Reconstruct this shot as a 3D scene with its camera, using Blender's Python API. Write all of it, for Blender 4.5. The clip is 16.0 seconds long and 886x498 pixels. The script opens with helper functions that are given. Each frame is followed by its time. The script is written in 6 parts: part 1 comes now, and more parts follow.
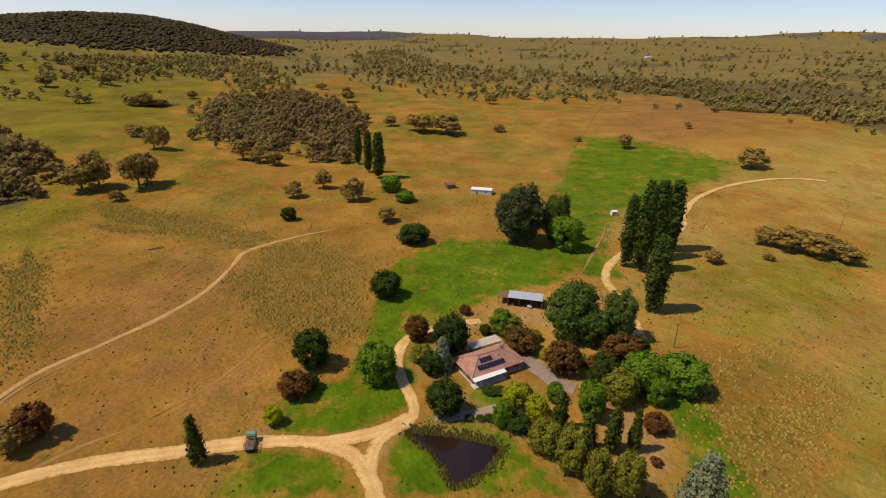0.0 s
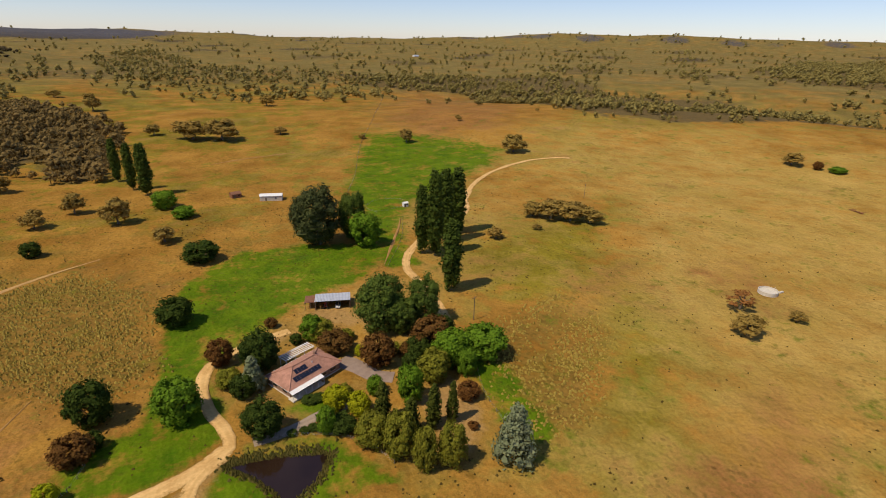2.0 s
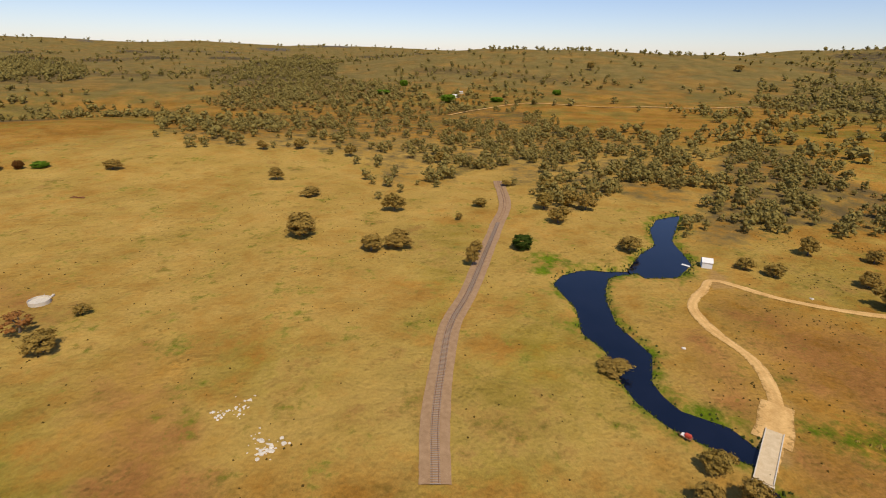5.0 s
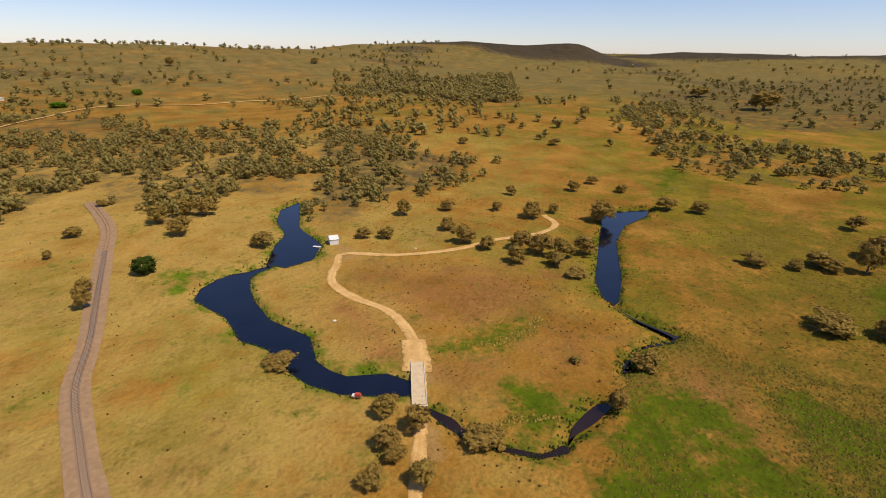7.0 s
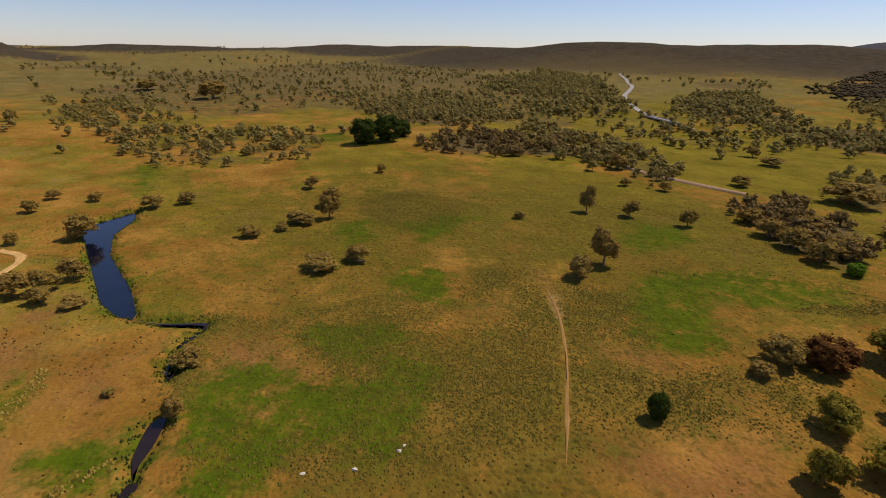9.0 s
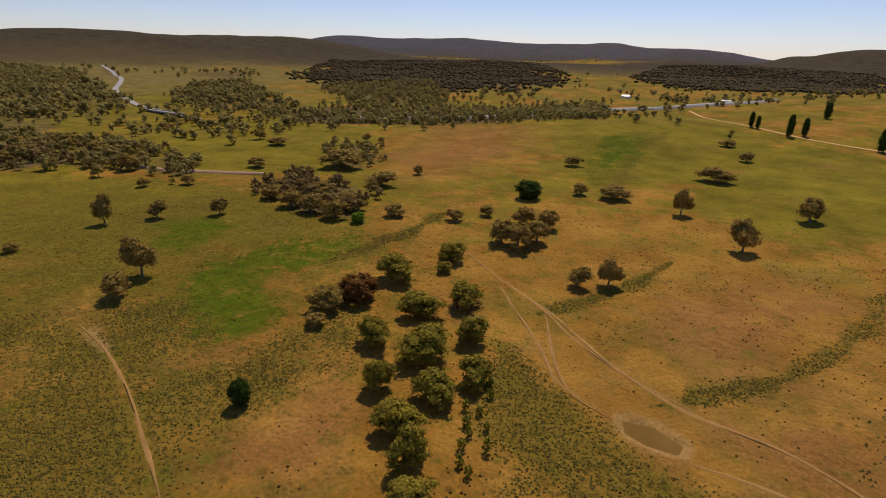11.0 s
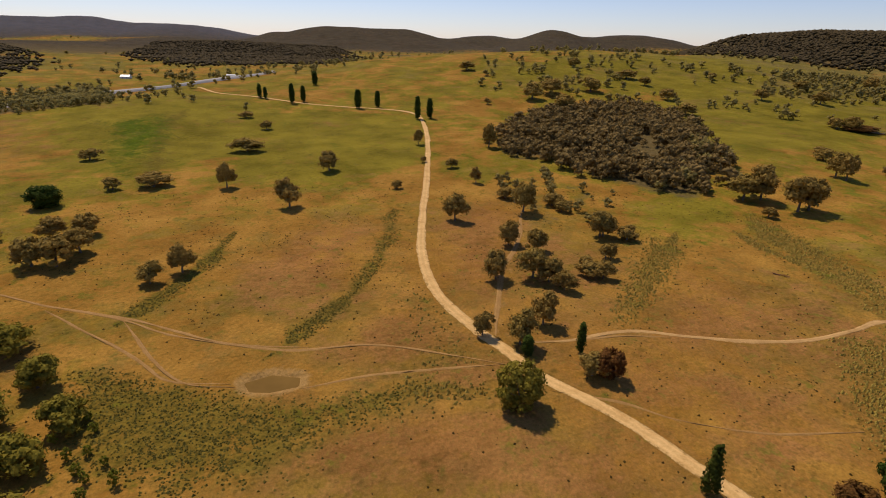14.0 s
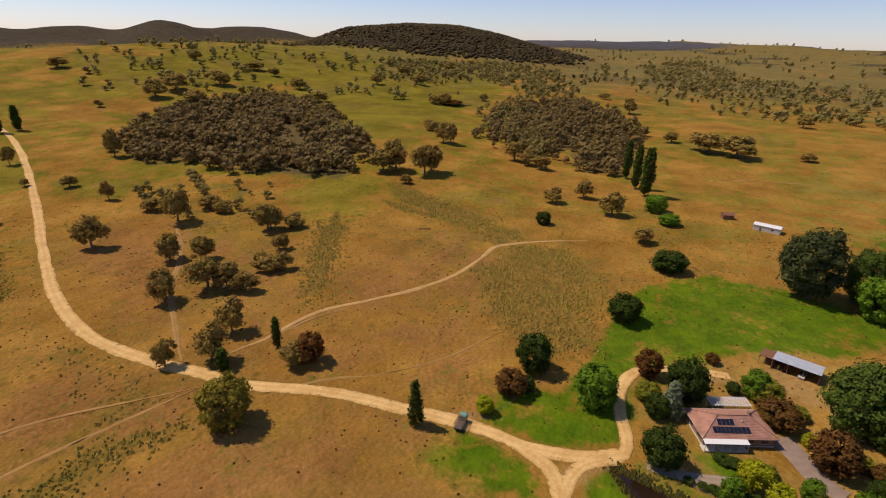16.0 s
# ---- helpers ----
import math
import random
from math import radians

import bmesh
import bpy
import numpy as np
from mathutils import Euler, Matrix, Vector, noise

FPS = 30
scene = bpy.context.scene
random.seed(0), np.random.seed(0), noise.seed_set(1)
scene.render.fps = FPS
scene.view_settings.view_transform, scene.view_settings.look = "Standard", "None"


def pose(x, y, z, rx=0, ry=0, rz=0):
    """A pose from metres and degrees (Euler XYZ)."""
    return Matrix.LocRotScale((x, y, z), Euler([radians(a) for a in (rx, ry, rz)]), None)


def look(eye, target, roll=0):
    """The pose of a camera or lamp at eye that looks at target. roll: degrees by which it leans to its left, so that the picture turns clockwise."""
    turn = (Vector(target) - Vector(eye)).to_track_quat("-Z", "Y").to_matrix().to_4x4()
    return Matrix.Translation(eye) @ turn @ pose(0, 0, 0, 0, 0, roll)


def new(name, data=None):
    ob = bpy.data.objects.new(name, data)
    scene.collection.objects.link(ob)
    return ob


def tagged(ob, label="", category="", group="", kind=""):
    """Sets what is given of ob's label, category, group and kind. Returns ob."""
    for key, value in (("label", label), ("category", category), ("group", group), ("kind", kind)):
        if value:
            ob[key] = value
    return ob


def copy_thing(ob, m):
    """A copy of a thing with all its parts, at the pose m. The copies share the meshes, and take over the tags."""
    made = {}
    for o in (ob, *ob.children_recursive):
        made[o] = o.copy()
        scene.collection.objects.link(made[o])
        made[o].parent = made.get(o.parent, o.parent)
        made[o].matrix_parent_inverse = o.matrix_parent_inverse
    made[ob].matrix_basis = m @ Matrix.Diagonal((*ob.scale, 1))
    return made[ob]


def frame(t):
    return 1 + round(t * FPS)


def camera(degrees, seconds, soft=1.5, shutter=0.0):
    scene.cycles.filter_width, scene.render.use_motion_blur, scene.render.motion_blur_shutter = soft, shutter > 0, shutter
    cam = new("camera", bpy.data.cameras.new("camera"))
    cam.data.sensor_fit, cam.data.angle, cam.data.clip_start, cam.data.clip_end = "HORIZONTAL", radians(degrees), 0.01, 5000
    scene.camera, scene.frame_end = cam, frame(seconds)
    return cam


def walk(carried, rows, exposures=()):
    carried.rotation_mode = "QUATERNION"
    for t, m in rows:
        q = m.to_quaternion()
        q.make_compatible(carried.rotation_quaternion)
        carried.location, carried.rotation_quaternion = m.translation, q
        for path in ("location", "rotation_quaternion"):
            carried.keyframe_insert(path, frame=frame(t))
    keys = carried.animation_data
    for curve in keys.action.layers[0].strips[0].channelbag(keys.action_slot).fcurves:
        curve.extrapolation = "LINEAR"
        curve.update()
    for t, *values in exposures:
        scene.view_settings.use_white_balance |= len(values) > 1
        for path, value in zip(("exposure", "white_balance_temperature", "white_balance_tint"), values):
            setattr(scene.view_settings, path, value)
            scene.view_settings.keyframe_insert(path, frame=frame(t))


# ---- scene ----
# ================= camera =================
cam = camera(81.0, 16.0, soft=1.0)
PATH = [
    (0, pose(0.00, 0.00, 90.00, 67.61, -0.81, -0.00)),
    (0.5, pose(0.36, 0.07, 89.85, 67.69, -0.79, -0.92)),
    (1, pose(0.68, -0.05, 89.80, 67.74, -0.91, -7.05)),
    (1.5, pose(0.81, 0.06, 89.56, 67.85, -1.02, -14.72)),
    (2, pose(0.71, -0.43, 89.84, 67.96, -1.13, -23.16)),
    (2.5, pose(0.56, -0.70, 89.94, 68.09, -1.14, -31.64)),
    (3, pose(0.46, -1.31, 89.81, 68.23, -1.12, -42.19)),
    (3.5, pose(0.40, -1.61, 89.54, 68.34, -1.04, -51.55)),
    (4, pose(0.84, -2.16, 89.37, 68.46, -0.95, -67.91)),
    (4.5, pose(0.10, -2.48, 89.44, 68.64, -1.08, -83.12)),
    (4.7, pose(-0.34, -2.66, 89.42, 68.80, -1.04, -89.91)),
    (6.8, pose(-1.89, -2.14, 90.57, 69.07, -0.77, -135.37)),
    (7, pose(-2.18, -2.16, 90.78, 69.01, -0.76, -140.30)),
    (7.5, pose(-2.51, -1.49, 91.05, 68.99, -0.68, -153.06)),
    (8, pose(-3.05, -0.51, 90.94, 68.94, -0.57, -167.61)),
    (8.5, pose(-3.8, 0.5, 90.6, 68.95, -0.7, -180.3)),
    (10.8, pose(-9.08, 4.29, 89.70, 69.21, -1.25, -241.04)),
    (11, pose(-8.79, 4.37, 89.76, 69.10, -1.33, -243.75)),
    (11.5, pose(-7.71, 4.41, 89.78, 68.72, -1.56, -252.80)),
    (12, pose(-6.33, 3.89, 89.98, 68.51, -1.78, -262.34)),
    (12.5, pose(-3.56, 3.53, 90.30, 68.25, -1.57, -273.46)),
    (13, pose(-1.42, 3.11, 90.04, 67.99, -1.42, -280.94)),
    (13.5, pose(-0.12, 2.18, 90.00, 67.96, -1.32, -288.02)),
    (14, pose(0.79, 1.95, 90.11, 67.94, -1.31, -292.91)),
    (14.5, pose(1.54, 2.44, 89.92, 67.88, -1.25, -299.62)),
    (15, pose(2.22, 2.60, 89.91, 67.90, -1.25, -307.86)),
    (15.5, pose(2.04, 2.62, 89.70, 67.98, -1.19, -319.76)),
    (16, pose(1.91, 1.57, 89.86, 67.98, -1.22, -330.45)),
]
walk(cam, PATH, [(0.0, -0.05, 6500, 11.5), (3.0, -0.08, 6500, 11), (4.5, -0.08, 6500, 11), (7.0, -0.04, 6500, 13), (8.5, -0.22, 6500, 13), (11.0, -0.36, 6500, 16), (13.5, -0.28, 6500, 16), (16.0, -0.16, 6500, 16)])

# ================= light =================
SUN_AZ, SUN_EL = 260.0, 58.0
sky_world = bpy.data.worlds.new("sky")
scene.world = sky_world
sky_world.use_nodes = True
wn = sky_world.node_tree
wn.nodes.clear()
w_out = wn.nodes.new("ShaderNodeOutputWorld")
w_bg = wn.nodes.new("ShaderNodeBackground")
w_sky = wn.nodes.new("ShaderNodeTexSky")
w_sky.sky_type, w_sky.sun_disc = "NISHITA", False
w_sky.sun_elevation, w_sky.sun_rotation = radians(SUN_EL), radians(SUN_AZ)
w_sky.altitude, w_sky.air_density, w_sky.dust_density, w_sky.ozone_density = 900, 1.0, 0.3, 1.3
w_bg.inputs["Strength"].default_value = 0.105
w_tint = wn.nodes.new("ShaderNodeMix")
w_tint.data_type, w_tint.blend_type = "RGBA", "MULTIPLY"
w_tint.inputs[0].default_value, w_tint.inputs[7].default_value = 1.0, (0.99, 1.0, 1.20, 1.0)
wn.links.new(w_sky.outputs[0], w_tint.inputs[6])
wn.links.new(w_tint.outputs[2], w_bg.inputs[0])
wn.links.new(w_bg.outputs[0], w_out.inputs[0])
sun_data = bpy.data.lights.new("sun", "SUN")
sun_data.energy, sun_data.angle, sun_data.color = 4.15, radians(0.53), (1.0, 0.872, 0.67)
sun = new("sun", sun_data)
_a, _e = radians(SUN_AZ), radians(SUN_EL)
sun.matrix_world = look((0, 0, 500), (-500 * math.sin(_a) * math.cos(_e), -500 * math.cos(_a) * math.cos(_e), 500 - 500 * math.sin(_e)))


# ================= materials =================
class Nodes:
    """A short way to write node materials."""

    def __init__(self, name, rough=0.9, metal=0.0, spec=0.25):
        self.m = bpy.data.materials.new(name)
        self.m.use_nodes = True
        self.t = self.m.node_tree
        self.b = self.t.nodes["Principled BSDF"]
        self.b.inputs["Roughness"].default_value = rough
        self.b.inputs["Metallic"].default_value = metal
        self.b.inputs["Specular IOR Level"].default_value = spec
        self.co = self.t.nodes.new("ShaderNodeTexCoord").outputs["Object"]

    def put(self, v, socket):
        if isinstance(v, bpy.types.NodeSocket):
            self.t.links.new(v, socket)
        else:
            socket.default_value = (*v, 1.0) if isinstance(v, tuple) and len(v) == 3 and socket.type == "RGBA" else v

    def noise(self, scale, detail=3.0, rough=0.55, co=None):
        n = self.t.nodes.new("ShaderNodeTexNoise")
        n.inputs["Scale"].default_value, n.inputs["Detail"].default_value, n.inputs["Roughness"].default_value = scale, detail, rough
        self.t.links.new(co or self.co, n.inputs["Vector"])
        return n.outputs["Fac"]

    def voronoi(self, scale, co=None):
        n = self.t.nodes.new("ShaderNodeTexVoronoi")
        n.inputs["Scale"].default_value = scale
        self.t.links.new(co or self.co, n.inputs["Vector"])
        return n

    def span(self, v, lo, hi, a=0.0, b=1.0):
        n = self.t.nodes.new("ShaderNodeMapRange")
        for k, x in zip(("Value", "From Min", "From Max", "To Min", "To Max"), (v, lo, hi, a, b)):
            self.put(x, n.inputs[k])
        return n.outputs[0]

    def math(self, op, a, b=0.0):
        n = self.t.nodes.new("ShaderNodeMath")
        n.operation = op
        self.put(a, n.inputs[0])
        self.put(b, n.inputs[1])
        return n.outputs[0]

    def mix(self, f, a, b):
        n = self.t.nodes.new("ShaderNodeMix")
        n.data_type = "RGBA"
        self.put(f, n.inputs[0])
        self.put(a, n.inputs[6])
        self.put(b, n.inputs[7])
        return n.outputs[2]

    def attr(self, name):
        n = self.t.nodes.new("ShaderNodeAttribute")
        n.attribute_name = name
        return n.outputs["Fac"]

    def random(self):
        return self.t.nodes.new("ShaderNodeObjectInfo").outputs["Random"]

    def island(self):
        return self.t.nodes.new("ShaderNodeNewGeometry").outputs["Random Per Island"]

    def color(self, c):
        self.put(c, self.b.inputs["Base Color"])
        return self

    def bump(self, h, strength=0.4, distance=0.1):
        n = self.t.nodes.new("ShaderNodeBump")
        n.inputs["Strength"].default_value, n.inputs["Distance"].default_value = strength, distance
        self.t.links.new(h, n.inputs["Height"])
        self.t.links.new(n.outputs[0], self.b.inputs["Normal"])
        return self


def plain(name, a, b, scale=2.0, rough=0.85, metal=0.0, bump=0.3, spec=0.25):
    """Two tones of one surface, mixed by a coarse and a fine noise."""
    n = Nodes(name, rough, metal, spec)
    f = n.math("ADD", n.math("MULTIPLY", n.noise(scale, 4), 0.6), n.math("MULTIPLY", n.noise(scale * 9, 2), 0.4))
    n.color(n.mix(n.span(f, 0.35, 0.65), a, b))
    if bump:
        n.bump(n.noise(scale * 6, 3), bump, 0.05)
    return n.m


def leafy(name, a, b, c, through_light=0.26):
    """Foliage: three tones by tree, by clump and by leaf, and some light that passes through."""
    n = Nodes(name, 0.85, 0.0, 0.08)
    col = n.mix(n.island(), a, b)
    col = n.mix(n.span(n.random(), 0.0, 1.0, 0.0, 0.6), col, c)
    col = n.mix(n.span(n.noise(9.0, 2), 0.3, 0.7, 0.0, 0.45), col, a)
    n.color(col)
    thin, both = n.t.nodes.new("ShaderNodeBsdfTranslucent"), n.t.nodes.new("ShaderNodeMixShader")
    n.put(col, thin.inputs["Color"])
    both.inputs[0].default_value = through_light
    n.t.links.new(n.b.outputs[0], both.inputs[1])
    n.t.links.new(thin.outputs[0], both.inputs[2])
    n.t.links.new(both.outputs[0], n.t.nodes["Material Output"].inputs["Surface"])
    return n.m


LEAF = {
    "G": leafy("gum_leaves", (0.238, 0.160, 0.034), (0.413, 0.285, 0.065), (0.362, 0.222, 0.054)),
    "A": leafy("wattle_leaves", (0.200, 0.160, 0.018), (0.370, 0.280, 0.034), (0.250, 0.200, 0.026)),
    "D": leafy("dark_leaves", (0.034, 0.056, 0.007), (0.077, 0.107, 0.014), (0.056, 0.081, 0.012)),
    "E": leafy("elm_leaves", (0.067, 0.104, 0.014), (0.140, 0.183, 0.029), (0.104, 0.146, 0.022)),
    "L": leafy("fresh_leaves", (0.095, 0.178, 0.010), (0.205, 0.320, 0.018), (0.130, 0.225, 0.016)),
    "Y": leafy("golden_leaves", (0.302, 0.308, 0.009), (0.482, 0.459, 0.013), (0.358, 0.414, 0.011)),
    "R": leafy("copper_leaves", (0.135, 0.050, 0.014), (0.230, 0.100, 0.022), (0.140, 0.096, 0.020)),
    "O": leafy("olive_leaves", (0.157, 0.161, 0.014), (0.299, 0.277, 0.030), (0.224, 0.207, 0.021)),
    "C": leafy("cypress_leaves", (0.053, 0.067, 0.009), (0.111, 0.121, 0.016), (0.080, 0.092, 0.012)),
    "S": leafy("silver_leaves", (0.172, 0.201, 0.098), (0.310, 0.328, 0.167), (0.218, 0.247, 0.127)),
    "P": leafy("poplar_leaves", (0.046, 0.072, 0.009), (0.097, 0.129, 0.018), (0.069, 0.097, 0.014)),
    "K": leafy("dry_leaves", (0.270, 0.115, 0.028), (0.390, 0.180, 0.052), (0.310, 0.140, 0.044)),
    "M": leafy("pine_needles", (0.055, 0.066, 0.020), (0.118, 0.128, 0.042), (0.084, 0.094, 0.029)),
}
SCRUB_LEAF = leafy("scrub_leaves", (0.205, 0.140, 0.044), (0.335, 0.228, 0.076), (0.265, 0.174, 0.060), 0.32)
BARK = plain("bark", (0.10, 0.075, 0.05), (0.20, 0.16, 0.115), 3.0)
WOODS_LEAF = leafy("woodland_leaves", (0.245, 0.192, 0.052), (0.412, 0.328, 0.096), (0.330, 0.250, 0.075), 0.36)
KNOLL_LEAF = leafy("knoll_leaves", (0.081, 0.058, 0.023), (0.110, 0.079, 0.033), (0.095, 0.067, 0.030), 0.22)


def road_material(name, a, b, verge):
    """A dirt road: two pale wheel lines, a duller middle, ragged grassy edges."""
    n = Nodes(name, 0.92, 0.0, 0.2)
    across = n.math("ABSOLUTE", n.attr("across"))
    col = n.mix(n.span(n.math("ADD", n.math("MULTIPLY", n.noise(0.18, 5), 0.6), n.math("MULTIPLY", n.noise(1.7, 3), 0.4)), 0.36, 0.64), a, b)
    rut = n.span(n.math("ABSOLUTE", n.math("SUBTRACT", across, 0.45)), 0.08, 0.3, 0.0, 0.22)
    col = n.mix(rut, col, tuple(x * 0.72 for x in a))
    ragged = n.math("ADD", across, n.span(n.noise(0.55, 5, 0.7), 0.3, 0.7, -0.45, 0.45))
    n.color(n.mix(n.span(ragged, 0.85, 1.1, 0.0, 0.9), col, verge))
    n.bump(n.noise(1.4, 3), 0.4, 0.08)
    return n.m


SAND = road_material("sandy_road", (0.52, 0.300, 0.095), (0.74, 0.475, 0.185), (0.27, 0.155, 0.040))
RUTS = road_material("wheel_track", (0.28, 0.148, 0.040), (0.41, 0.230, 0.072), (0.26, 0.140, 0.032))
PATH_SAND = road_material("worn_path", (0.38, 0.215, 0.070), (0.56, 0.335, 0.120), (0.27, 0.145, 0.034))
GRAVEL = road_material("grey_gravel", (0.25, 0.185, 0.125), (0.37, 0.285, 0.20), (0.22, 0.15, 0.06))
PAVED = plain("brown_paving", (0.22, 0.155, 0.115), (0.32, 0.235, 0.18), 0.5)
ASPHALT = plain("pale_asphalt", (0.30, 0.28, 0.255), (0.40, 0.37, 0.34), 0.2)
BALLAST = plain("rail_ballast", (0.27, 0.165, 0.082), (0.39, 0.25, 0.135), 0.6)
RUST = plain("rusty_iron", (0.16, 0.07, 0.035), (0.28, 0.13, 0.07), 2.0, 0.7)
OLDWOOD = plain("old_timber", (0.10, 0.075, 0.05), (0.22, 0.17, 0.125), 2.5)
CONCRETE = plain("pale_concrete", (0.52, 0.46, 0.36), (0.66, 0.6, 0.49), 1.2)
ROCK = plain("white_quartz_rock", (0.52, 0.46, 0.36), (0.74, 0.68, 0.57), 0.8)
WHITE = plain("white_paint", (0.70, 0.68, 0.63), (0.82, 0.80, 0.76), 1.5, 0.5)
ZINC = plain("zinc_sheet", (0.52, 0.53, 0.55), (0.66, 0.67, 0.69), 0.8, 0.45, 0.35)
TILE = plain("terracotta_tiles", (0.25, 0.130, 0.088), (0.50, 0.255, 0.175), 0.6)
BRICK = plain("brown_brick", (0.22, 0.13, 0.085), (0.32, 0.20, 0.135), 2.0)
DARK = plain("dark_interior", (0.012, 0.011, 0.01), (0.03, 0.026, 0.022), 1.0)
REDPAINT = plain("red_paint", (0.42, 0.05, 0.03), (0.55, 0.10, 0.06), 2.0, 0.5)
GREENROOF = plain("green_sheet", (0.10, 0.22, 0.17), (0.18, 0.33, 0.26), 1.0, 0.5)
PANEL = plain("solar_glass", (0.010, 0.012, 0.022), (0.018, 0.022, 0.038), 1.0, 0.15, 0.0, 0.0, 0.5)
GLASS = plain("dark_glass", (0.02, 0.024, 0.028), (0.04, 0.045, 0.05), 1.0, 0.08, 0.0, 0.0, 0.5)


def water_material(name, deep, tint, rough=0.08):
    n = Nodes(name, rough, 0.0, 0.5 if rough < 0.2 else 0.03)
    n.color(n.mix(n.span(n.noise(0.08, 3), 0.35, 0.65), deep, tint))
    n.bump(n.noise(0.9, 3), 0.05, 0.04)
    return n.m


WATER_BLUE = water_material("river_water", (0.003, 0.006, 0.016), (0.006, 0.009, 0.021))
WATER_BROWN = water_material("pond_water", (0.016, 0.008, 0.005), (0.026, 0.014, 0.008))
WATER_MUD = water_material("muddy_water", (0.15, 0.085, 0.020), (0.21, 0.120, 0.030), 0.8)


def land_material():
    n = Nodes("pasture", 1.0, 0.0, 0.03)
    big, mid, fine, grit = n.noise(0.006, 5), n.noise(0.03, 6, 0.66), n.noise(0.3, 5, 0.68), n.noise(2.2, 3, 0.7)
    patch, wide = n.noise(0.075, 6, 0.68), n.noise(0.013, 6, 0.62)
    lush, bare, fresh, tuss, track, forest = (n.attr(k) for k in ("lush", "bare", "fresh", "tussock", "track", "forest"))
    dry = n.mix(n.span(mid, 0.34, 0.66), (0.262, 0.119, 0.018), (0.445, 0.232, 0.043))
    olive = n.mix(n.span(mid, 0.34, 0.66), (0.135, 0.112, 0.008), (0.275, 0.215, 0.020))
    how = n.math("ADD", fresh, n.math("ADD", n.span(wide, 0.36, 0.64, -0.6, 0.6), n.span(patch, 0.3, 0.7, -0.5, 0.5)))
    col = n.mix(n.span(how, 0.25, 0.75), dry, olive)
    soil = n.mix(n.span(n.math("ADD", n.math("MULTIPLY", fine, 0.5), n.math("MULTIPLY", mid, 0.5)), 0.36, 0.64), (0.215, 0.088, 0.024), (0.425, 0.190, 0.060))
    ragged = n.math("ADD", n.span(patch, 0.3, 0.7, -0.55, 0.55), n.span(wide, 0.36, 0.64, -0.35, 0.35))
    pale = n.mix(n.span(mid, 0.25, 0.75), (0.370, 0.246, 0.052), (0.530, 0.352, 0.098))
    col = n.mix(n.span(n.math("SUBTRACT", n.math("ADD", n.attr("straw"), ragged), n.math("MULTIPLY", fresh, 0.6)), 0.0, 0.95, 0.0, 0.85), col, pale)
    col = n.mix(n.span(n.math("ADD", bare, ragged), 0.25, 0.95, 0.0, 0.9), col, soil)
    scrub = n.mix(n.attr("sedge"), n.mix(n.span(fine, 0.35, 0.65), (0.200, 0.112, 0.022), (0.300, 0.172, 0.036)), n.mix(n.span(fine, 0.35, 0.65), (0.110, 0.086, 0.011), (0.200, 0.146, 0.020)))
    thick = n.math("ADD", tuss, n.math("ADD", n.span(patch, 0.3, 0.7, -0.4, 0.4), n.span(fine, 0.3, 0.7, -0.2, 0.2)))
    col = n.mix(n.span(thick, 0.3, 0.9, 0.0, 0.8), col, scrub)
    grass = n.mix(n.span(n.noise(0.1, 6, 0.68), 0.34, 0.66), (0.030, 0.110, 0.001), (0.108, 0.192, 0.003))
    grass = n.mix(n.span(fine, 0.45, 0.75, 0.0, 0.25), grass, (0.150, 0.150, 0.008))
    grass = n.mix(n.math("MULTIPLY", n.attr("sedge"), 0.75), grass, n.mix(n.span(n.noise(0.16, 5, 0.7), 0.36, 0.64), (0.034, 0.058, 0.002), (0.100, 0.128, 0.006)))
    edge = n.math("ADD", n.math("ADD", n.span(patch, 0.3, 0.7, -0.42, 0.42), n.span(fine, 0.3, 0.7, -0.25, 0.25)), n.span(n.noise(0.055, 4, 0.6), 0.36, 0.62, -0.26, 0.22))
    col = n.mix(n.span(n.math("ADD", lush, edge), 0.22, 0.9, 0.0, 0.93), col, grass)
    far = n.mix(n.span(mid, 0.34, 0.66), (0.145, 0.116, 0.042), (0.245, 0.183, 0.070))
    col = n.mix(n.span(n.math("ADD", n.attr("distant"), n.span(wide, 0.36, 0.64, -0.3, 0.3)), 0.2, 1.0, 0.0, 0.85), col, far)
    vor = n.voronoi(0.62)
    dots = n.math("MULTIPLY", n.span(vor.outputs["Distance"], 0.28, 0.46, 1.0, 0.0), n.span(n.math("ADD", n.noise(0.12, 4, 0.6), n.math("MULTIPLY", tuss, 0.16)), 0.46, 0.60))
    where = n.math("ADD", n.math("MULTIPLY", tuss, 0.30), n.span(n.noise(0.025, 4), 0.42, 0.66, 0.05, 0.42))
    col = n.mix(n.math("MINIMUM", n.math("MULTIPLY", dots, where), 0.85), col, n.mix(n.voronoi(0.62).outputs["Color"], (0.052, 0.048, 0.007), (0.100, 0.078, 0.014)))
    clump = n.voronoi(0.24)
    blot = n.math("MULTIPLY", n.span(clump.outputs["Distance"], 0.16, 0.40, 1.0, 0.0), n.span(n.math("ADD", n.noise(0.04, 5, 0.65), n.math("MULTIPLY", tuss, 0.12)), 0.47, 0.62))
    col = n.mix(n.math("MULTIPLY", blot, n.span(n.attr("straw"), 0.2, 1.0, 0.55, 0.28)), col, (0.070, 0.060, 0.009))
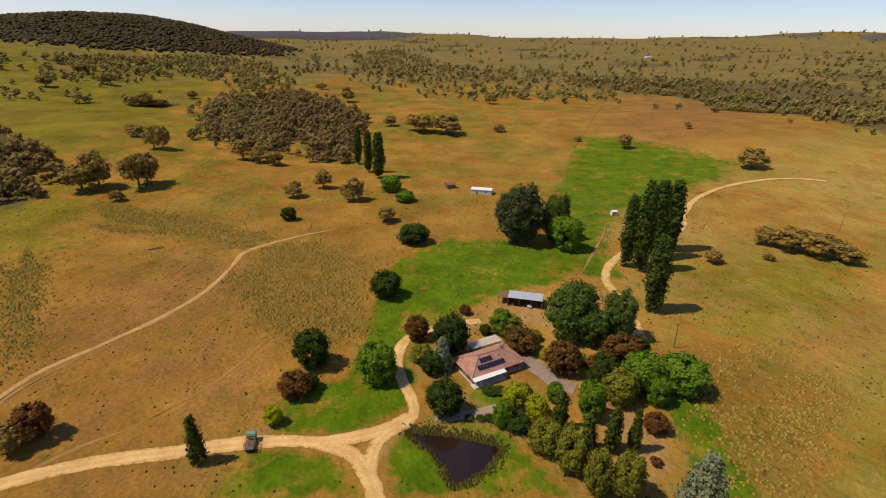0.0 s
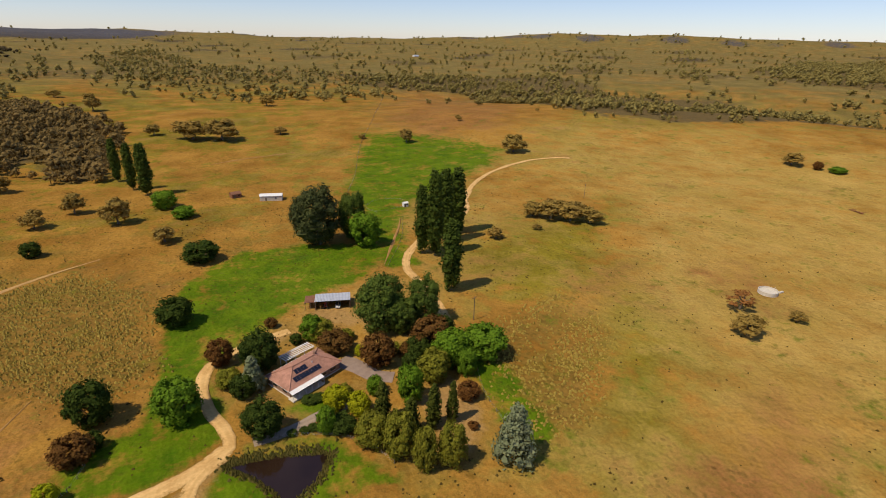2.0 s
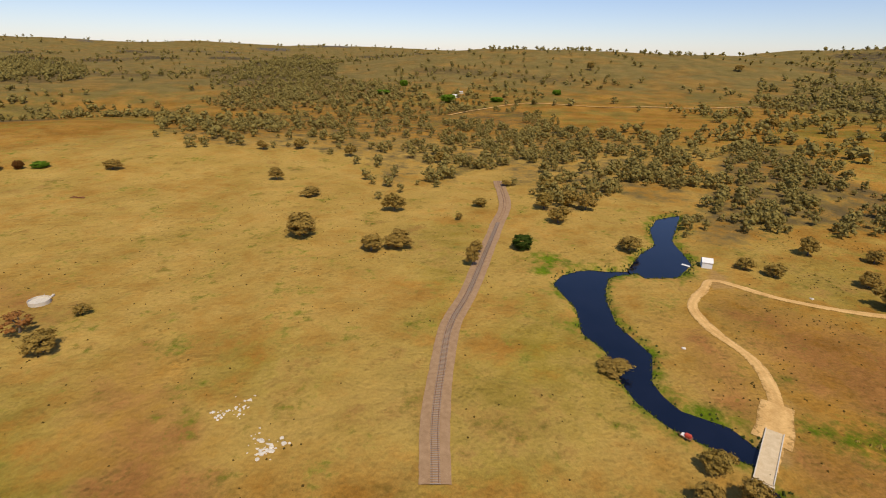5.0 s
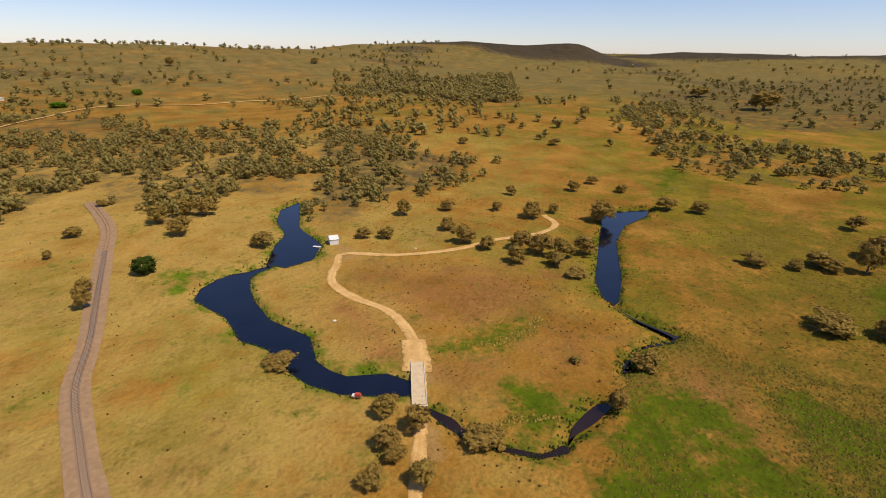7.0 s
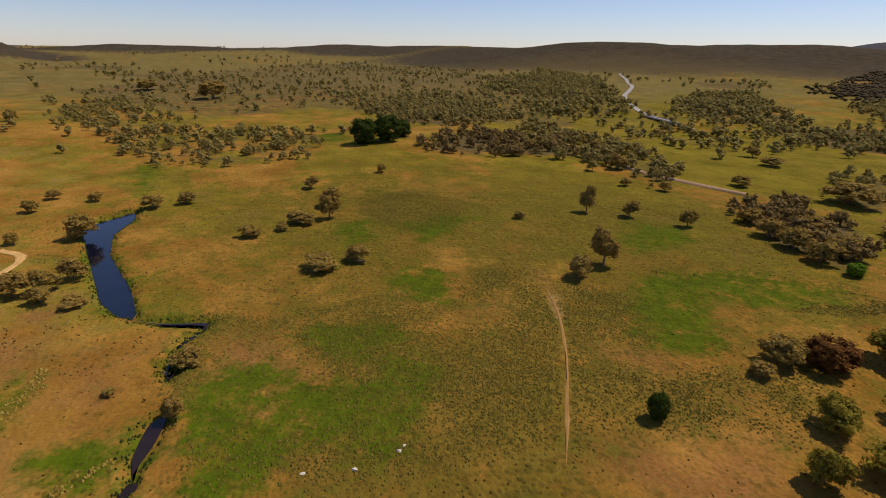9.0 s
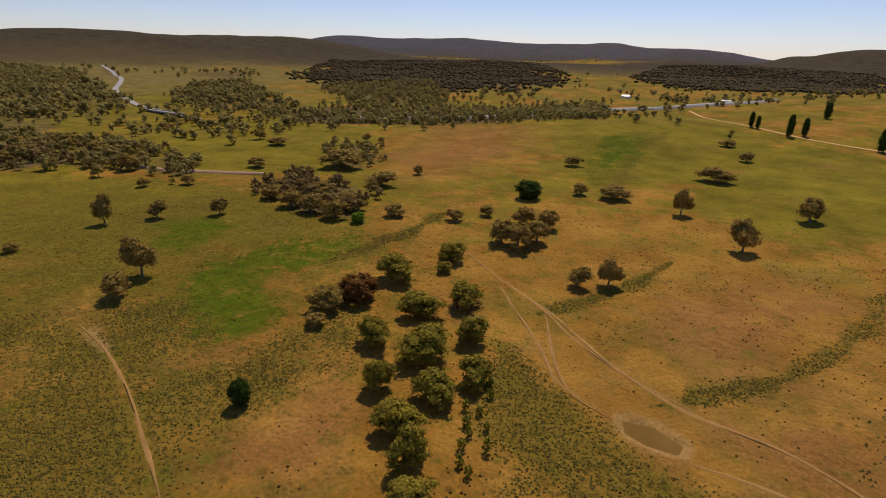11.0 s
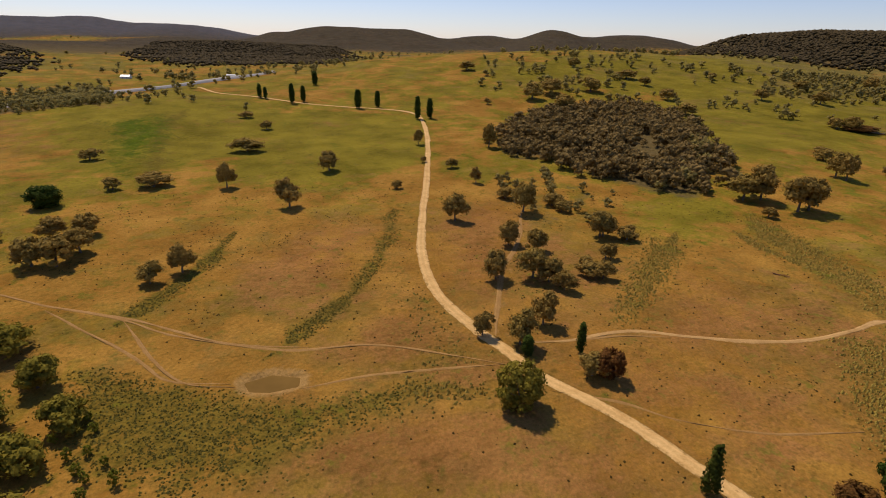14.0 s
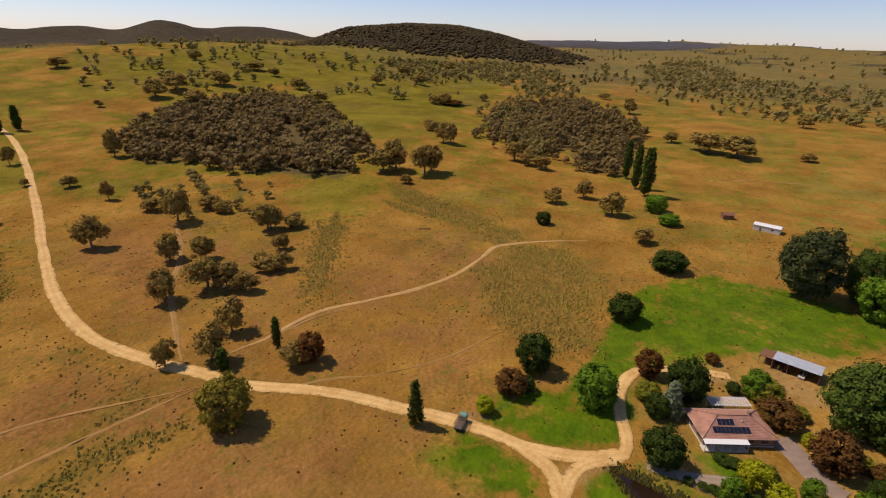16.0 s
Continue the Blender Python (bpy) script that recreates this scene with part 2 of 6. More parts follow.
    # The blue-grey of the farthest forest is distance haze put into the colour.
    col = n.mix(n.span(n.math("ADD", forest, n.span(patch, 0.3, 0.7, -0.35, 0.35)), 0.3, 0.7, 0.0, 0.95), col, n.mix(n.attr("remote"), n.mix(n.span(fine, 0.35, 0.65), (0.085, 0.064, 0.030), (0.150, 0.108, 0.050)), n.mix(n.attr("haze"), n.mix(n.span(n.noise(0.03, 6, 0.8), 0.36, 0.64), (0.022, 0.020, 0.021), (0.056, 0.049, 0.047)), n.mix(n.span(n.noise(0.02, 5, 0.7), 0.3, 0.7), (0.050, 0.058, 0.090), (0.084, 0.095, 0.132)))))
    col = n.mix(n.span(n.math("ADD", track, n.span(fine, 0.3, 0.7, -0.25, 0.25)), 0.3, 0.7, 0.0, 0.8), col, (0.41, 0.245, 0.088))
    speck = n.math("ADD", n.math("MULTIPLY", n.noise(0.9, 4, 0.75), 0.6), n.math("MULTIPLY", grit, 0.4))
    col = n.mix(n.math("MULTIPLY", n.span(speck, 0.40, 0.66, 0.0, 0.55), n.math("MULTIPLY", n.span(lush, 0.4, 0.9, 1.0, 0.45), n.span(n.attr("straw"), 0.2, 1.0, 1.0, 0.55))), col, (0.090, 0.064, 0.010))
    n.color(n.mix(n.math("MULTIPLY", n.span(n.noise(1.6, 4, 0.75), 0.52, 0.78, 0.0, 0.4), n.math("MULTIPLY", n.span(lush, 0.3, 0.8, 1.0, 0.2), n.span(tuss, 0.2, 0.9, 1.0, 0.2))), col, (0.42, 0.265, 0.07)))
    rise = n.math("ADD", n.math("MULTIPLY", n.noise(0.8, 5, 0.75), 0.45), n.math("MULTIPLY", n.math("MULTIPLY", dots, where), 0.4))
    n.bump(n.math("ADD", rise, n.math("MULTIPLY", n.noise(0.05, 4, 0.6), 5.0)), 0.8, 1.0)
    return n.m


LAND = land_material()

# ================= the land =================
HILLS = []


def hill(az, far, rise, across, deep):
    """One rounded rise (or hollow): bearing, distance, height, half widths across and along the bearing."""
    a = math.radians(az)
    HILLS.append((far * math.sin(a), far * math.cos(a), math.sin(a), math.cos(a), rise, across, deep))


# wooded ranges on the skyline
hill(-148.3, 2500, 95, 600, 420); hill(-174.7, 3400, 56, 620, 500); hill(-131, 2900, 93, 420, 420)
hill(-118.3, 4150, 99, 520, 420); hill(-103.4, 4200, 89, 700, 420); hill(-108, 2200, 22, 520, 420)
hill(-92.7, 3900, 61, 260, 420); hill(-78.6, 3100, 87, 200, 420); hill(-71.3, 3100, 83, 230, 420)
hill(-55.9, 3100, 94, 190, 420); hill(-63.1, 3500, 54, 260, 380); hill(-88, 2400, 30, 320, 330)
hill(-49.1, 3500, 73, 300, 400); hill(-127.2, 4100, 92, 330, 400); hill(-88.2, 4050, 38, 230, 400); hill(-83.9, 3300, 47, 130, 350)
hill(-21.6, 1700, 18, 230, 260); hill(-35.8, 1700, -3, 70, 200); hill(-98.8, 4150, 28, 200, 400); hill(-113.4, 4150, 26, 260, 400); hill(-75, 3100, 25, 150, 400); hill(-45.2, 3300, 22, 220, 380)
hill(131.2, 2500, 44, 250, 400); hill(155, 2500, 32, 120, 300); hill(-166, 3200, 26, 300, 400); hill(-161.2, 2900, 42, 250, 400); hill(38, 4000, 21, 250, 400)
hill(86.9, 4100, 14, 300, 400); hill(-5.5, 4200, 16, 300, 400); hill(-137, 2900, 8, 220, 400); hill(-70, 3050, 11, 120, 400); hill(-81.1, 3100, 17, 110, 400)
# pasture slopes above the road and the wooded knoll
hill(-47, 1220, 54, 420, 420); hill(-68, 1050, 30, 330, 330); hill(-33.8, 1800, 91, 330, 270)
hill(-39.2, 1650, 14, 90, 200); hill(-24.5, 1750, 33, 280, 300); hill(-85, 700, 6, 150, 140)
hill(-98, 650, 7, 120, 130); hill(-60, 470, 5, 130, 120); hill(-40, 520, 7, 130, 140)
# eastern tablelands
hill(-14, 4100, 39, 620, 500); hill(-0.2, 4000, 28, 500, 500); hill(20.5, 4100, 28, 600, 500)
hill(33.3, 4000, 60, 450, 450); hill(46.6, 4000, 73, 560, 450); hill(59.9, 4000, 52, 560, 450)
hill(74.6, 4100, 46, 560, 450); hill(92.1, 4200, 34, 700, 450); hill(104.4, 1900, 56, 420, 500)
hill(122.9, 1900, 60, 480, 500); hill(142.8, 2500, 86, 380, 420); hill(152.1, 2500, 50, 180, 300)
hill(168.4, 3000, 48, 600, 500)
# crest beyond the homestead paddocks and the river valley behind it
hill(30, 600, 9, 200, 130); hill(55, 640, 12, 230, 150); hill(78, 520, 6, 120, 110)
hill(28, 930, -16, 260, 130); hill(58, 960, -20, 330, 150); hill(85, 800, -12, 260, 150)
hill(150, 700, 12, 260, 220); hill(-165, 520, 7, 170, 150); hill(128, 480, 6, 120, 90)
hill(-140, 700, -6, 260, 120)


def ground(x, y):
    """Height of the land at x, y (numbers or arrays)."""
    x, y = np.asarray(x, float), np.asarray(y, float)
    r = np.hypot(x, y)
    z = 0.018 * np.maximum(r - 320, 0) ** 2 / (np.maximum(r - 320, 0) + 260)
    for cx, cy, s, c, rise, across, deep in HILLS:
        dx, dy = x - cx, y - cy
        z = z + rise * np.exp(-((dx * c - dy * s) / across) ** 2 - ((dx * s + dy * c) / deep) ** 2)
    grow = np.clip((r - 120) / 700, 0, 1)
    z = z + grow * (2.6 * np.sin(x / 71 + 1.3) * np.sin(y / 83 + 0.4) + 1.7 * np.sin((x + y) / 43) * np.sin((x - y) / 51 + 2.1))
    z = z + np.clip((r - 900) / 1500, 0, 1) * (7 * np.sin(x / 260 + 0.7) * np.sin(y / 310 + 2.0) + 3.5 * np.sin((x - 0.6 * y) / 130))
    return z


GREEN, BARE, TUSSOCK, TRACKS, WATERS, VEINS, APRON, FRESHER, RUTTED = [], [], [], [], [], [], [], [], []


def water(name, outline):
    """A sheet of water: its outline and level."""
    level = min(float(ground(*p)) for p in outline) - 0.9
    WATERS.append((name, outline, level))


GREEN.append([(-23, 147), (-24, 174), (-19, 205), (3, 229), (32, 230), (46, 224), (68, 218), (49, 186), (25, 175), (14, 164), (-1, 149), (-10, 144), (-13, 131), (-12, 118), (-8, 107), (-24, 101), (-40, 99), (-41, 114), (-27, 120)])
GREEN.append([(73, 326), (128, 485), (166, 473), (224, 403), (205, 357), (163, 326), (138, 297), (97, 279), (78, 229), (73, 191), (59, 191), (62, 236), (70, 286)])
GREEN.append([(64, 119), (72, 111), (69, 95), (70, 81), (57, 81), (57, 95), (60, 112)])
GREEN.append([(-11, 95), (-8, 103), (17, 100), (26, 85), (27, 82), (-9, 82)])
GREEN.append([(-42, 94), (-28, 93), (-17, 85), (-15, 81), (-46, 80), (-44, 89)])
GREEN.append([(0, -555), (-43, -572), (-42, -509), (-9, -514)])
GREEN.append([(95, -116), (86, -139), (81, -149), (77, -137), (83, -120), (88, -109)])
GREEN.append([(-105, -132), (-129, -162), (-168, -176), (-191, -149), (-208, -135), (-175, -136), (-147, -151), (-120, -140), (-103, -125)])
GREEN.append([(-160, -224), (-185, -244), (-200, -217), (-161, -201), (-147, -198)])
GREEN.append([(195, -72), (219, -87), (208, -95), (193, -81)])
GREEN.append([(123, -429), (118, -474), (140, -613), (99, -383), (98, -342)])
GREEN.append([(-25, 125), (-11, 133), (-5, 109), (-24, 100), (-36, 99), (-37, 109)])
GREEN.append([(8, 116), (16, 118), (24, 116), (18, 110), (11, 111)])
BARE.append([(-88, -6), (-99, 3), (-106, 23), (-105, 42), (-99, 61), (-93, 66), (-84, 75)])
BARE.append([(-138, 22), (-155, 37), (-170, 60), (-161, 70), (-131, 72), (-123, 72), (-121, 47), (-124, 25)])
BARE.append([(-194, 81), (-261, 110), (-270, 152), (-230, 156), (-165, 111), (-131, 80), (-150, 74)])
BARE.append([(-377, -245), (-647, -309), (-610, -185), (-483, -133), (-365, -160), (-335, -183)])
BARE.append([(-211, -4), (-261, 44), (-245, 81), (-175, 40), (-166, 11)])
BARE.append([(-41, -183), (-69, -231), (-75, -210), (-58, -171), (-44, -164)])
BARE.append([(60, -106), (67, -127), (57, -160), (45, -151), (43, -130), (53, -119)])
BARE.append([(33, -111), (33, -166), (17, -166), (-4, -138), (-9, -123), (-3, -110), (15, -112)])
BARE.append([(110, 441), (144, 471), (372, 808), (276, 464), (216, 445), (140, 428)])
BARE.append([(-92, 11), (-102, 28), (-101, 49), (-86, 67), (-73, 82), (-57, 81), (-57, 67), (-86, 13)])
BARE.append([(-137, 24), (-153, 52), (-142, 72), (-123, 79), (-119, 57), (-125, 35)])
BARE.append([(-132, -3), (-135, 9), (-124, 19), (-114, 14), (-120, 0)])
BARE.append([(146, -109), (144, -123), (109, -113), (99, -100), (113, -101), (131, -105)])
BARE.append([(88, -106), (77, -127), (68, -126), (68, -107), (76, -97)])
BARE.append([(67, -131), (61, -162), (49, -163), (45, -134), (54, -121)])
BARE.append([(41, 107), (54, 116), (58, 107), (54, 90), (45, 82), (40, 85)])
BARE.append([(18, 164), (27, 175), (36, 163), (40, 155), (37, 145), (22, 148)])
BARE.append([(333, 1019), (468, 855), (361, 524), (240, 427), (176, 490), (144, 529)])
BARE.append([(87, 58), (130, 73), (154, 69), (105, 37), (80, 33), (71, 44)])
BARE.append([(-67, -75), (-78, -82), (-103, -78), (-111, -69), (-97, -60), (-77, -64), (-66, -70)])
BARE.append([(-109, -101), (-126, -97), (-121, -80), (-110, -88)])
BARE.append([(-89, -193), (-113, -198), (-98, -155), (-89, -163)])
BARE.append([(-120, 127), (-146, 179), (-117, 190), (-88, 197), (-86, 156), (-93, 123), (-105, 107)])
BARE.append([(-87, 113), (-79, 141), (-56, 149), (-42, 130), (-47, 106), (-72, 100)])
BARE.append([(-111, 85), (-112, 119), (-80, 140), (-51, 132), (-57, 109), (-80, 92)])
BARE.append([(-135, 20), (-174, 61), (-150, 66), (-123, 70), (-124, 47)])
BARE.append([(169, -139), (129, -176), (92, -191), (81, -154), (98, -118), (121, -125)])
BARE.append([(24, -120), (29, -162), (13, -165), (-7, -130), (-10, -118), (13, -110)])
TUSSOCK.append([(-75, 182), (-83, 219), (-57, 227), (-32, 199), (-27, 150), (-36, 131), (-45, 157)])
TUSSOCK.append([(-179, 193), (-157, 188), (-129, 146), (-119, 123), (-130, 129)])
TUSSOCK.append([(-186, 273), (-141, 260), (-82, 233), (-76, 219), (-132, 240), (-170, 252)])
TUSSOCK.append([(-66, -168), (-85, -145), (-79, -121), (-96, -116), (-117, -108), (-128, -104), (-127, -90), (-116, -76), (-108, -87), (-89, -85), (-78, -88), (-65, -91), (-58, -84), (-40, -114)])
TUSSOCK.append([(-92, -21), (-110, -16), (-125, -14), (-127, -3), (-118, 6), (-111, 18)])
TUSSOCK.append([(-152, -44), (-127, -3), (-115, 16), (-107, 52), (-102, 63), (-101, 39), (-96, 16), (-91, 3), (-111, -38)])
TUSSOCK.append([(-68, -173), (-90, -148), (-109, -114), (-144, -97), (-128, -80), (-99, -91), (-78, -90), (-59, -83), (-40, -114)])
TUSSOCK.append([(-81, 192), (-65, 216), (-31, 194), (-24, 143), (-38, 143), (-61, 156)])
TUSSOCK.append([(29, -143), (-15, -173), (-85, -201), (-128, -156), (-92, -96), (-8, -88), (28, -101)])
TUSSOCK.append([(47, -153), (29, -178), (-25, -161), (-25, -131), (22, -94)])
TUSSOCK.append([(-86, 187), (-45, 212), (-25, 155), (-49, 137)])
TUSSOCK.append([(72, 132), (115, 146), (113, 117), (78, 82), (61, 82), (66, 107)])
FRESHER.append([(70, 130), (112, 143), (110, 118), (78, 84), (64, 84), (67, 107)])
TUSSOCK.append([(-164, 54), (-163, 70), (-118, 67), (-118, 48)])
APRON.append([(41, 106), (53, 113), (57, 106), (53, 90), (45, 83), (41, 87)])
APRON.append([(21, 132), (25, 136), (30, 128), (27, 125)])
APRON.append([(23, 165), (26, 171), (36, 162), (39, 153), (34, 150), (23, 157)])
APRON.append([(4, 149), (12, 155), (17, 153), (8, 147)])
APRON.append([(-18, 95), (-12, 100), (-7, 104), (-13, 90), (-15, 86)])
APRON.append([(93, -101), (102, -114), (97, -114), (81, -100), (80, -94), (85, -93)])
APRON.append([(183, -148), (180, -155), (169, -152), (171, -141)])
APRON.append([(-48, 99), (-43, 103), (-37, 103), (-43, 98)])
APRON.append([(40, 159), (42, 145), (37, 141), (37, 151)])
water("river", [(186, -80), (194, -87), (198, -96), (198, -103), (196, -108), (195, -113), (195, -119), (191, -117), (191, -111), (188, -105), (178, -99), (169, -95), (151, -90), (130, -92), (116, -84), (103, -85), (95, -94), (86, -96), (82, -92), (87, -87), (98, -79), (108, -76), (120, -76), (134, -79), (146, -76), (163, -81)])
water("pool", [(263, -171), (270, -190), (229, -159), (198, -150), (185, -135), (186, -121), (196, -119), (213, -134), (223, -147), (246, -157)])
water("backwater", [(116, -300), (97, -327), (93, -309), (96, -283), (89, -254), (69, -211), (61, -188), (65, -186), (76, -201), (97, -252)])
water("creek", [(39, -101), (42, -109), (41, -123), (36, -125), (36, -116), (38, -107)])
water("creek2", [(75, -90), (67, -91), (60, -89), (51, -91), (42, -95), (39, -101), (38, -100), (42, -94), (51, -90), (59, -88), (67, -88)])
water("creek3", [(62, -186), (51, -180), (35, -177), (33, -175), (40, -161), (41, -145), (40, -146), (36, -152), (36, -149), (40, -141), (42, -144), (42, -160), (35, -172), (51, -177), (61, -183)])
water("pond", [(-7, 101), (3, 100), (14, 97), (15, 96), (11, 90), (4, 85), (2, 90), (-2, 96)])
water("dam", [(-131, 0), (-132, 7), (-128, 14), (-125, 13), (-125, 6), (-127, 1)])
TRACKS.append((2.2, [(-119, 87), (-116, 100), (-114, 121), (-104, 137), (-94, 155), (-88, 172), (-86, 193), (-86, 211), (-73, 227), (-52, 243)]))
RUTTED.append(TRACKS[-1])
TRACKS.append((3, [(-125, 80), (-136, 83), (-155, 95), (-173, 108), (-194, 124), (-232, 158), (-256, 177)]))
TRACKS.append((1.8, [(-192, -50), (-181, -36), (-162, -17), (-143, 13), (-136, 39), (-122, 59), (-112, 72)]))
RUTTED.append(TRACKS[-1])
TRACKS.append((1.8, [(-122, 14), (-121, 34), (-116, 56), (-112, 72)]))
RUTTED.append(TRACKS[-1])
TRACKS.append((1.8, [(-181, -36), (-140, -19), (-129, -3)]))
RUTTED.append(TRACKS[-1])
TRACKS.append((2.2, [(59, 195), (72, 222), (80, 238), (86, 253)]))
RUTTED.append(TRACKS[-1])
TRACKS.append((1.8, [(-121, 82), (-116, 100), (-112, 117), (-106, 131)]))
RUTTED.append(TRACKS[-1])
TRACKS.append((1.6, [(-58, -84), (-70, -107), (-86, -142), (-95, -176)]))
RUTTED.append(TRACKS[-1])
TRACKS.append((1.8, [(-142, 19), (-154, -5), (-180, -33), (-202, -63), (-225, -89)]))
RUTTED.append(TRACKS[-1])
TRACKS.append((1.5, [(-131, -4), (-139, -20), (-155, -30), (-174, -44), (-197, -61)]))
RUTTED.append(TRACKS[-1])
TRACKS.append((1.5, [(-96, 78), (-85, 93), (-74, 102), (-62, 119), (-53, 143)]))
RUTTED.append(TRACKS[-1])
TRACKS.append((1.4, [(-67, -95), (-77, -118), (-92, -165), (-102, -203)]))
TRACKS.append((3, [(-7, 416), (22, 430), (58, 441)]))
RUTTED.append(TRACKS[-1])
TRACKS.append((3.2, [(10, 158), (18, 164), (26, 171)]))
TRACKS.append((3.4, [(-241, 155), (-201, 129), (-174, 106), (-146, 88), (-127, 77)]))
RUTTED.append(TRACKS[-1])
FRESHER.append([(-535, -113), (-656, -90), (-774, -43), (-638, 2), (-542, -24), (-443, -54), (-433, -74)])
FRESHER.append([(-610, -79), (-789, -23), (-684, 16), (-521, -30), (-466, -56), (-404, -66), (-499, -75)])
FRESHER.append([(-504, 13), (-616, 92), (-526, 193), (-375, 138), (-336, 61), (-381, 19)])
FRESHER.append([(-172, -394), (-221, -348), (-234, -245), (-181, -197), (-141, -235), (-125, -294)])
FRESHER.append([(-331, -359), (-478, -380), (-472, -316), (-350, -254), (-305, -289)])
FRESHER.append([(-557, -56), (-651, 34), (-557, 89), (-448, 52), (-413, -19)])
FRESHER.append([(-826, 385), (-745, 673), (-677, 1073), (-406, 797), (-477, 584), (-635, 473)])
FRESHER.append([(-434, 510), (-450, 713), (-336, 665), (-308, 476), (-300, 376)])
FRESHER.append([(-261, 293), (-190, 264), (-170, 211), (-192, 204)])
GREEN.append([(8, -158), (-4, -167), (-23, -162), (-37, -156), (-34, -147), (-20, -142), (-4, -147)])
GREEN.append([(-20, -141), (-33, -142), (-40, -129), (-32, -109), (-24, -95), (-11, -92), (-6, -103), (-16, -114)])
GREEN.append([(32, -101), (17, -107), (9, -100), (4, -89), (22, -84)])
GREEN.append([(95, -112), (92, -127), (83, -140), (79, -149), (74, -143), (79, -123), (88, -111)])
GREEN.append([(63, -113), (53, -118), (43, -110), (43, -96), (52, -94)])
GREEN.append([(-132, -175), (-148, -166), (-157, -158), (-134, -119), (-119, -115), (-110, -125), (-115, -147)])
GREEN.append([(-51, -270), (-83, -284), (-94, -269), (-57, -236)])
GREEN.append([(-16, -270), (-37, -291), (-36, -252), (-18, -236)])
GREEN.append([(-106, -140), (-133, -165), (-167, -177), (-194, -168), (-218, -143), (-180, -141), (-157, -156), (-127, -144), (-108, -129), (-100, -130)])
GREEN.append([(-175, -242), (-198, -231), (-196, -207), (-161, -202), (-151, -205)])
GREEN.append([(10, -164), (-3, -167), (-21, -161), (-23, -137), (-14, -131), (-2, -150)])
GREEN.append([(92, -117), (87, -134), (79, -144), (74, -129), (83, -112)])
GREEN.append([(-570, -87), (-595, -56), (-543, -41), (-458, -54), (-400, -60), (-441, -74)])
GREEN.append([(36, -120), (28, -147), (10, -144), (-2, -132), (-25, -126), (-17, -111), (3, -99), (12, -90), (23, -88), (29, -102)])
GREEN.append([(-134, -176), (-158, -178), (-165, -165), (-145, -139), (-121, -136)])
GREEN.append([(-35, -209), (-51, -216), (-62, -198), (-54, -172), (-37, -175)])
TUSSOCK.append([(-29, -324), (-63, -336), (-97, -301), (-80, -262), (-52, -256), (-35, -278)])
BARE.append([(29, -166), (17, -167), (1, -151), (-9, -129), (-6, -112), (8, -107), (22, -111), (31, -117), (31, -142)])
BARE.append([(75, -164), (51, -160), (44, -139), (57, -129), (71, -132)])
BARE.append([(81, -106), (71, -126), (63, -110), (71, -100)])
BARE.append([(-46, -193), (-67, -225), (-74, -209), (-58, -174), (-45, -175)])
BARE.append([(-36, -151), (-54, -167), (-82, -176), (-74, -159), (-51, -147)])
BARE.append([(200, 149), (217, 143), (206, 120), (187, 115), (184, 133)])
BARE.append([(138, 74), (134, 57), (108, 43), (84, 26), (80, 40), (106, 56)])
BARE.append([(73, 118), (88, 129), (133, 149), (158, 161), (147, 146), (114, 130), (81, 107), (77, 111)])
FRESHER.append([(-807, -1710), (-1024, -1618), (-1155, -1447), (-536, -664), (-416, -648), (-309, -673)])
FRESHER.append([(-408, -595), (-500, -528), (-540, -434), (-343, -240), (-310, -292), (-282, -358)])
FRESHER.append([(-660, -141), (-801, -27), (-586, 36), (-411, -11), (-397, -73)])
FRESHER.append([(107, 198), (223, 242), (158, 161), (133, 149), (88, 129), (87, 145)])
FRESHER.append([(81, 107), (112, 127), (144, 143), (96, 82), (76, 82)])
FRESHER.append([(-644, 805), (-668, 1122), (-443, 1068), (-308, 645), (-319, 471), (-418, 502)])
FRESHER.append([(-764, 550), (-957, 1141), (-620, 1143), (-330, 801), (-277, 407), (-290, 357), (-640, 651)])
FRESHER.append([(270, -42), (267, -62), (171, -35), (139, -23), (186, -23)])
FRESHER.append([(152, 54), (156, 27), (133, 16), (127, 39)])
FRESHER.append([(148, -40), (175, -69), (141, -74), (120, -71), (97, -36), (101, -27)])
FRESHER.append([(141, 149), (135, 92), (97, 56), (77, 60), (74, 93)])
APRON.append([(102, -113), (101, -118), (89, -107), (82, -98), (86, -98), (95, -105)])
APRON.append([(75, -87), (68, -86), (57, -78), (60, -74), (66, -73)])
APRON.append([(192, -155), (179, -156), (172, -149), (178, -145)])
APRON.append([(-92, -169), (-97, -167), (-90, -147), (-87, -151)])
BARE.append([(-65, -90), (-77, -90), (-100, -85), (-118, -83), (-109, -64), (-89, -55), (-74, -56), (-61, -80)])
BARE.append([(-109, -128), (-120, -114), (-106, -105), (-84, -122), (-89, -131)])
BARE.append([(-176, -90), (-181, -81), (-164, -55), (-157, -56), (-163, -75)])
VEINS.append((3.5, [(-141, 7), (-159, 27), (-175, 42), (-194, 54), (-225, 70), (-265, 87)]))
VEINS.append((3.5, [(-177, -38), (-195, -26), (-222, -10), (-258, 3)]))
VEINS.append((4, [(-119, 127), (-141, 154), (-161, 184), (-181, 210)]))
VEINS.append((4, [(-178, 257), (-141, 242), (-110, 230), (-85, 218), (-65, 215), (-42, 207)]))
VEINS.append((4, [(-172, 240), (-146, 233), (-124, 233)]))
VEINS.append((4, [(-110, 6), (-109, 21), (-110, 36), (-108, 52), (-101, 61)]))
VEINS.append((3, [(77, -154), (75, -142), (78, -131), (86, -122)]))
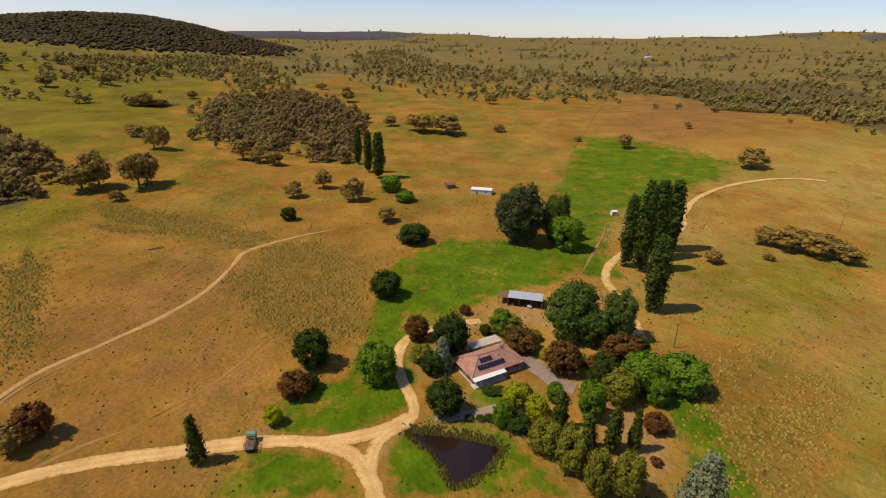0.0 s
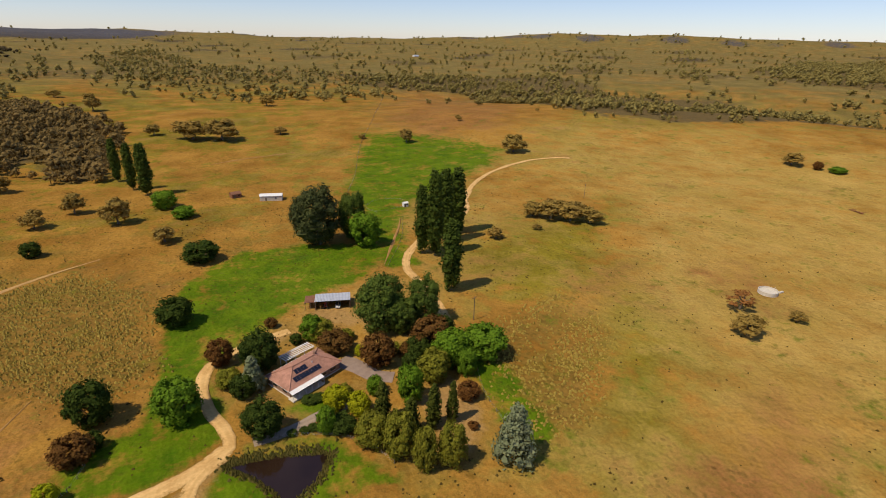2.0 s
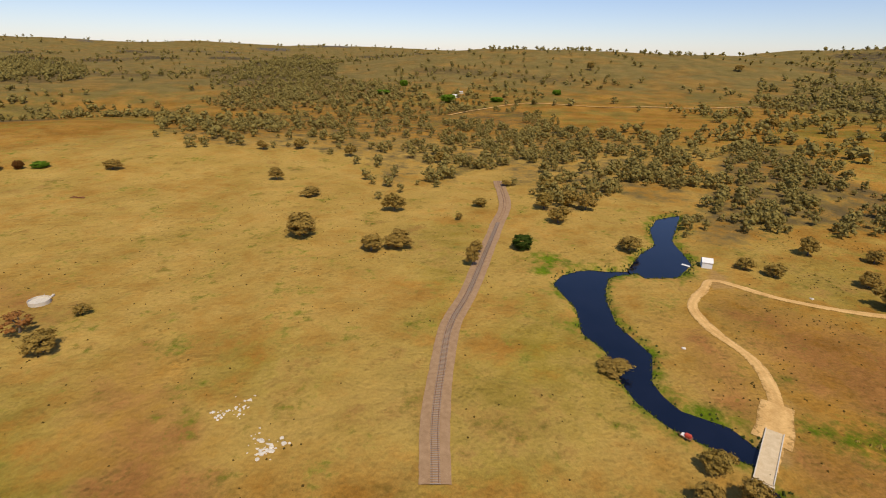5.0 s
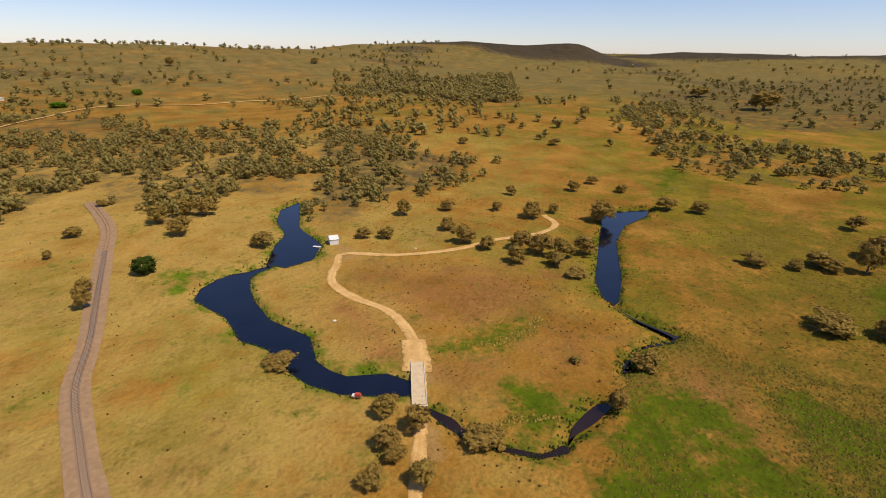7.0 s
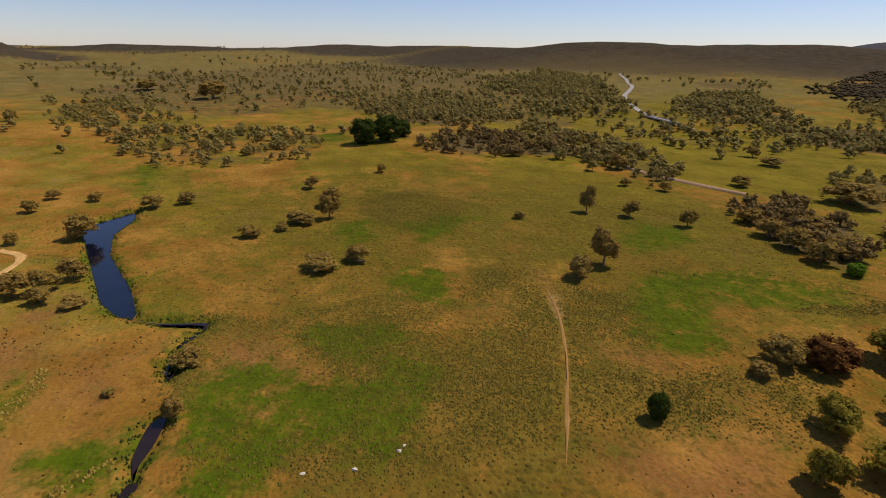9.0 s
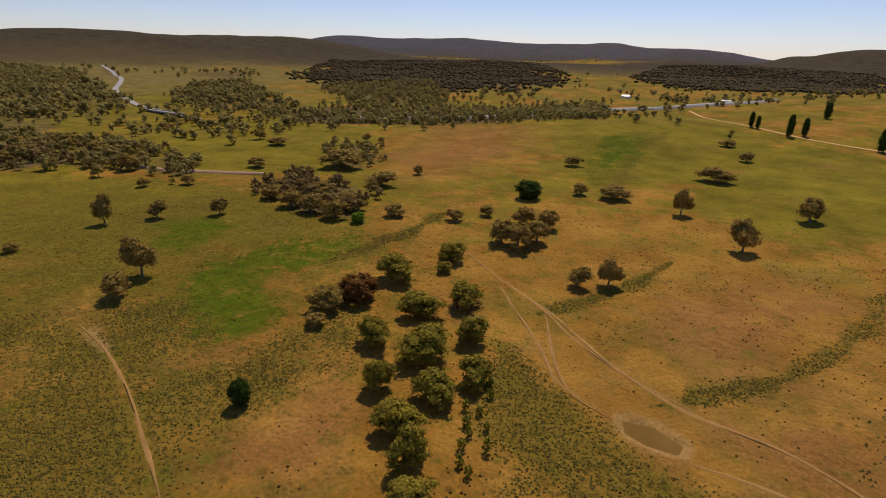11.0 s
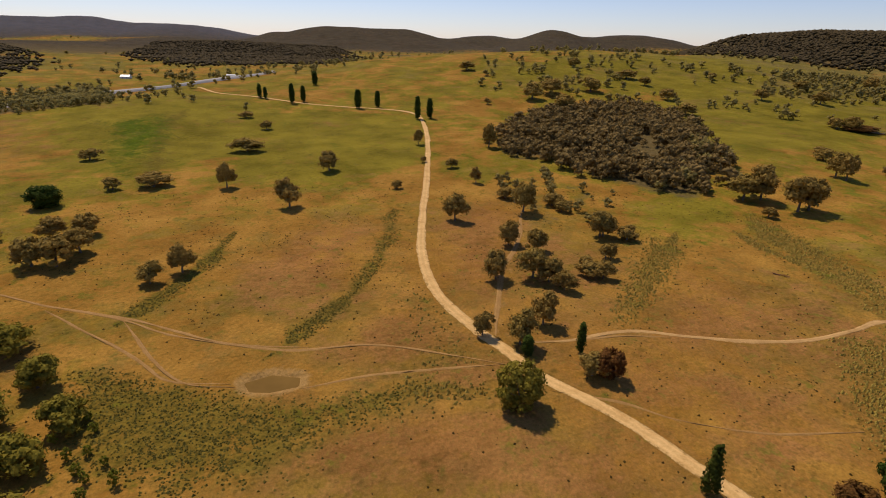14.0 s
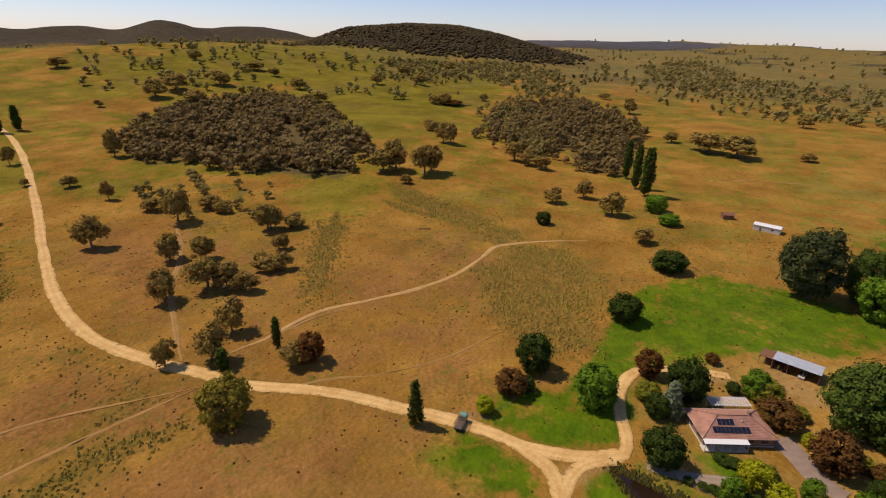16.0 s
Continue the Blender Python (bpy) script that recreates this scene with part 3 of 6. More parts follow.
VEINS.append((4, [(43, -110), (53, -102), (56, -91), (63, -87)]))
VEINS.append((5, [(-175, -136), (-233, -124), (-282, -122)]))
VEINS.append((5, [(51, -180), (24, -173), (-1, -162), (-16, -154)]))
VEINS.append((7, [(-391, -42), (-534, -49), (-632, -26)]))
VEINS.append((5, [(19, -165), (-11, -176), (-51, -186)]))

FOREST = [(-150, 2450, 1000, 640), (-131, 2700, 700, 800), (-174, 3300, 620, 560), (-112, 4000, 1600, 700), (-108, 2350, 800, 620),
          (-88, 2700, 640, 820), (-74, 2950, 620, 760), (-56, 3000, 480, 760), (-65, 3400, 800, 760), (-33, 1740, 420, 330),
          (-26, 1680, 300, 260), (-48, 3500, 500, 500), (-14, 3800, 800, 420), (141, 2560, 330, 240), (156, 3300, 600, 260),
          (-117, 1680, 360, 500), (-86, 1850, 300, 480), (-92, 3950, 900, 700), (-120, 4250, 700, 480), (152, 2450, 420, 300), (166, 3100, 700, 420)]


def inside(x, y, outline):
    """Signed distance in metres to an outline, positive inside."""
    p = np.array(outline, float)
    q = np.roll(p, -1, axis=0)
    best, odd = np.full(x.shape, 1e9), np.zeros(x.shape, bool)
    for (x0, y0), (x1, y1) in zip(p, q):
        ex, ey = x1 - x0, y1 - y0
        f = np.clip(((x - x0) * ex + (y - y0) * ey) / (ex * ex + ey * ey + 1e-9), 0, 1)
        best = np.minimum(best, np.hypot(x - x0 - f * ex, y - y0 - f * ey))
        if y0 != y1:
            odd ^= ((y0 > y) != (y1 > y)) & (x < ex * (y - y0) / ey + x0)
    return np.where(odd, best, -best)


def along(x, y, line):
    """Distance in metres to a line of points."""
    best = np.full(x.shape, 1e9)
    for (x0, y0), (x1, y1) in zip(line, line[1:]):
        ex, ey = x1 - x0, y1 - y0
        f = np.clip(((x - x0) * ex + (y - y0) * ey) / (ex * ex + ey * ey + 1e-9), 0, 1)
        best = np.minimum(best, np.hypot(x - x0 - f * ex, y - y0 - f * ey))
    return best


def vein(x, y, w, line):
    """How far each place lies in a wet hollow: ragged, and thinning out towards its ends."""
    ends = np.minimum(np.hypot(x - line[0][0], y - line[0][1]), np.hypot(x - line[-1][0], y - line[-1][1]))
    wide = w * np.clip(0.25 + ends / (5 * w), 0, 1) * (1 + 0.45 * np.sin(x / 5.3 + np.sin(y / 4.1)) + 0.3 * np.sin(y / 9.7 + x / 13))
    return np.clip(1.25 - along(x, y, line) / np.maximum(wide, 0.4), 0, 1)


def near(x, y, outline, margin):
    p = np.array(outline, float)
    lo, hi = p.min(0) - margin, p.max(0) + margin
    return (x > lo[0]) & (x < hi[0]) & (y > lo[1]) & (y < hi[1])


def spread(x, y, outlines, soft):
    """How far each place belongs to the outlines, 0 to 1, with a soft edge whose width grows with the size."""
    v, soft = np.zeros(x.shape), np.broadcast_to(soft, x.shape)
    for o in outlines:
        k = near(x, y, o, 60)
        d = inside(x[k], y[k], o)
        v[k] = np.maximum(v[k], np.clip(0.5 + d / (2 * soft[k]), 0, 1))
    return v


def smooth(v):
    v = np.clip(v, 0, 1)
    return v * v * (3 - 2 * v)


def surface(x, y):
    """The land with the beds of its waters let into it."""
    x, y = np.atleast_1d(np.asarray(x, float)), np.atleast_1d(np.asarray(y, float))
    z = ground(x, y)
    for name, o, level in WATERS:
        k = near(x, y, o, 14)
        if k.any():
            d = inside(x[k], y[k], o)
            z[k] = z[k] * (1 - smooth((d + 3.0) / 4.5)) + (level - 0.7) * smooth((d + 3.0) / 4.5)
    return z


def at(x, y):
    return float(surface(x, y)[0])


def wooded(x, y):
    v = np.zeros(np.shape(x))
    for az, far, across, deep in FOREST:
        s, c = math.sin(radians(az)), math.cos(radians(az))
        dx, dy = x - far * s, y - far * c
        v = np.maximum(v, np.clip(1.6 - np.hypot((dx * c - dy * s) / across, (dx * s + dy * c) / deep) * 1.3, 0, 1))
    return v


def thicket(x, y):
    """Where trees stand closer on the far pastures."""
    return np.sin(x / 90 + 1) * np.sin(y / 110) + np.sin((x + y) / 170 + 2) * 0.8 + np.sin((x - y) / 61) * 0.5


def mesh_object(name, verts, faces, material, smooth_faces=False):
    me = bpy.data.meshes.new(name)
    verts, faces = np.asarray(verts, np.float32), np.asarray(faces, np.int32)
    side = faces.shape[1]
    me.vertices.add(len(verts))
    me.vertices.foreach_set("co", verts.ravel())
    me.loops.add(faces.size)
    me.loops.foreach_set("vertex_index", faces.ravel())
    me.polygons.add(len(faces))
    me.polygons.foreach_set("loop_start", np.arange(0, faces.size, side, dtype=np.int32))
    me.polygons.foreach_set("use_smooth", np.full(len(faces), smooth_faces))
    me.update(calc_edges=True)
    me.materials.append(material)
    return new(name, me)


WOODS = []


def wood(outline, per_hectare, height):
    WOODS.append((outline, per_hectare, height))


wood([(-84, -863), (-260, -1064), (-302, -887), (-293, -712), (-182, -599), (-104, -653)], 84, 9)
wood([(-496, -1462), (-828, -1586), (-497, -930), (-415, -971), (-393, -1113)], 80, 10)
wood([(-756, -930), (-902, -942), (-683, -637), (-643, -556), (-538, -605), (-580, -754)], 60, 9)
wood([(-920, -736), (-1229, -633), (-803, -369), (-734, -495)], 70, 9)
wood([(1405, 970), (1974, 1286), (2401, 1279), (1996, 907), (1265, 562), (1188, 638), (1167, 765)], 70, 12)
wood([(986, 266), (1229, 175), (1261, -1), (1041, -107), (905, -59), (858, 85), (852, 193)], 50, 9)
wood([(-103, -454), (-170, -554), (-212, -502), (-277, -492), (-237, -414), (-190, -431), (-139, -439)], 90, 9)
wood([(651, -770), (842, -1046), (876, -1262), (652, -1033), (471, -751), (525, -695)], 120, 11)
wood([(349, -256), (451, -370), (324, -328), (267, -338), (230, -272), (228, -219), (238, -183), (262, -185)], 30, 7)
wood([(1390, 1064), (2082, 1346), (2201, 1132), (1337, 635), (1150, 708)], 80, 11)
wood([(1290, 275), (2165, 398), (2904, 301), (2542, 103), (1438, 50), (1280, 141)], 80, 11)
wood([(-639, -473), (-686, -398), (-696, -296), (-802, -242), (-843, -135), (-699, -105), (-650, -197), (-624, -266), (-583, -340), (-580, -432)], 80, 8)
wood([(-347, -265), (-442, -323), (-435, -285), (-361, -231), (-340, -230)], 70, 8)
wood([(-199, 443), (-265, 664), (-235, 752), (-170, 737), (-103, 609), (-78, 491), (-71, 395), (-91, 383), (-125, 448), (-135, 418), (-165, 438)], 90, 10)
wood([(-322, 370), (-297, 373), (-256, 327), (-216, 266), (-228, 249)], 60, 9)
wood([(554, 198), (825, 169), (905, -31), (894, -139), (769, -259), (513, -241), (523, -324), (376, -266), (272, -202), (298, -171), (354, -166), (409, -146), (392, -97), (433, -69), (329, -17), (431, -8), (462, 44), (469, 126)], 48, 8)
wood([(261, 1254), (384, 1150), (535, 1070), (747, 1090), (680, 783), (827, 686), (811, 567), (687, 329), (566, 377), (431, 405), (388, 485), (513, 854), (409, 924), (280, 1000)], 90, 9)
wood([(224, -167), (288, -211), (410, -307), (453, -409), (314, -350), (248, -353), (221, -271), (233, -234), (208, -188)], 60, 7)
wood([(351, -51), (633, -107), (668, -172), (612, -265), (464, -293), (322, -235), (322, -180), (262, -115), (311, -109), (415, -108), (348, -67)], 48, 8)
wood([(746, -622), (990, -1010), (810, -1015), (877, -1357), (469, -747), (581, -700), (712, -712)], 70, 10)
wood([(263, -663), (302, -982), (106, -582), (47, -595), (-19, -554), (-20, -462), (23, -445), (58, -413), (118, -460), (172, -528)], 40, 8)
wood([(418, -1112), (309, -1541), (-2, -2104), (-497, -2110), (-557, -1486), (-497, -930), (-339, -613), (-245, -617), (-137, -733), (-7, -825), (107, -697)], 60, 9)
wood([(-262, -254), (-304, -261), (-295, -202), (-237, -164), (-230, -196)], 110, 8)
wood([(-291, -655), (-313, -555), (-309, -443), (-286, -348), (-248, -308), (-235, -383), (-202, -459)], 50, 10)
wood([(-596, -568), (-721, -487), (-800, -272), (-947, -164), (-851, -116), (-705, -126), (-630, -287), (-570, -383), (-528, -474)], 90, 8)
wood([(-386, 216), (-512, 345), (-521, 416), (-506, 474), (-408, 447), (-280, 341), (-222, 271), (-245, 254), (-275, 240), (-325, 237), (-344, 209)], 150, 10)
wood([(-285, 634), (-280, 788), (-127, 398), (-145, 378), (-191, 443)], 60, 9)
wood([(-302, 189), (-296, 227), (-247, 217), (-218, 185), (-206, 151), (-230, 142), (-278, 158)], 26, 7)
wood([(-512, 669), (-621, 917), (-581, 1259), (-405, 1234), (-224, 829), (-272, 767), (-434, 931), (-443, 727)], 38, 9)
wood([(-298, 1706), (-183, 2182), (-5, 1476), (233, 1298), (326, 1108), (267, 1010), (102, 1034), (-64, 995), (-179, 1235)], 45, 9)
wood([(327, 1153), (476, 1108), (571, 872), (673, 789), (385, 443), (394, 596), (436, 912), (317, 966)], 80, 9)
wood([(1544, 415), (2746, 283), (1744, 72), (1148, 45), (1132, 161), (1165, 263)], 60, 10)
wood([(-792, -1738), (-808, -1409), (-518, -775), (-442, -701), (-358, -719), (-324, -728)], 50, 12)


def build_land():
    turns, rings = 940, 310
    r = np.concatenate([[0.002, 12, 24, 36, 48, 60], np.geomspace(72, 4850, rings - 6)])
    a = np.linspace(0, 2 * np.pi, turns, endpoint=False)
    rr, aa = np.meshgrid(r, a, indexing="ij")
    x, y = (rr * np.sin(aa)).ravel(), (rr * np.cos(aa)).ravel()
    z = surface(x, y)
    i, j = np.meshgrid(np.arange(rings - 1), np.arange(turns), indexing="ij")
    j2 = (j + 1) % turns
    quads = np.stack([i * turns + j, i * turns + j2, (i + 1) * turns + j2, (i + 1) * turns + j], -1).reshape(-1, 4)[:, ::-1]
    verts = np.stack([x, y, z], 1)
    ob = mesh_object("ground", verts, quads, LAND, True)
    soft = np.where(np.hypot(x - 20, y - 150) < 85, 2.2, np.clip(rr.ravel() / 40, 5, 20))
    lush = np.zeros(x.shape)
    for o in GREEN:
        k = near(x, y, o, 60)
        lush[k] = np.maximum(lush[k], np.clip(0.5 + inside(x[k], y[k], o) / (2.2 * soft[k]), 0, 1))
    for name, o, level in WATERS:
        if name == "dam":
            continue
        k = near(x, y, o, 30)
        d = inside(x[k], y[k], o)
        lush[k] = np.maximum(lush[k], 0.62 * smooth(1 + d / 9))
    lush = np.where((np.degrees(np.arctan2(x, y)) < -45) | (np.degrees(np.arctan2(x, y)) > 140), 0.92, 1.0) * lush
    bare = 0.9 * spread(x, y, BARE, np.clip(0.085 * rr.ravel(), 10, 60))
    tuss = spread(x, y, TUSSOCK, 5)
    for w, line in VEINS:
        k = near(x, y, line, 4 * w)
        d = vein(x[k], y[k], w * 1.4, line)
        tuss[k] = np.maximum(tuss[k], d)
        lush[k] = np.maximum(lush[k], 0.1 * d)
    track = np.zeros(x.shape)
    for w, line in TRACKS:
        k = near(x, y, line, 12)
        d = along(x[k], y[k], line)
        track[k] = np.maximum(track[k], np.clip(0.9 - d / (w * 0.9), 0, 0.3))
    track = np.maximum(track, 0.85 * spread(x, y, APRON, 2.5))
    for name, o, level in WATERS:
        if name == "dam":
            k = near(x, y, o, 12)
            track[k] = np.maximum(track[k], 0.75 * smooth(1 + (inside(x[k], y[k], o) + 1) / 5))
    az = np.degrees(np.arctan2(x, y))
    far = np.hypot(x, y)
    turn = np.where(az < 0, az + 360, az)
    hillside = np.clip(1.5 - np.abs((az + 80) / 62), 0, 1) * np.clip((far - 260) / 160, 0, 1)
    crest = np.clip(1.3 - np.abs((az - 20) / 40), 0, 1) * np.clip((far - 240) / 120, 0, 1)
    south = np.clip(1.4 - np.abs((turn - 190) / 50), 0, 1) * np.clip((far - 120) / 100, 0, 1)
    out = np.clip((far - 700) / 600, 0, 1)
    straw = np.clip(1.5 - np.abs((az - 84) / 60), 0, 1) * np.clip((680 - far) / 200, 0, 1) * np.clip((far - 75) / 30, 0, 1)
    wet = np.clip(1.35 - np.abs((turn - 204) / 42), 0, 1) * np.clip((480 - far) / 160, 0, 1)
    tuss = np.maximum(tuss, 1.0 * wet) * (1 - 0.65 * bare)
    tuss = np.maximum(tuss, 0.7 * lush * ((az < -45) | (az > 140)))
    brown = np.clip(1.3 - np.abs((az + 42) / 66), 0, 1) * np.clip((330 - far) / 130, 0, 1)
    bare = np.maximum(bare, 0.62 * brown * (1 - lush))
    straw = np.maximum(straw, 0.9 * np.exp(-((x - 32) ** 2 + (y - 158) ** 2) / 52 ** 2))
    fresh = 0.9 * spread(x, y, FRESHER, 22) + 0.14 + 0.3 * brown + 0.5 * hillside + 0.2 * crest + 0.45 * south + 0.3 * out * (1 - hillside)
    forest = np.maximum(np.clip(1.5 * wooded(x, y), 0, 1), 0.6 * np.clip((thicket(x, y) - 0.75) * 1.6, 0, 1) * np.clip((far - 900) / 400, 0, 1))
    for o, n, h in WOODS:
        k = near(x, y, o, 20)
        forest[k] = np.maximum(forest[k], np.clip(0.5 + inside(x[k], y[k], o) / 24, 0, 1) * min(1.0, n / 110))
    sedge = np.clip(1.6 - np.abs(turn - 225) / 70, 0, 1)
    # The painted haze blue sets in from 3.3 km outwards.
    for key, v in (("sedge", sedge), ("remote", np.clip((far - 1800) / 500, 0, 1)), ("haze", np.clip((far - 3300) / 500, 0, 1)), ("lush", lush), ("bare", bare), ("tussock", tuss), ("track", track), ("fresh", fresh), ("forest", forest), ("straw", straw), ("distant", np.clip((far - 620) / 700, 0, 1) * np.clip(1.5 - hillside * 1.2, 0, 1))):
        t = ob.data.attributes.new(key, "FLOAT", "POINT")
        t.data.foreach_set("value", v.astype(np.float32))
    tagged(ob, "dry rolling pasture with green paddocks and tussocks", "ground", kind="structure")


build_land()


def densify(line, step):
    """A smooth line through the points (Catmull-Rom), a point every step metres."""
    p = [np.array(q, float) for q in line]
    p = [2 * p[0] - p[1]] + p + [2 * p[-1] - p[-2]]
    out = []
    for a, b, c, d in zip(p, p[1:], p[2:], p[3:]):
        n = max(2, int(np.linalg.norm(c - b) / step))
        for k in range(n):
            t = k / n
            out.append(0.5 * (2 * b + (c - a) * t + (2 * a - 5 * b + 4 * c - d) * t * t + (3 * b - a - 3 * c + d) * t ** 3))
    out.append(p[-2])
    return np.array(out)


def build_water():
    for name, o, level in WATERS:
        p = densify(list(o) + [o[0]], 3.0)[:-1]
        bm = bmesh.new()
        d = np.roll(p, -1, axis=0) - np.roll(p, 1, axis=0)
        out = np.stack([d[:, 1], -d[:, 0]], 1) / (np.linalg.norm(d, axis=1)[:, None] + 1e-9)
        if inside(p[:1, 0] + out[:1, 0], p[:1, 1] + out[:1, 1], p)[0] > 0:
            out = -out
        vs = [bm.verts.new((q[0], q[1], level)) for q in p + 1.0 * out]
        f = bm.faces.new(vs)
        f.normal_update()
        if f.normal.z < 0:
            f.normal_flip()
        bmesh.ops.triangulate(bm, faces=bm.faces[:])
        me = bpy.data.meshes.new("water")
        bm.to_mesh(me)
        bm.free()
        mat = {"pond": WATER_BROWN, "dam": WATER_MUD, "creek": WATER_BROWN, "creek2": WATER_BROWN, "creek3": WATER_BROWN}.get(name, WATER_BLUE)
        me.materials.append(mat)
        label = {"pond": "dark brown farm pond ringed with reeds", "dam": "muddy brown water of a small stock dam"}.get(name, "dark blue still water of the creek")
        tagged(new("water", me), label, "water", kind="structure")


build_water()


def strip(name, line, width, material, label, lift=0.10, rough=0.9, kind="structure", category="road"):
    """A road laid over the land, with uneven edges."""
    p = densify(line, 2.5)
    d = np.gradient(p, axis=0)
    d /= np.linalg.norm(d, axis=1)[:, None] + 1e-9
    side = np.stack([d[:, 1], -d[:, 0]], 1)
    rng = np.random.RandomState(len(p))
    cols = []
    steps = (-1, -0.66, -0.33, 0, 0.33, 0.66, 1)
    for k in steps:
        wob = np.convolve(rng.uniform(-1, 1, len(p) + 4), np.ones(5) / 5, "valid") * rough * abs(k)
        ends = np.clip((np.minimum(np.arange(len(p)), len(p) - 1 - np.arange(len(p))) + 2) / 9, 0, 1) if category == "track" else 1.0
        q = p + side * ((k * width / 2 + wob * np.sign(k)) * ends)[:, None]
        far = np.hypot(q[:, 0], q[:, 1])
        z = surface(q[:, 0], q[:, 1]) + (-0.1 if abs(k) == 1 and lift > 1 else lift + far * 0.0005 + (0.05 if k == 0 else 0) - (0.12 if abs(k) == 1 else 0))
        cols.append(np.column_stack([q, z]))
    v = np.stack(cols, 1).reshape(-1, 3)
    n = len(p)
    i, j = np.meshgrid(np.arange(n - 1), np.arange(6), indexing="ij")
    f = np.stack([i * 7 + j, (i + 1) * 7 + j, (i + 1) * 7 + j + 1, i * 7 + j + 1], -1).reshape(-1, 4)[:, ::-1]
    ob = mesh_object(name, v, f, material, True)
    ob.data.attributes.new("across", "FLOAT", "POINT").data.foreach_set("value", np.tile(np.array(steps, np.float32), n))
    return tagged(ob, label, category, kind=kind)


ROAD = [(-856, -17), (-762, 15), (-660, 94), (-604, 171), (-561, 203), (-517, 199), (-425, 169), (-333, 133), (-259, 102), (-207, 81), (-172, 72), (-149, 71), (-129, 74), (-119, 76), (-103, 79), (-87, 86), (-71, 91), (-56, 94), (-44, 96), (-35, 97), (-26, 97), (-14, 101), (-7, 106)]
strip("road", ROAD, 4.4, SAND, "pale sandy dirt road winding over the hillside")
strip("road", [(-12, 102), (-6, 106), (-7, 113), (-10, 120), (-12, 131), (-11, 140), (-6, 146), (4, 151), (14, 154)], 3.6, SAND, "sandy farm drive to the homestead", 0.13)
strip("road", [(-28, 96), (-20, 93), (-15, 86), (-12, 79)], 4.2, SAND, "sandy track forking off the farm road", 0.12)
strip("road", [(-8, 104), (-14, 97), (-15, 90), (-15, 86)], 3.4, SAND, "worn sandy shortcut between two tracks", 0.11)
strip("road", [(-1, 106), (8, 107), (16, 110), (23, 111)], 3.6, GRAVEL, "grey gravel garden drive", 0.14)
strip("road", [(26, 132), (30, 126), (33, 121), (38, 118)], 5.5, PAVED, "brown paved yard beside the house", 0.12)
strip("road", [(65, 143), (67, 160), (67, 177), (67, 189), (73, 204), (89, 222), (121, 247), (135, 274), (156, 303), (186, 328), (221, 343), (245, 342), (256, 336)], 3.4, SAND, "sandy track curving past the poplars")
CREEK_ROAD = [(56, -64), (67, -78), (80, -93), (97, -110), (110, -118), (123, -122), (141, -121), (157, -124), (170, -137), (178, -148), (159, -164), (144, -187), (136, -213), (124, -237), (125, -256), (138, -266)]
strip("road", CREEK_ROAD[2:], 3.8, SAND, "sandy track beyond the creek crossing", 0.12)
strip("road", [(50, -57), (58, -67), (66, -77), (71, -83), (76, -88)], 3.6, SAND, "sandy track down to the creek crossing", 0.12)
strip("road", [(88, -100), (92, -105), (97, -109), (101, -113)], 8.5, SAND, "wide spill of pale gravel beyond the bridge", 0.16)
strip("road", [(-978, -1546), (-774, -1163), (-626, -959), (-524, -769), (-491, -650), (-487, -580)], 9, ASPHALT, "pale sealed country road", 0.5)
strip("road", [(-619, -425), (-650, -330), (-690, -255), (-770, -200), (-900, -122), (-935, -35), (-1003, 45), (-1100, 110)], 16, ASPHALT, "pale sealed highway on a low bank behind a line of trees", 3.0)
strip("road", [(748, -130), (875, -259), (797, -391), (754, -629)], 5, SAND, "distant pale dirt road", 0.5)
for track_width, track_line in RUTTED:
    strip("wheel_track", track_line, track_width * (0.62 if track_line is not RUTTED[0][1] else 1.0), RUTS if track_line is not RUTTED[0][1] else PATH_SAND, "faint pale wheel track worn across the pasture", 0.03, 0.8, category="track")
strip("railway_bed", [(-251, -498), (-253, -439), (-254, -392), (-259, -351), (-277, -315), (-294, -283)], 6.5, BALLAST, "reddish railway bed crossing the far slope", 1.1, 0.9, category="railway")
RAIL = [(86, -16), (107, -19), (129, -24), (155, -31), (181, -43), (221, -59), (261, -75), (300, -90), (359, -101)]
strip("railway_bed", RAIL, 7.5, BALLAST, "disused railway bed of reddish gravel", 0.3, 0.5, category="railway")


# ================= trees =================
def ico(level):
    bm = bmesh.new()
    bmesh.ops.create_icosphere(bm, subdivisions=level, radius=1.0)
    v = np.array([q.co[:] for q in bm.verts])
    f = np.array([[q.index for q in p.verts] for p in bm.faces])
    bm.free()
    return v, f


OCTA = (np.array([(1, 0, 0), (0, 1, 0), (-1, 0, 0), (0, -1, 0), (0, 0, 1), (0, 0, -1)], float),
        np.array([(0, 1, 4), (1, 2, 4), (2, 3, 4), (3, 0, 4), (1, 0, 5), (2, 1, 5), (3, 2, 5), (0, 3, 5)]))


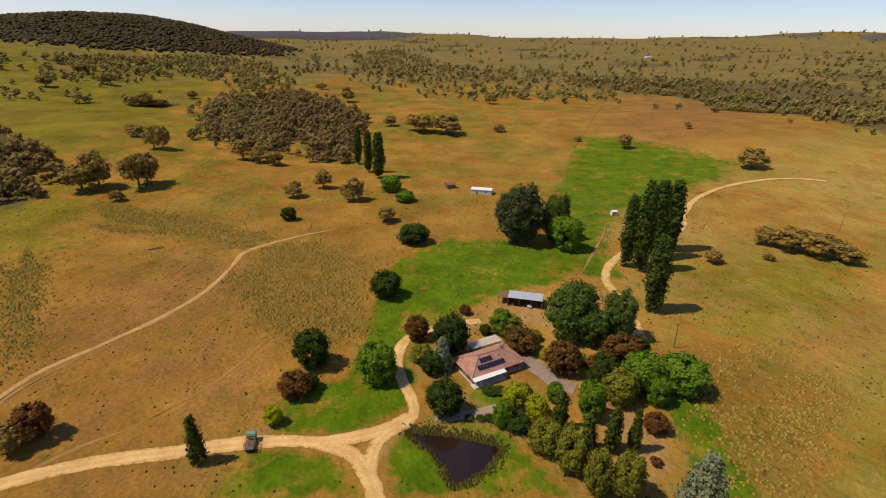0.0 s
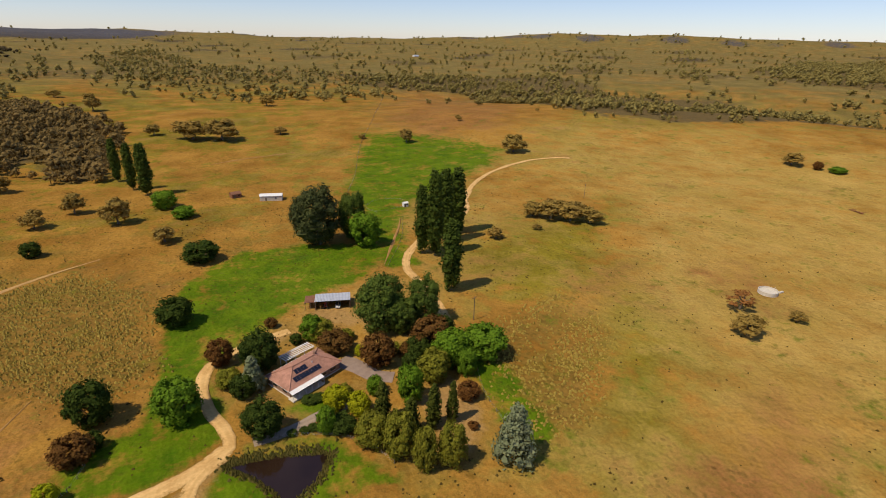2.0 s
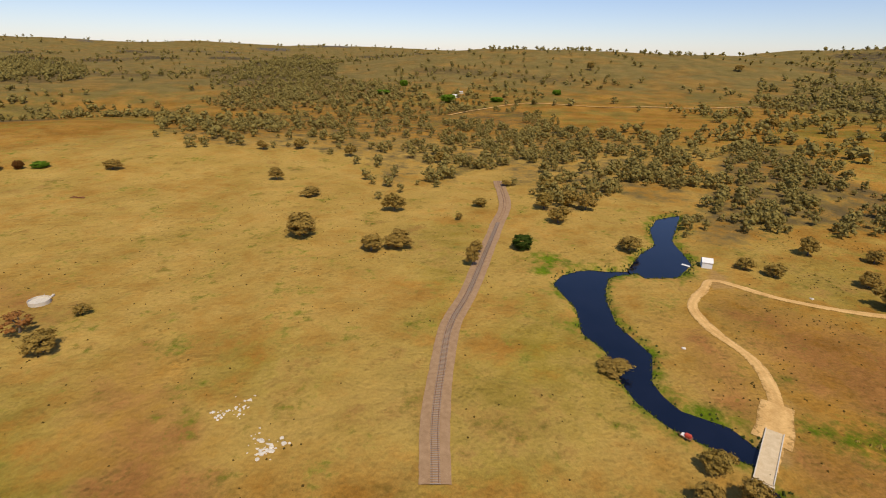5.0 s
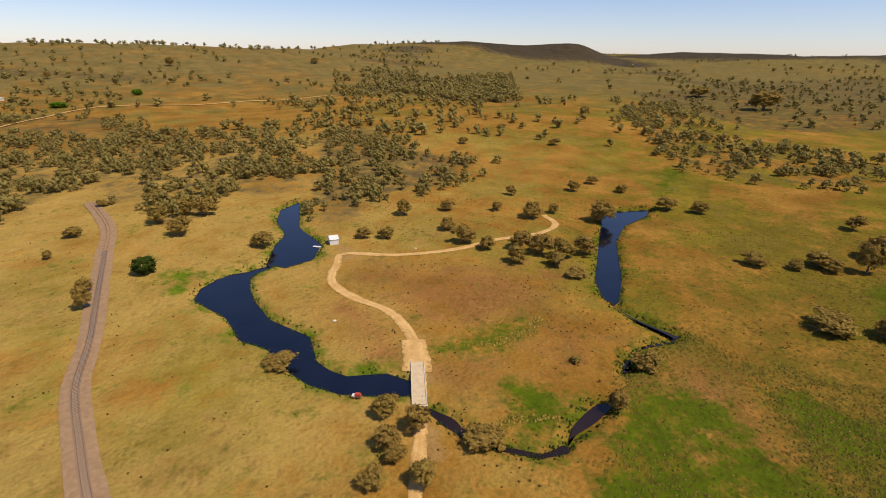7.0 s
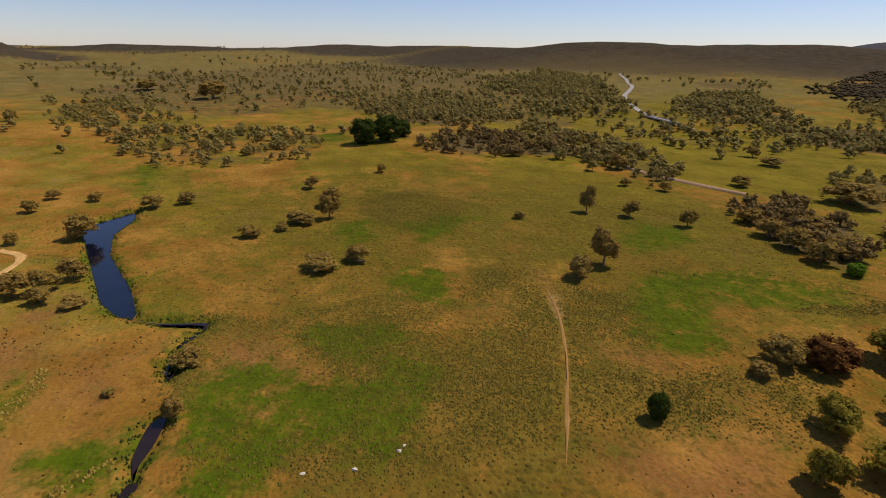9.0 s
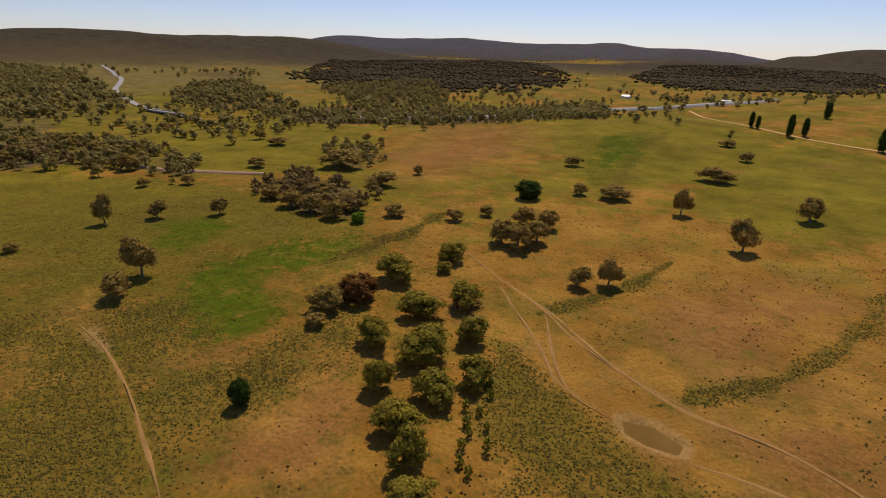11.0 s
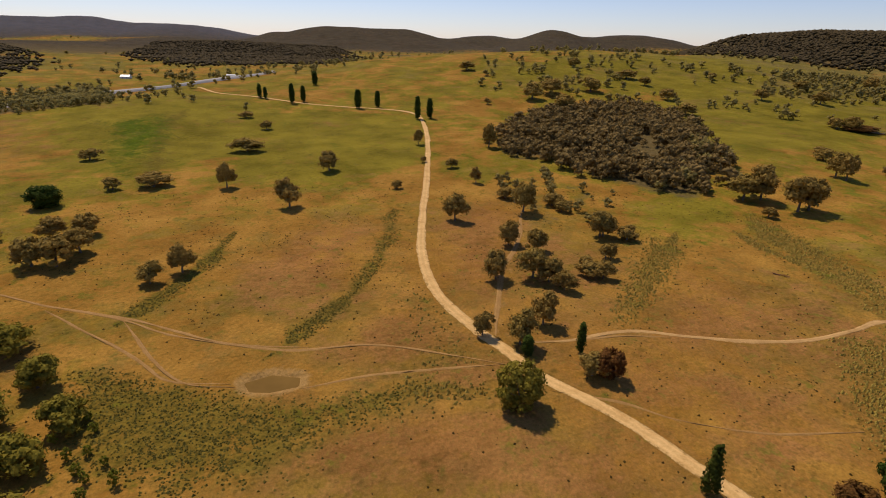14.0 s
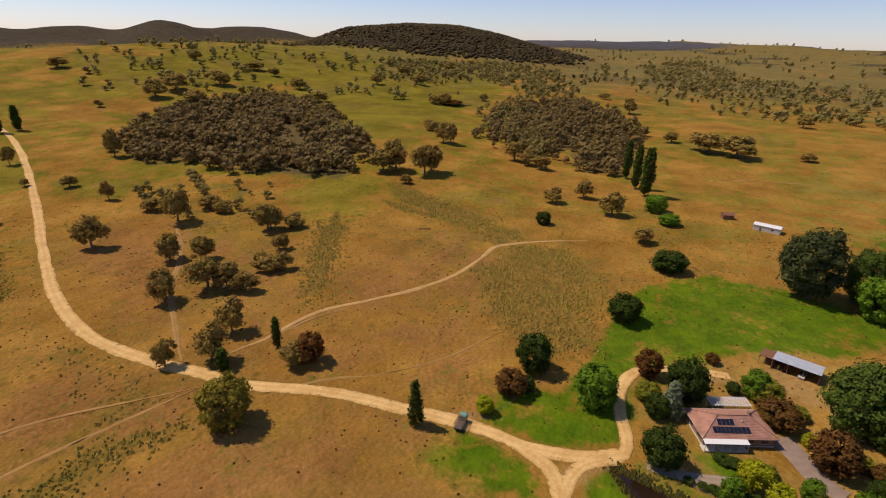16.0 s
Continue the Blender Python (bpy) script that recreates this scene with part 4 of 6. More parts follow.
def foliage(rng, centers, radii, leaves, size, core=0.6, squash=0.8, tall=1.0, kernel=None):
    """Clumps: a rough core each, and loose leaf sprays round it that face outwards. tall: how much higher than wide the tree will be."""
    vs, fs, n = [], [], 0
    flat = np.array([1, 1, squash / tall])
    middle = np.mean(centers, axis=0)
    for c, r in zip(centers, radii):
        v, f = kernel or OCTA
        v = v * (1 + rng.uniform(-0.3, 0.3, (len(v), 1))) * r * core * flat + c
        vs.append(v)
        fs.append(f + n)
        n += len(v)
        d = rng.normal(size=(leaves, 3))
        d[:, 2] += 0.25
        d /= np.linalg.norm(d, axis=1)[:, None]
        o = c + d * (r * rng.uniform(0.62, 1.12, (leaves, 1))) * flat
        out = (o - middle) * np.array([1, 1, 0.6 * tall ** 0.5])
        out /= np.linalg.norm(out, axis=1)[:, None] + 1e-9
        face = 0.6 * d + 0.45 * out + rng.normal(size=(leaves, 3)) * 0.34
        face /= np.linalg.norm(face, axis=1)[:, None] + 1e-9
        u = np.cross(face, rng.normal(size=(leaves, 3)))
        u /= np.linalg.norm(u, axis=1)[:, None] + 1e-9
        w = np.cross(face, u)
        s = size * rng.uniform(0.6, 1.4, (leaves, 1))
        loose = np.stack([-u * s - w * s * 0.6, u * s - w * s * 0.6, w * s * 1.2], 1) * np.array([1, 1, 1 / tall])
        vs.append((o[:, None, :] + loose).reshape(-1, 3))
        fs.append(np.arange(leaves)[:, None] * 3 + np.arange(3) + n)
        n += 3 * leaves
    return np.concatenate(vs), np.concatenate(fs)


def tube(path, radii, sides=6):
    v, f = [], []
    for i, (p, r) in enumerate(zip(path, radii)):
        for k in range(sides):
            a = 2 * math.pi * k / sides
            v.append((p[0] + r * math.cos(a), p[1] + r * math.sin(a), p[2]))
        if i:
            for k in range(sides):
                b, c = (i - 1) * sides, i * sides
                f.append((b + k, b + (k + 1) % sides, c + (k + 1) % sides))
                f.append((b + k, c + (k + 1) % sides, c + k))
    return np.array(v), np.array(f)


def trunk_mesh(rng, targets, height, radius):
    vs, fs, n = [], [], 0
    lean = rng.uniform(-0.04, 0.04, 2)
    stem = [(0, 0, -0.03), (lean[0] * 0.5, lean[1] * 0.5, height * 0.5), (lean[0], lean[1], height)]
    parts = [(stem, (radius * 1.35, radius, radius * 0.6))]
    for t in targets:
        b = np.array([lean[0] * 0.7, lean[1] * 0.7, height * rng.uniform(0.55, 0.95)])
        m = b + (np.array(t) - b) * 0.5 + np.array([0, 0, 0.04])
        parts.append(([b, m, t], (radius * 0.55, radius * 0.4, radius * 0.18)))
    for path, radii in parts:
        v, f = tube(path, radii, 5)
        vs.append(v)
        fs.append(f + n)
        n += len(v)
    return np.concatenate(vs), np.concatenate(fs)


TALL = {"P": 3.8, "C": 2.9, "S": 1.4}


def crown_points(kind, rng):
    """Clump centres and radii in a unit tree (height 1, width 1), and trunk height."""
    c, r = [], []
    if kind in ("P", "C"):
        n = 58 if kind == "P" else 36
        for k in range(n):
            z = 0.07 + 0.88 * (k + rng.uniform()) / n
            w = (math.sin(math.pi * min(1, 0.10 + 0.86 * z)) ** 0.55 if kind == "P" else min(1, 1.25 * (1.02 - z) ** 0.55)) * rng.uniform(0.85, 1.1)
            a = k * 2.4 + rng.uniform(-0.4, 0.4)
            c.append((0.25 * w * math.cos(a), 0.25 * w * math.sin(a), z))
            r.append(0.25 * max(0.2, w))
        return np.array(c), np.array(r), 0.16
    if kind == "S":
        n = 46
        for k in range(n):
            z = 0.06 + 0.88 * (k + 0.5) / n
            w = 0.42 * (1.03 - z) ** 0.8 * rng.uniform(0.75, 1.15)
            a = k * 2.4
            c.append((w * math.cos(a), w * math.sin(a), z))
            r.append(0.055 + w * 0.30)
        return np.array(c), np.array(r), 0.12
    if kind in "GKA":
        n, low = {"G": (rng.randint(24, 40), 0.30), "K": (14, 0.4), "A": (46, 0.22)}[kind]
        lean, long, bulge = rng.uniform(-0.08, 0.08, 2), rng.uniform(0.8, 1.05), rng.uniform(0, 6.28)
        for k in range(n):
            u, a = (k + rng.uniform(0.1, 0.9)) / n, k * 2.4 + rng.uniform(-0.4, 0.4)
            z = low + (0.87 - low) * u ** 0.9
            dome = math.sqrt(max(0.0, 1 - max(0.0, (u - 0.25) / 0.8) ** 2)) * (0.8 + 0.2 * min(1, u * 5))
            out = 0.37 * dome * (1 + 0.24 * math.sin(2 * a + bulge) + 0.2 * math.sin(3 * a + 2 * bulge)) * rng.uniform(0.5, 1.12)
            c.append((out * math.cos(a) * long + lean[0] * z, out * math.sin(a) + lean[1] * z, z * (1 - 0.16 * max(0.0, math.sin(a + bulge))) + rng.uniform(-0.05, 0.05)))
            r.append((0.155 if kind != "K" else 0.11) * rng.uniform(0.5, 1.3))
        return np.array(c), np.array(r), low + 0.12
    n, low, wide, open_ = {"N": (16, 0.1, 0.34, 0.5), "B": (70, 0.08, 0.38, 0.3), "M": (64, 0.06, 0.35, 0.42), "E": (84, 0.05, 0.37, 0.25)}.get(kind, (60, 0.05, 0.36, 0.22))
    mid, half = (low + 0.9) / 2 + rng.uniform(-0.02, 0.06), (0.9 - low) / 2
    lean = rng.uniform(-0.06, 0.06, 2)
    for k in range(n):
        a, u = k * 2.4 + rng.uniform(-0.5, 0.5), (k + 0.5) / n
        z = low + (0.9 - low) * (u ** 0.85)
        w = wide * math.sqrt(max(0.04, 1 - ((z - mid) / (half * 1.1)) ** 2)) * rng.uniform(1 - open_, 1.08)
        c.append((w * math.cos(a) + lean[0] * z, w * math.sin(a) + lean[1] * z, z + rng.uniform(-0.05, 0.05)))
        r.append((0.125 if kind in "BE" else 0.140) * rng.uniform(0.6, 1.2))
    return np.array(c), np.array(r), low + 0.15


KINDS = {
    "G": ("gum_tree", "olive-brown gum tree with an open crown on dry pasture", "gum tree"),
    "A": ("gum_tree", "yellow-olive gum tree with a dense crown in a creekside row", "gum tree"),
    "B": ("gum_tree", "big spreading olive gum tree beside the sandy road", "gum tree"),
    "K": ("gum_tree", "half-bare gum tree with rusty dry leaves", "gum tree"),
    "D": ("dark_tree", "dense dark green round tree", "tree"),
    "E": ("shade_tree", "tall deep green shade tree near the homestead", "tree"),
    "L": ("leafy_tree", "bright green leafy deciduous tree", "tree"),
    "Y": ("golden_tree", "small golden yellow-green garden tree", "tree"),
    "R": ("copper_tree", "dark copper-red leaved tree or shrub", "tree"),
    "O": ("olive_tree", "dull olive green garden tree", "tree"),
    "C": ("cypress_tree", "narrow dark green cypress tree", "cypress"),
    "S": ("silver_conifer", "silvery blue-green conical conifer", "conifer"),
    "P": ("poplar_tree", "tall columnar dark green poplar tree", "poplar"),
    "M": ("pine_tree", "huge dark brown-green old pine with a ragged crown", "pine"),
    "N": ("shrub", "low straggly olive shrub in a creekside row", "shrub"),
}
PROTO = {}


def tree_meshes(kind):
    if kind not in PROTO:
        PROTO[kind] = []
        for k in range({"G": 7, "A": 4}.get(kind, 2)):
            rng = np.random.RandomState(hash_of(kind) + k)
            c, r, h = crown_points(kind, rng)
            size, leaves = {"P": (0.060, 40), "C": (0.060, 40), "N": (0.06, 20), "S": (0.032, 56), "E": (0.017, 110), "M": (0.017, 110), "B": (0.026, 64), "G": (0.034, 54), "A": (0.032, 58), "K": (0.034, 36)}.get(kind, (0.029, 70))
            v, f = foliage(rng, c, r, leaves, size, {"K": 0.5, "G": 0.74, "A": 0.78}.get(kind, 0.66), 0.75 if kind in "GAK" else 0.85 if kind not in TALL else 1.5, TALL.get(kind, 1.0))
            tv, tf = trunk_mesh(rng, c[:: 5 if kind in "GA" else 2 if kind == "K" else max(1, len(c) // (7 if kind == "B" else 3))], h, 0.028 if kind not in "PCSN" else 0.018)
            PROTO[kind].append((v, f, tv, tf))
    return PROTO[kind]


def hash_of(kind):
    return 40 + 7 * ord(kind)


MODELS = {}
WIDER = {"G": 1.14, "A": 1.32, "B": 1.1, "D": 1.14, "L": 1.14, "R": 1.14, "O": 1.18, "E": 1.1, "Y": 1.1}


def model(kind, k):
    """The first tree of a shape: an empty with its trunk and crown."""
    name, label, category = KINDS[kind]
    v, f, tv, tf = tree_meshes(kind)[k]
    base = tagged(new(name), label, category, group=name.replace("_", " ") + "s")
    crown = mesh_object("crown", v, f, LEAF.get(kind, LEAF["O"]) if kind not in "BN" else LEAF["A"] if kind == "B" else LEAF["O"])
    stem = mesh_object("trunk", tv, tf, BARK)
    crown.parent = stem.parent = base
    return base


def plant(kind, rows):
    """Trees: x, y, height and crown width in metres."""
    for x, y, h, w in rows:
        far = math.hypot(x, y)
        if kind not in "PCS":
            h = max(0.62 * h, h - 0.32 * w * 90 / max(far, 90)) * (0.84 if kind in "GAB" else 0.95)
        k = int(abs(x * 7 + y * 3)) % len(tree_meshes(kind))
        m = Matrix.LocRotScale((x, y, at(x, y)), Euler((0, 0, (x * 1.7 + y) % 6.28)), (*(2 * (w * WIDER.get(kind, 1.05),)), h * 1.03))
        if (kind, k) not in MODELS:
            MODELS[kind, k] = model(kind, k)
            MODELS[kind, k].matrix_basis = m
        else:
            first = MODELS[kind, k]
            keep = first.matrix_basis.copy()
            first.matrix_basis = Matrix.Identity(4)
            copy_thing(first, m)
            first.matrix_basis = keep


plant("D", [(8, 105, 1.8, 2.5), (11, 105, 1.8, 2.5), (13, 105, 2.1, 2.8), (15, 104, 2.5, 3.1), (48, 126, 8.2, 7.4), (44, 118, 8.7, 6.1), (59, 131, 10.3, 6.9), (11, 132, 2.8, 5.0), (14, 116, 2.2, 4.5), (17, 116, 2.2, 3.9), (-37, 128, 14.0, 10.4), (-20, 172, 11.5, 11.5), (15, 146, 4.2, 4.0), (4, 136, 14.5, 10.5), (2, 108, 11.9, 9.4), (-2, 125, 8.1, 6.7), (20, 102, 6.3, 6.8), (-79, 256, 7.6, 8.0), (-13, 226, 10.5, 14.5), (-35, 117, 6.0, 4.5)])
plant("E", [(43, 145, 22.6, 17.5), (57, 144, 19.2, 12.1), (55, 234, 24.3, 14.6), (48, 141, 14.5, 10.5)])
plant("M", [(38, 228, 32.2, 24.8), (32, 246, 20.7, 11.1)])
plant("L", [(-17, 121, 14.3, 11.2), (20, 147, 10.1, 7.2), (58, 220, 18.1, 14.6), (56, 118, 14.4, 11.0), (67, 119, 12.9, 14.1), (58, 112, 10.3, 6.2), (39, 106, 13.6, 7.0), (16, 103, 9.1, 4.9), (31, 113, 6.6, 4.7), (-31, 312, 11.4, 13.0), (-21, 292, 7.4, 11.3)])
plant("Y", [(-41, 103, 6.3, 4.9), (20, 111, 8.7, 6.7), (25, 106, 8.6, 5.9), (32, 132, 4.4, 3.5)])
plant("R", [(-7, 142, 9.5, 7.4), (9, 159, 4.0, 4.2), (36, 126, 12.0, 9.9), (26, 137, 8.5, 10.3), (54, 129, 13.0, 12.4), (46, 127, 5.1, 5.8), (54, 102, 6.4, 6.3), (50, 91, 2.4, 2.8), (-38, 114, 9.2, 8.6)])
plant("O", [(23, 115, 4.8, 4.5), (42, 130, 4.3, 4.3), (-5, 131, 6.7, 6.9), (25, 95, 11.3, 7.8), (30, 89, 14.7, 7.4), (34, 83, 13.5, 5.4), (40, 82, 14.1, 6.5), (48, 113, 12.2, 9.2), (23, 146, 8.4, 8.3), (30, 143, 4.5, 5.3)])
plant("C", [(30, 102, 11.6, 4.7), (41, 95, 12.7, 4.7), (46, 95, 12.4, 3.4), (-54, 90, 13.1, 4.5), (35, 95, 10.3, 4.7)])
plant("S", [(1, 127, 10.1, 7.1), (54, 78, 15.0, 10.2)])
plant("P", [(79, 202, 31.1, 7.5), (83, 197, 38.8, 8.8), (94, 211, 35.3, 8.8), (105, 221, 32.8, 9.7), (76, 163, 28.5, 8.7), (-62, 383, 27.7, 7.0), (-51, 358, 28.6, 7.0), (-42, 343, 30.7, 9.7)])
plant("G", [(-98, 93, 10.7, 9.2), (-28, 256, 11.0, 11.5), (-51, 292, 17.5, 14.5), (-74, 316, 14.4, 12.1), (-87, 296, 12.3, 11.8), (-181, 302, 28.0, 18.5), (-208, 291, 20.5, 19.2), (-181, 278, 8.2, 8.0), (-220, 397, 21.7, 15.2), (-255, 437, 12.3, 16.6), (155, 439, 14.7, 13.1), (122, 465, 6.0, 6.9), (226, 373, 18.5, 22.5), (237, 506, 8.0, 7.9), (348, 528, 5.1, 5.0), (119, 206, 7.7, 7.7), (145, 210, 4.3, 4.4), (155, 230, 11.0, 13.1), (162, 223, 14.8, 18.4), (170, 216, 14.5, 18.0)])
plant("G", [(178, 210, 11.6, 13.7), (56, 516, 9.2, 14.1), (-52, 542, 13.5, 14.7), (-20, 510, 22.5, 33.2), (4, 502, 23.2, 32.7), (64, 721, 16.8, 17.1), (112, 819, 11.5, 12.6), (-127, 723, 24.1, 19.3), (-182, 815, 11.4, 16.6), (-332, 599, 18.7, 17.3), (-349, 597, 12.4, 13.5), (-311, 666, 10.9, 10.2), (-146, 379, 18.3, 16.2), (-132, 373, 15.6, 14.4), (-120, 367, 13.8, 12.6)])
plant("K", [(169, 111, 9.1, 14.1)])
plant("G", [(155, 97, 9.9, 11.1), (180, 97, 5.7, 6.0), (404, 256, 13.6, 16.5), (403, 175, 9.1, 12.6), (375, 57, 11.7, 11.1), (331, 29, 7.9, 13.8), (258, 28, 15.4, 18.1), (232, -6, 10.7, 12.6), (234, -19, 11.8, 14.7), (295, -21, 13.8, 11.9), (297, -74, 7.0, 6.7), (275, -57, 5.1, 3.3), (224, -55, 7.6, 7.4), (444, 6, 12.8, 10.8), (216, -129, 10.5, 13.0), (122, -75, 7.0, 10.2), (429, -69, 11.9, 10.8), (467, 49, 10.9, 10.9), (462, 79, 9.9, 9.9), (344, -103, 6.0, 7.9)])
plant("G", [(288, -111, 13.0, 12.2), (261, -110, 12.7, 12.3), (290, -128, 13.1, 12.2), (282, -135, 12.8, 11.9), (322, -126, 12.1, 11.4)])
plant("D", [(224, -78, 8.6, 9.8)])
plant("R", [(408, 239, 6.6, 6.9)])
plant("L", [(412, 227, 5.2, 11.6), (919, -157, 14.5, 27.5), (911, -242, 8.9, 23.4), (948, -364, 11.0, 16.6), (1153, -100, 13.5, 18.4), (1026, -49, 8.1, 31.0)])
plant("G", [(199, -211, 12.4, 9.9), (186, -234, 8.9, 8.6), (164, -255, 8.0, 7.6), (176, -290, 8.7, 7.7), (141, -257, 12.4, 12.2), (151, -330, 9.8, 9.5), (150, -356, 7.8, 9.2), (124, -348, 7.5, 8.7), (237, -460, 9.1, 12.3), (145, -199, 13.0, 12.2), (164, -208, 8.8, 8.9), (132, -200, 9.0, 8.6), (179, -177, 8.1, 9.0), (188, -169, 7.5, 8.4), (136, -274, 7.9, 7.2), (108, -278, 17.3, 16.3), (87, -326, 11.4, 13.5), (70, -332, 9.8, 10.6), (84, -198, 5.7, 10.0), (298, -74, 7.0, 8.9)])
plant("G", [(274, -56, 5.0, 3.7), (208, -50, 12.6, 7.3), (81, -80, 9.1, 7.6), (71, -81, 10.3, 7.1), (72, -72, 9.0, 7.5), (66, -61, 7.6, 6.4), (58, -69, 9.3, 7.6), (54, -88, 9.0, 10.6), (35, -123, 9.7, 6.3), (36, -149, 8.9, 9.9), (54, -137, 3.3, 4.3), (27, -263, 8.6, 11.6), (5, -281, 10.1, 13.1), (-4, -352, 11.2, 10.2), (-14, -310, 15.9, 13.7), (67, -70, 6.8, 5.2), (120, -211, 12.8, 12.5), (109, -211, 14.2, 13.2), (99, -215, 13.0, 12.0), (93, -225, 12.6, 11.7)])
plant("G", [(112, -195, 11.0, 10.2), (97, -204, 9.3, 10.1), (535, -469, 15.8, 13.1), (1202, -918, 20.0, 23.6), (1301, -580, 25.2, 23.0), (1242, -321, 17.0, 14.7), (302, -400, 8.4, 9.5), (321, -495, 6.1, 11.0), (291, -641, 15.3, 12.7), (281, -1118, 23.2, 42.5), (147, -978, 35.3, 52.3)])
plant("G", [(-6, -214, 10.5, 16.9), (-22, -221, 11.2, 12.2)])
plant("G", [(-13, -286, 18.3, 11.7), (-1, -278, 8.3, 9.1), (12, -270, 6.9, 7.8), (-56, -383, 8.1, 7.8), (-51, -492, 13.1, 11.9)])
plant("D", [(-55, -492, 25.1, 24.8), (-78, -496, 26.1, 26.8), (-96, -519, 17.7, 18.5)])
plant("G", [(-164, -268, 20.6, 10.4), (-184, -254, 13.2, 10.8), (-205, -230, 12.8, 10.2), (-245, -366, 16.4, 14.1), (-130, -191, 23.2, 13.6), (-113, -182, 13.6, 11.6), (-119, -264, 6.1, 7.4), (-398, -389, 13.8, 14.8), (-384, -353, 10.0, 17.2), (-310, -306, 10.3, 15.7), (-406, -540, 10.7, 18.1), (-345, -251, 20.7, 35.5), (-310, -191, 14.3, 23.3), (-458, -303, 10.2, 9.7), (-460, -286, 7.9, 8.4), (-356, -186, 9.5, 8.9), (-253, -145, 9.6, 12.7), (-263, -111, 9.4, 10.9), (-280, -99, 8.7, 9.9), (-359, -62, 10.5, 11.6)])
plant("G", [(-359, -40, 12.6, 21.2), (-448, -88, 11.8, 16.3), (-441, 21, 14.2, 23.9), (-525, 44, 10.8, 11.9), (-583, 30, 8.7, 16.0), (-343, 2, 20.1, 12.0), (-360, 70, 17.9, 14.7), (-289, 33, 21.4, 15.2), (-144, -108, 12.8, 12.6), (-132, -103, 7.0, 8.0), (-245, -227, 12.2, 13.8), (-236, -206, 13.7, 14.4), (-234, -189, 14.6, 15.3), (-232, -172, 14.9, 15.5), (-249, -175, 13.6, 14.3), (-264, -208, 12.4, 14.1), (-241, -75, 16.5, 14.3), (-238, -66, 17.8, 15.1), (-251, -60, 16.6, 14.4), (-275, -61, 13.9, 13.2)])
plant("G", [(-277, -75, 12.9, 13.5), (-269, -478, 14.7, 14.2), (-266, -440, 14.1, 14.5), (-229, -464, 11.8, 12.9), (-207, -458, 11.3, 12.3), (-223, -320, 7.6, 8.7), (-243, -302, 8.6, 9.7)])
plant("A", [(-178, -98, 15.5, 13.7), (-208, -88, 12.5, 11.6), (-195, -85, 6.8, 6.2), (-171, -64, 13.5, 10.8), (-155, -75, 13.0, 11.9), (-131, -79, 12.9, 9.3), (-131, -60, 16.4, 13.0), (-148, -52, 13.0, 9.5), (-127, -41, 12.2, 8.9), (-112, -65, 13.5, 7.2), (-115, -48, 12.6, 9.4), (-99, -51, 12.6, 10.0), (-90, -42, 15.3, 7.8), (-81, -37, 9.6, 8.1)])
plant("R", [(-155, -102, 12.2, 14.7)])
plant("D", [(-89, -93, 9.1, 5.6), (-333, -90, 13.6, 16.8)])
plant("L", [(-233, -156, 7.0, 7.6)])
plant("N", [(-109, -36, 4.2, 2.8), (-101, -34, 4.4, 2.9), (-115, -35, 3.6, 2.6), (-103, -28, 5.1, 2.9), (-123, -35, 3.7, 2.7), (-122, -43, 3.8, 2.5), (-115, -39, 4.0, 2.4), (-106, -34, 3.8, 2.5), (-96, -32, 4.0, 2.6), (-110, -31, 3.5, 2.2), (-94, -29, 4.0, 2.5), (-128, -37, 3.4, 2.5)])
plant("P", [(-528, 198, 23.6, 7.8), (-526, 211, 20.8, 7.8), (-109, 97, 10.8, 3.2), (-114, 81, 6.8, 4.2), (-704, 54, 17.0, 6.5), (-695, 60, 14.0, 5.7), (-659, 87, 22.8, 8.2), (-665, 101, 18.9, 7.6), (-611, 155, 21.5, 9.6), (-610, 178, 19.0, 7.7), (-787, 137, 18.9, 9.7)])
plant("G", [(-410, 155, 16.2, 8.4), (-359, 140, 6.1, 5.1), (-338, 154, 8.9, 8.6), (-298, 154, 13.4, 7.0), (-304, 101, 7.4, 7.8), (-238, 112, 18.9, 12.6), (-238, 154, 22.2, 13.8), (-198, 122, 16.2, 11.8), (-188, 130, 14.3, 10.4), (-166, 98, 16.7, 11.3), (-162, 113, 18.4, 13.9), (-156, 117, 14.9, 10.8), (-148, 119, 11.0, 9.3), (-128, 96, 16.4, 9.8), (-120, 82, 16.9, 9.3), (-129, 73, 12.3, 6.9), (-151, 140, 10.3, 8.7), (-162, 139, 8.2, 7.2), (-167, 157, 9.7, 6.4), (-191, 172, 16.3, 11.6)])
plant("G", [(-190, 187, 6.9, 8.3), (-231, 175, 8.3, 8.7), (-264, 157, 10.0, 12.7), (-209, -30, 12.4, 9.9), (-216, -19, 15.8, 10.7)])
plant("B", [(-94, 66, 18.6, 13.1)])
plant("R", [(-96, 97, 11.0, 8.5)])
plant("G", [(-378, 205, 23.8, 11.8), (-242, 176, 10.3, 13.1), (-192, 171, 18.7, 13.0), (-183, 180, 9.0, 11.2), (-168, 155, 9.9, 7.9), (-156, 137, 9.3, 11.8), (-204, 301, 26.9, 18.5), (-180, 310, 24.2, 17.7), (-211, 394, 22.1, 12.6), (-265, 449, 10.3, 14.9), (-179, 279, 6.2, 5.2), (-341, 590, 13.1, 11.6), (-576, 369, 24.6, 28.0), (-593, 406, 24.2, 32.1), (-513, 373, 23.1, 28.6), (-595, 472, 23.9, 30.6), (-602, 571, 15.9, 17.9), (-441, 485, 16.6, 25.8), (-517, 533, 18.7, 21.9), (-603, 702, 12.0, 14.1)])
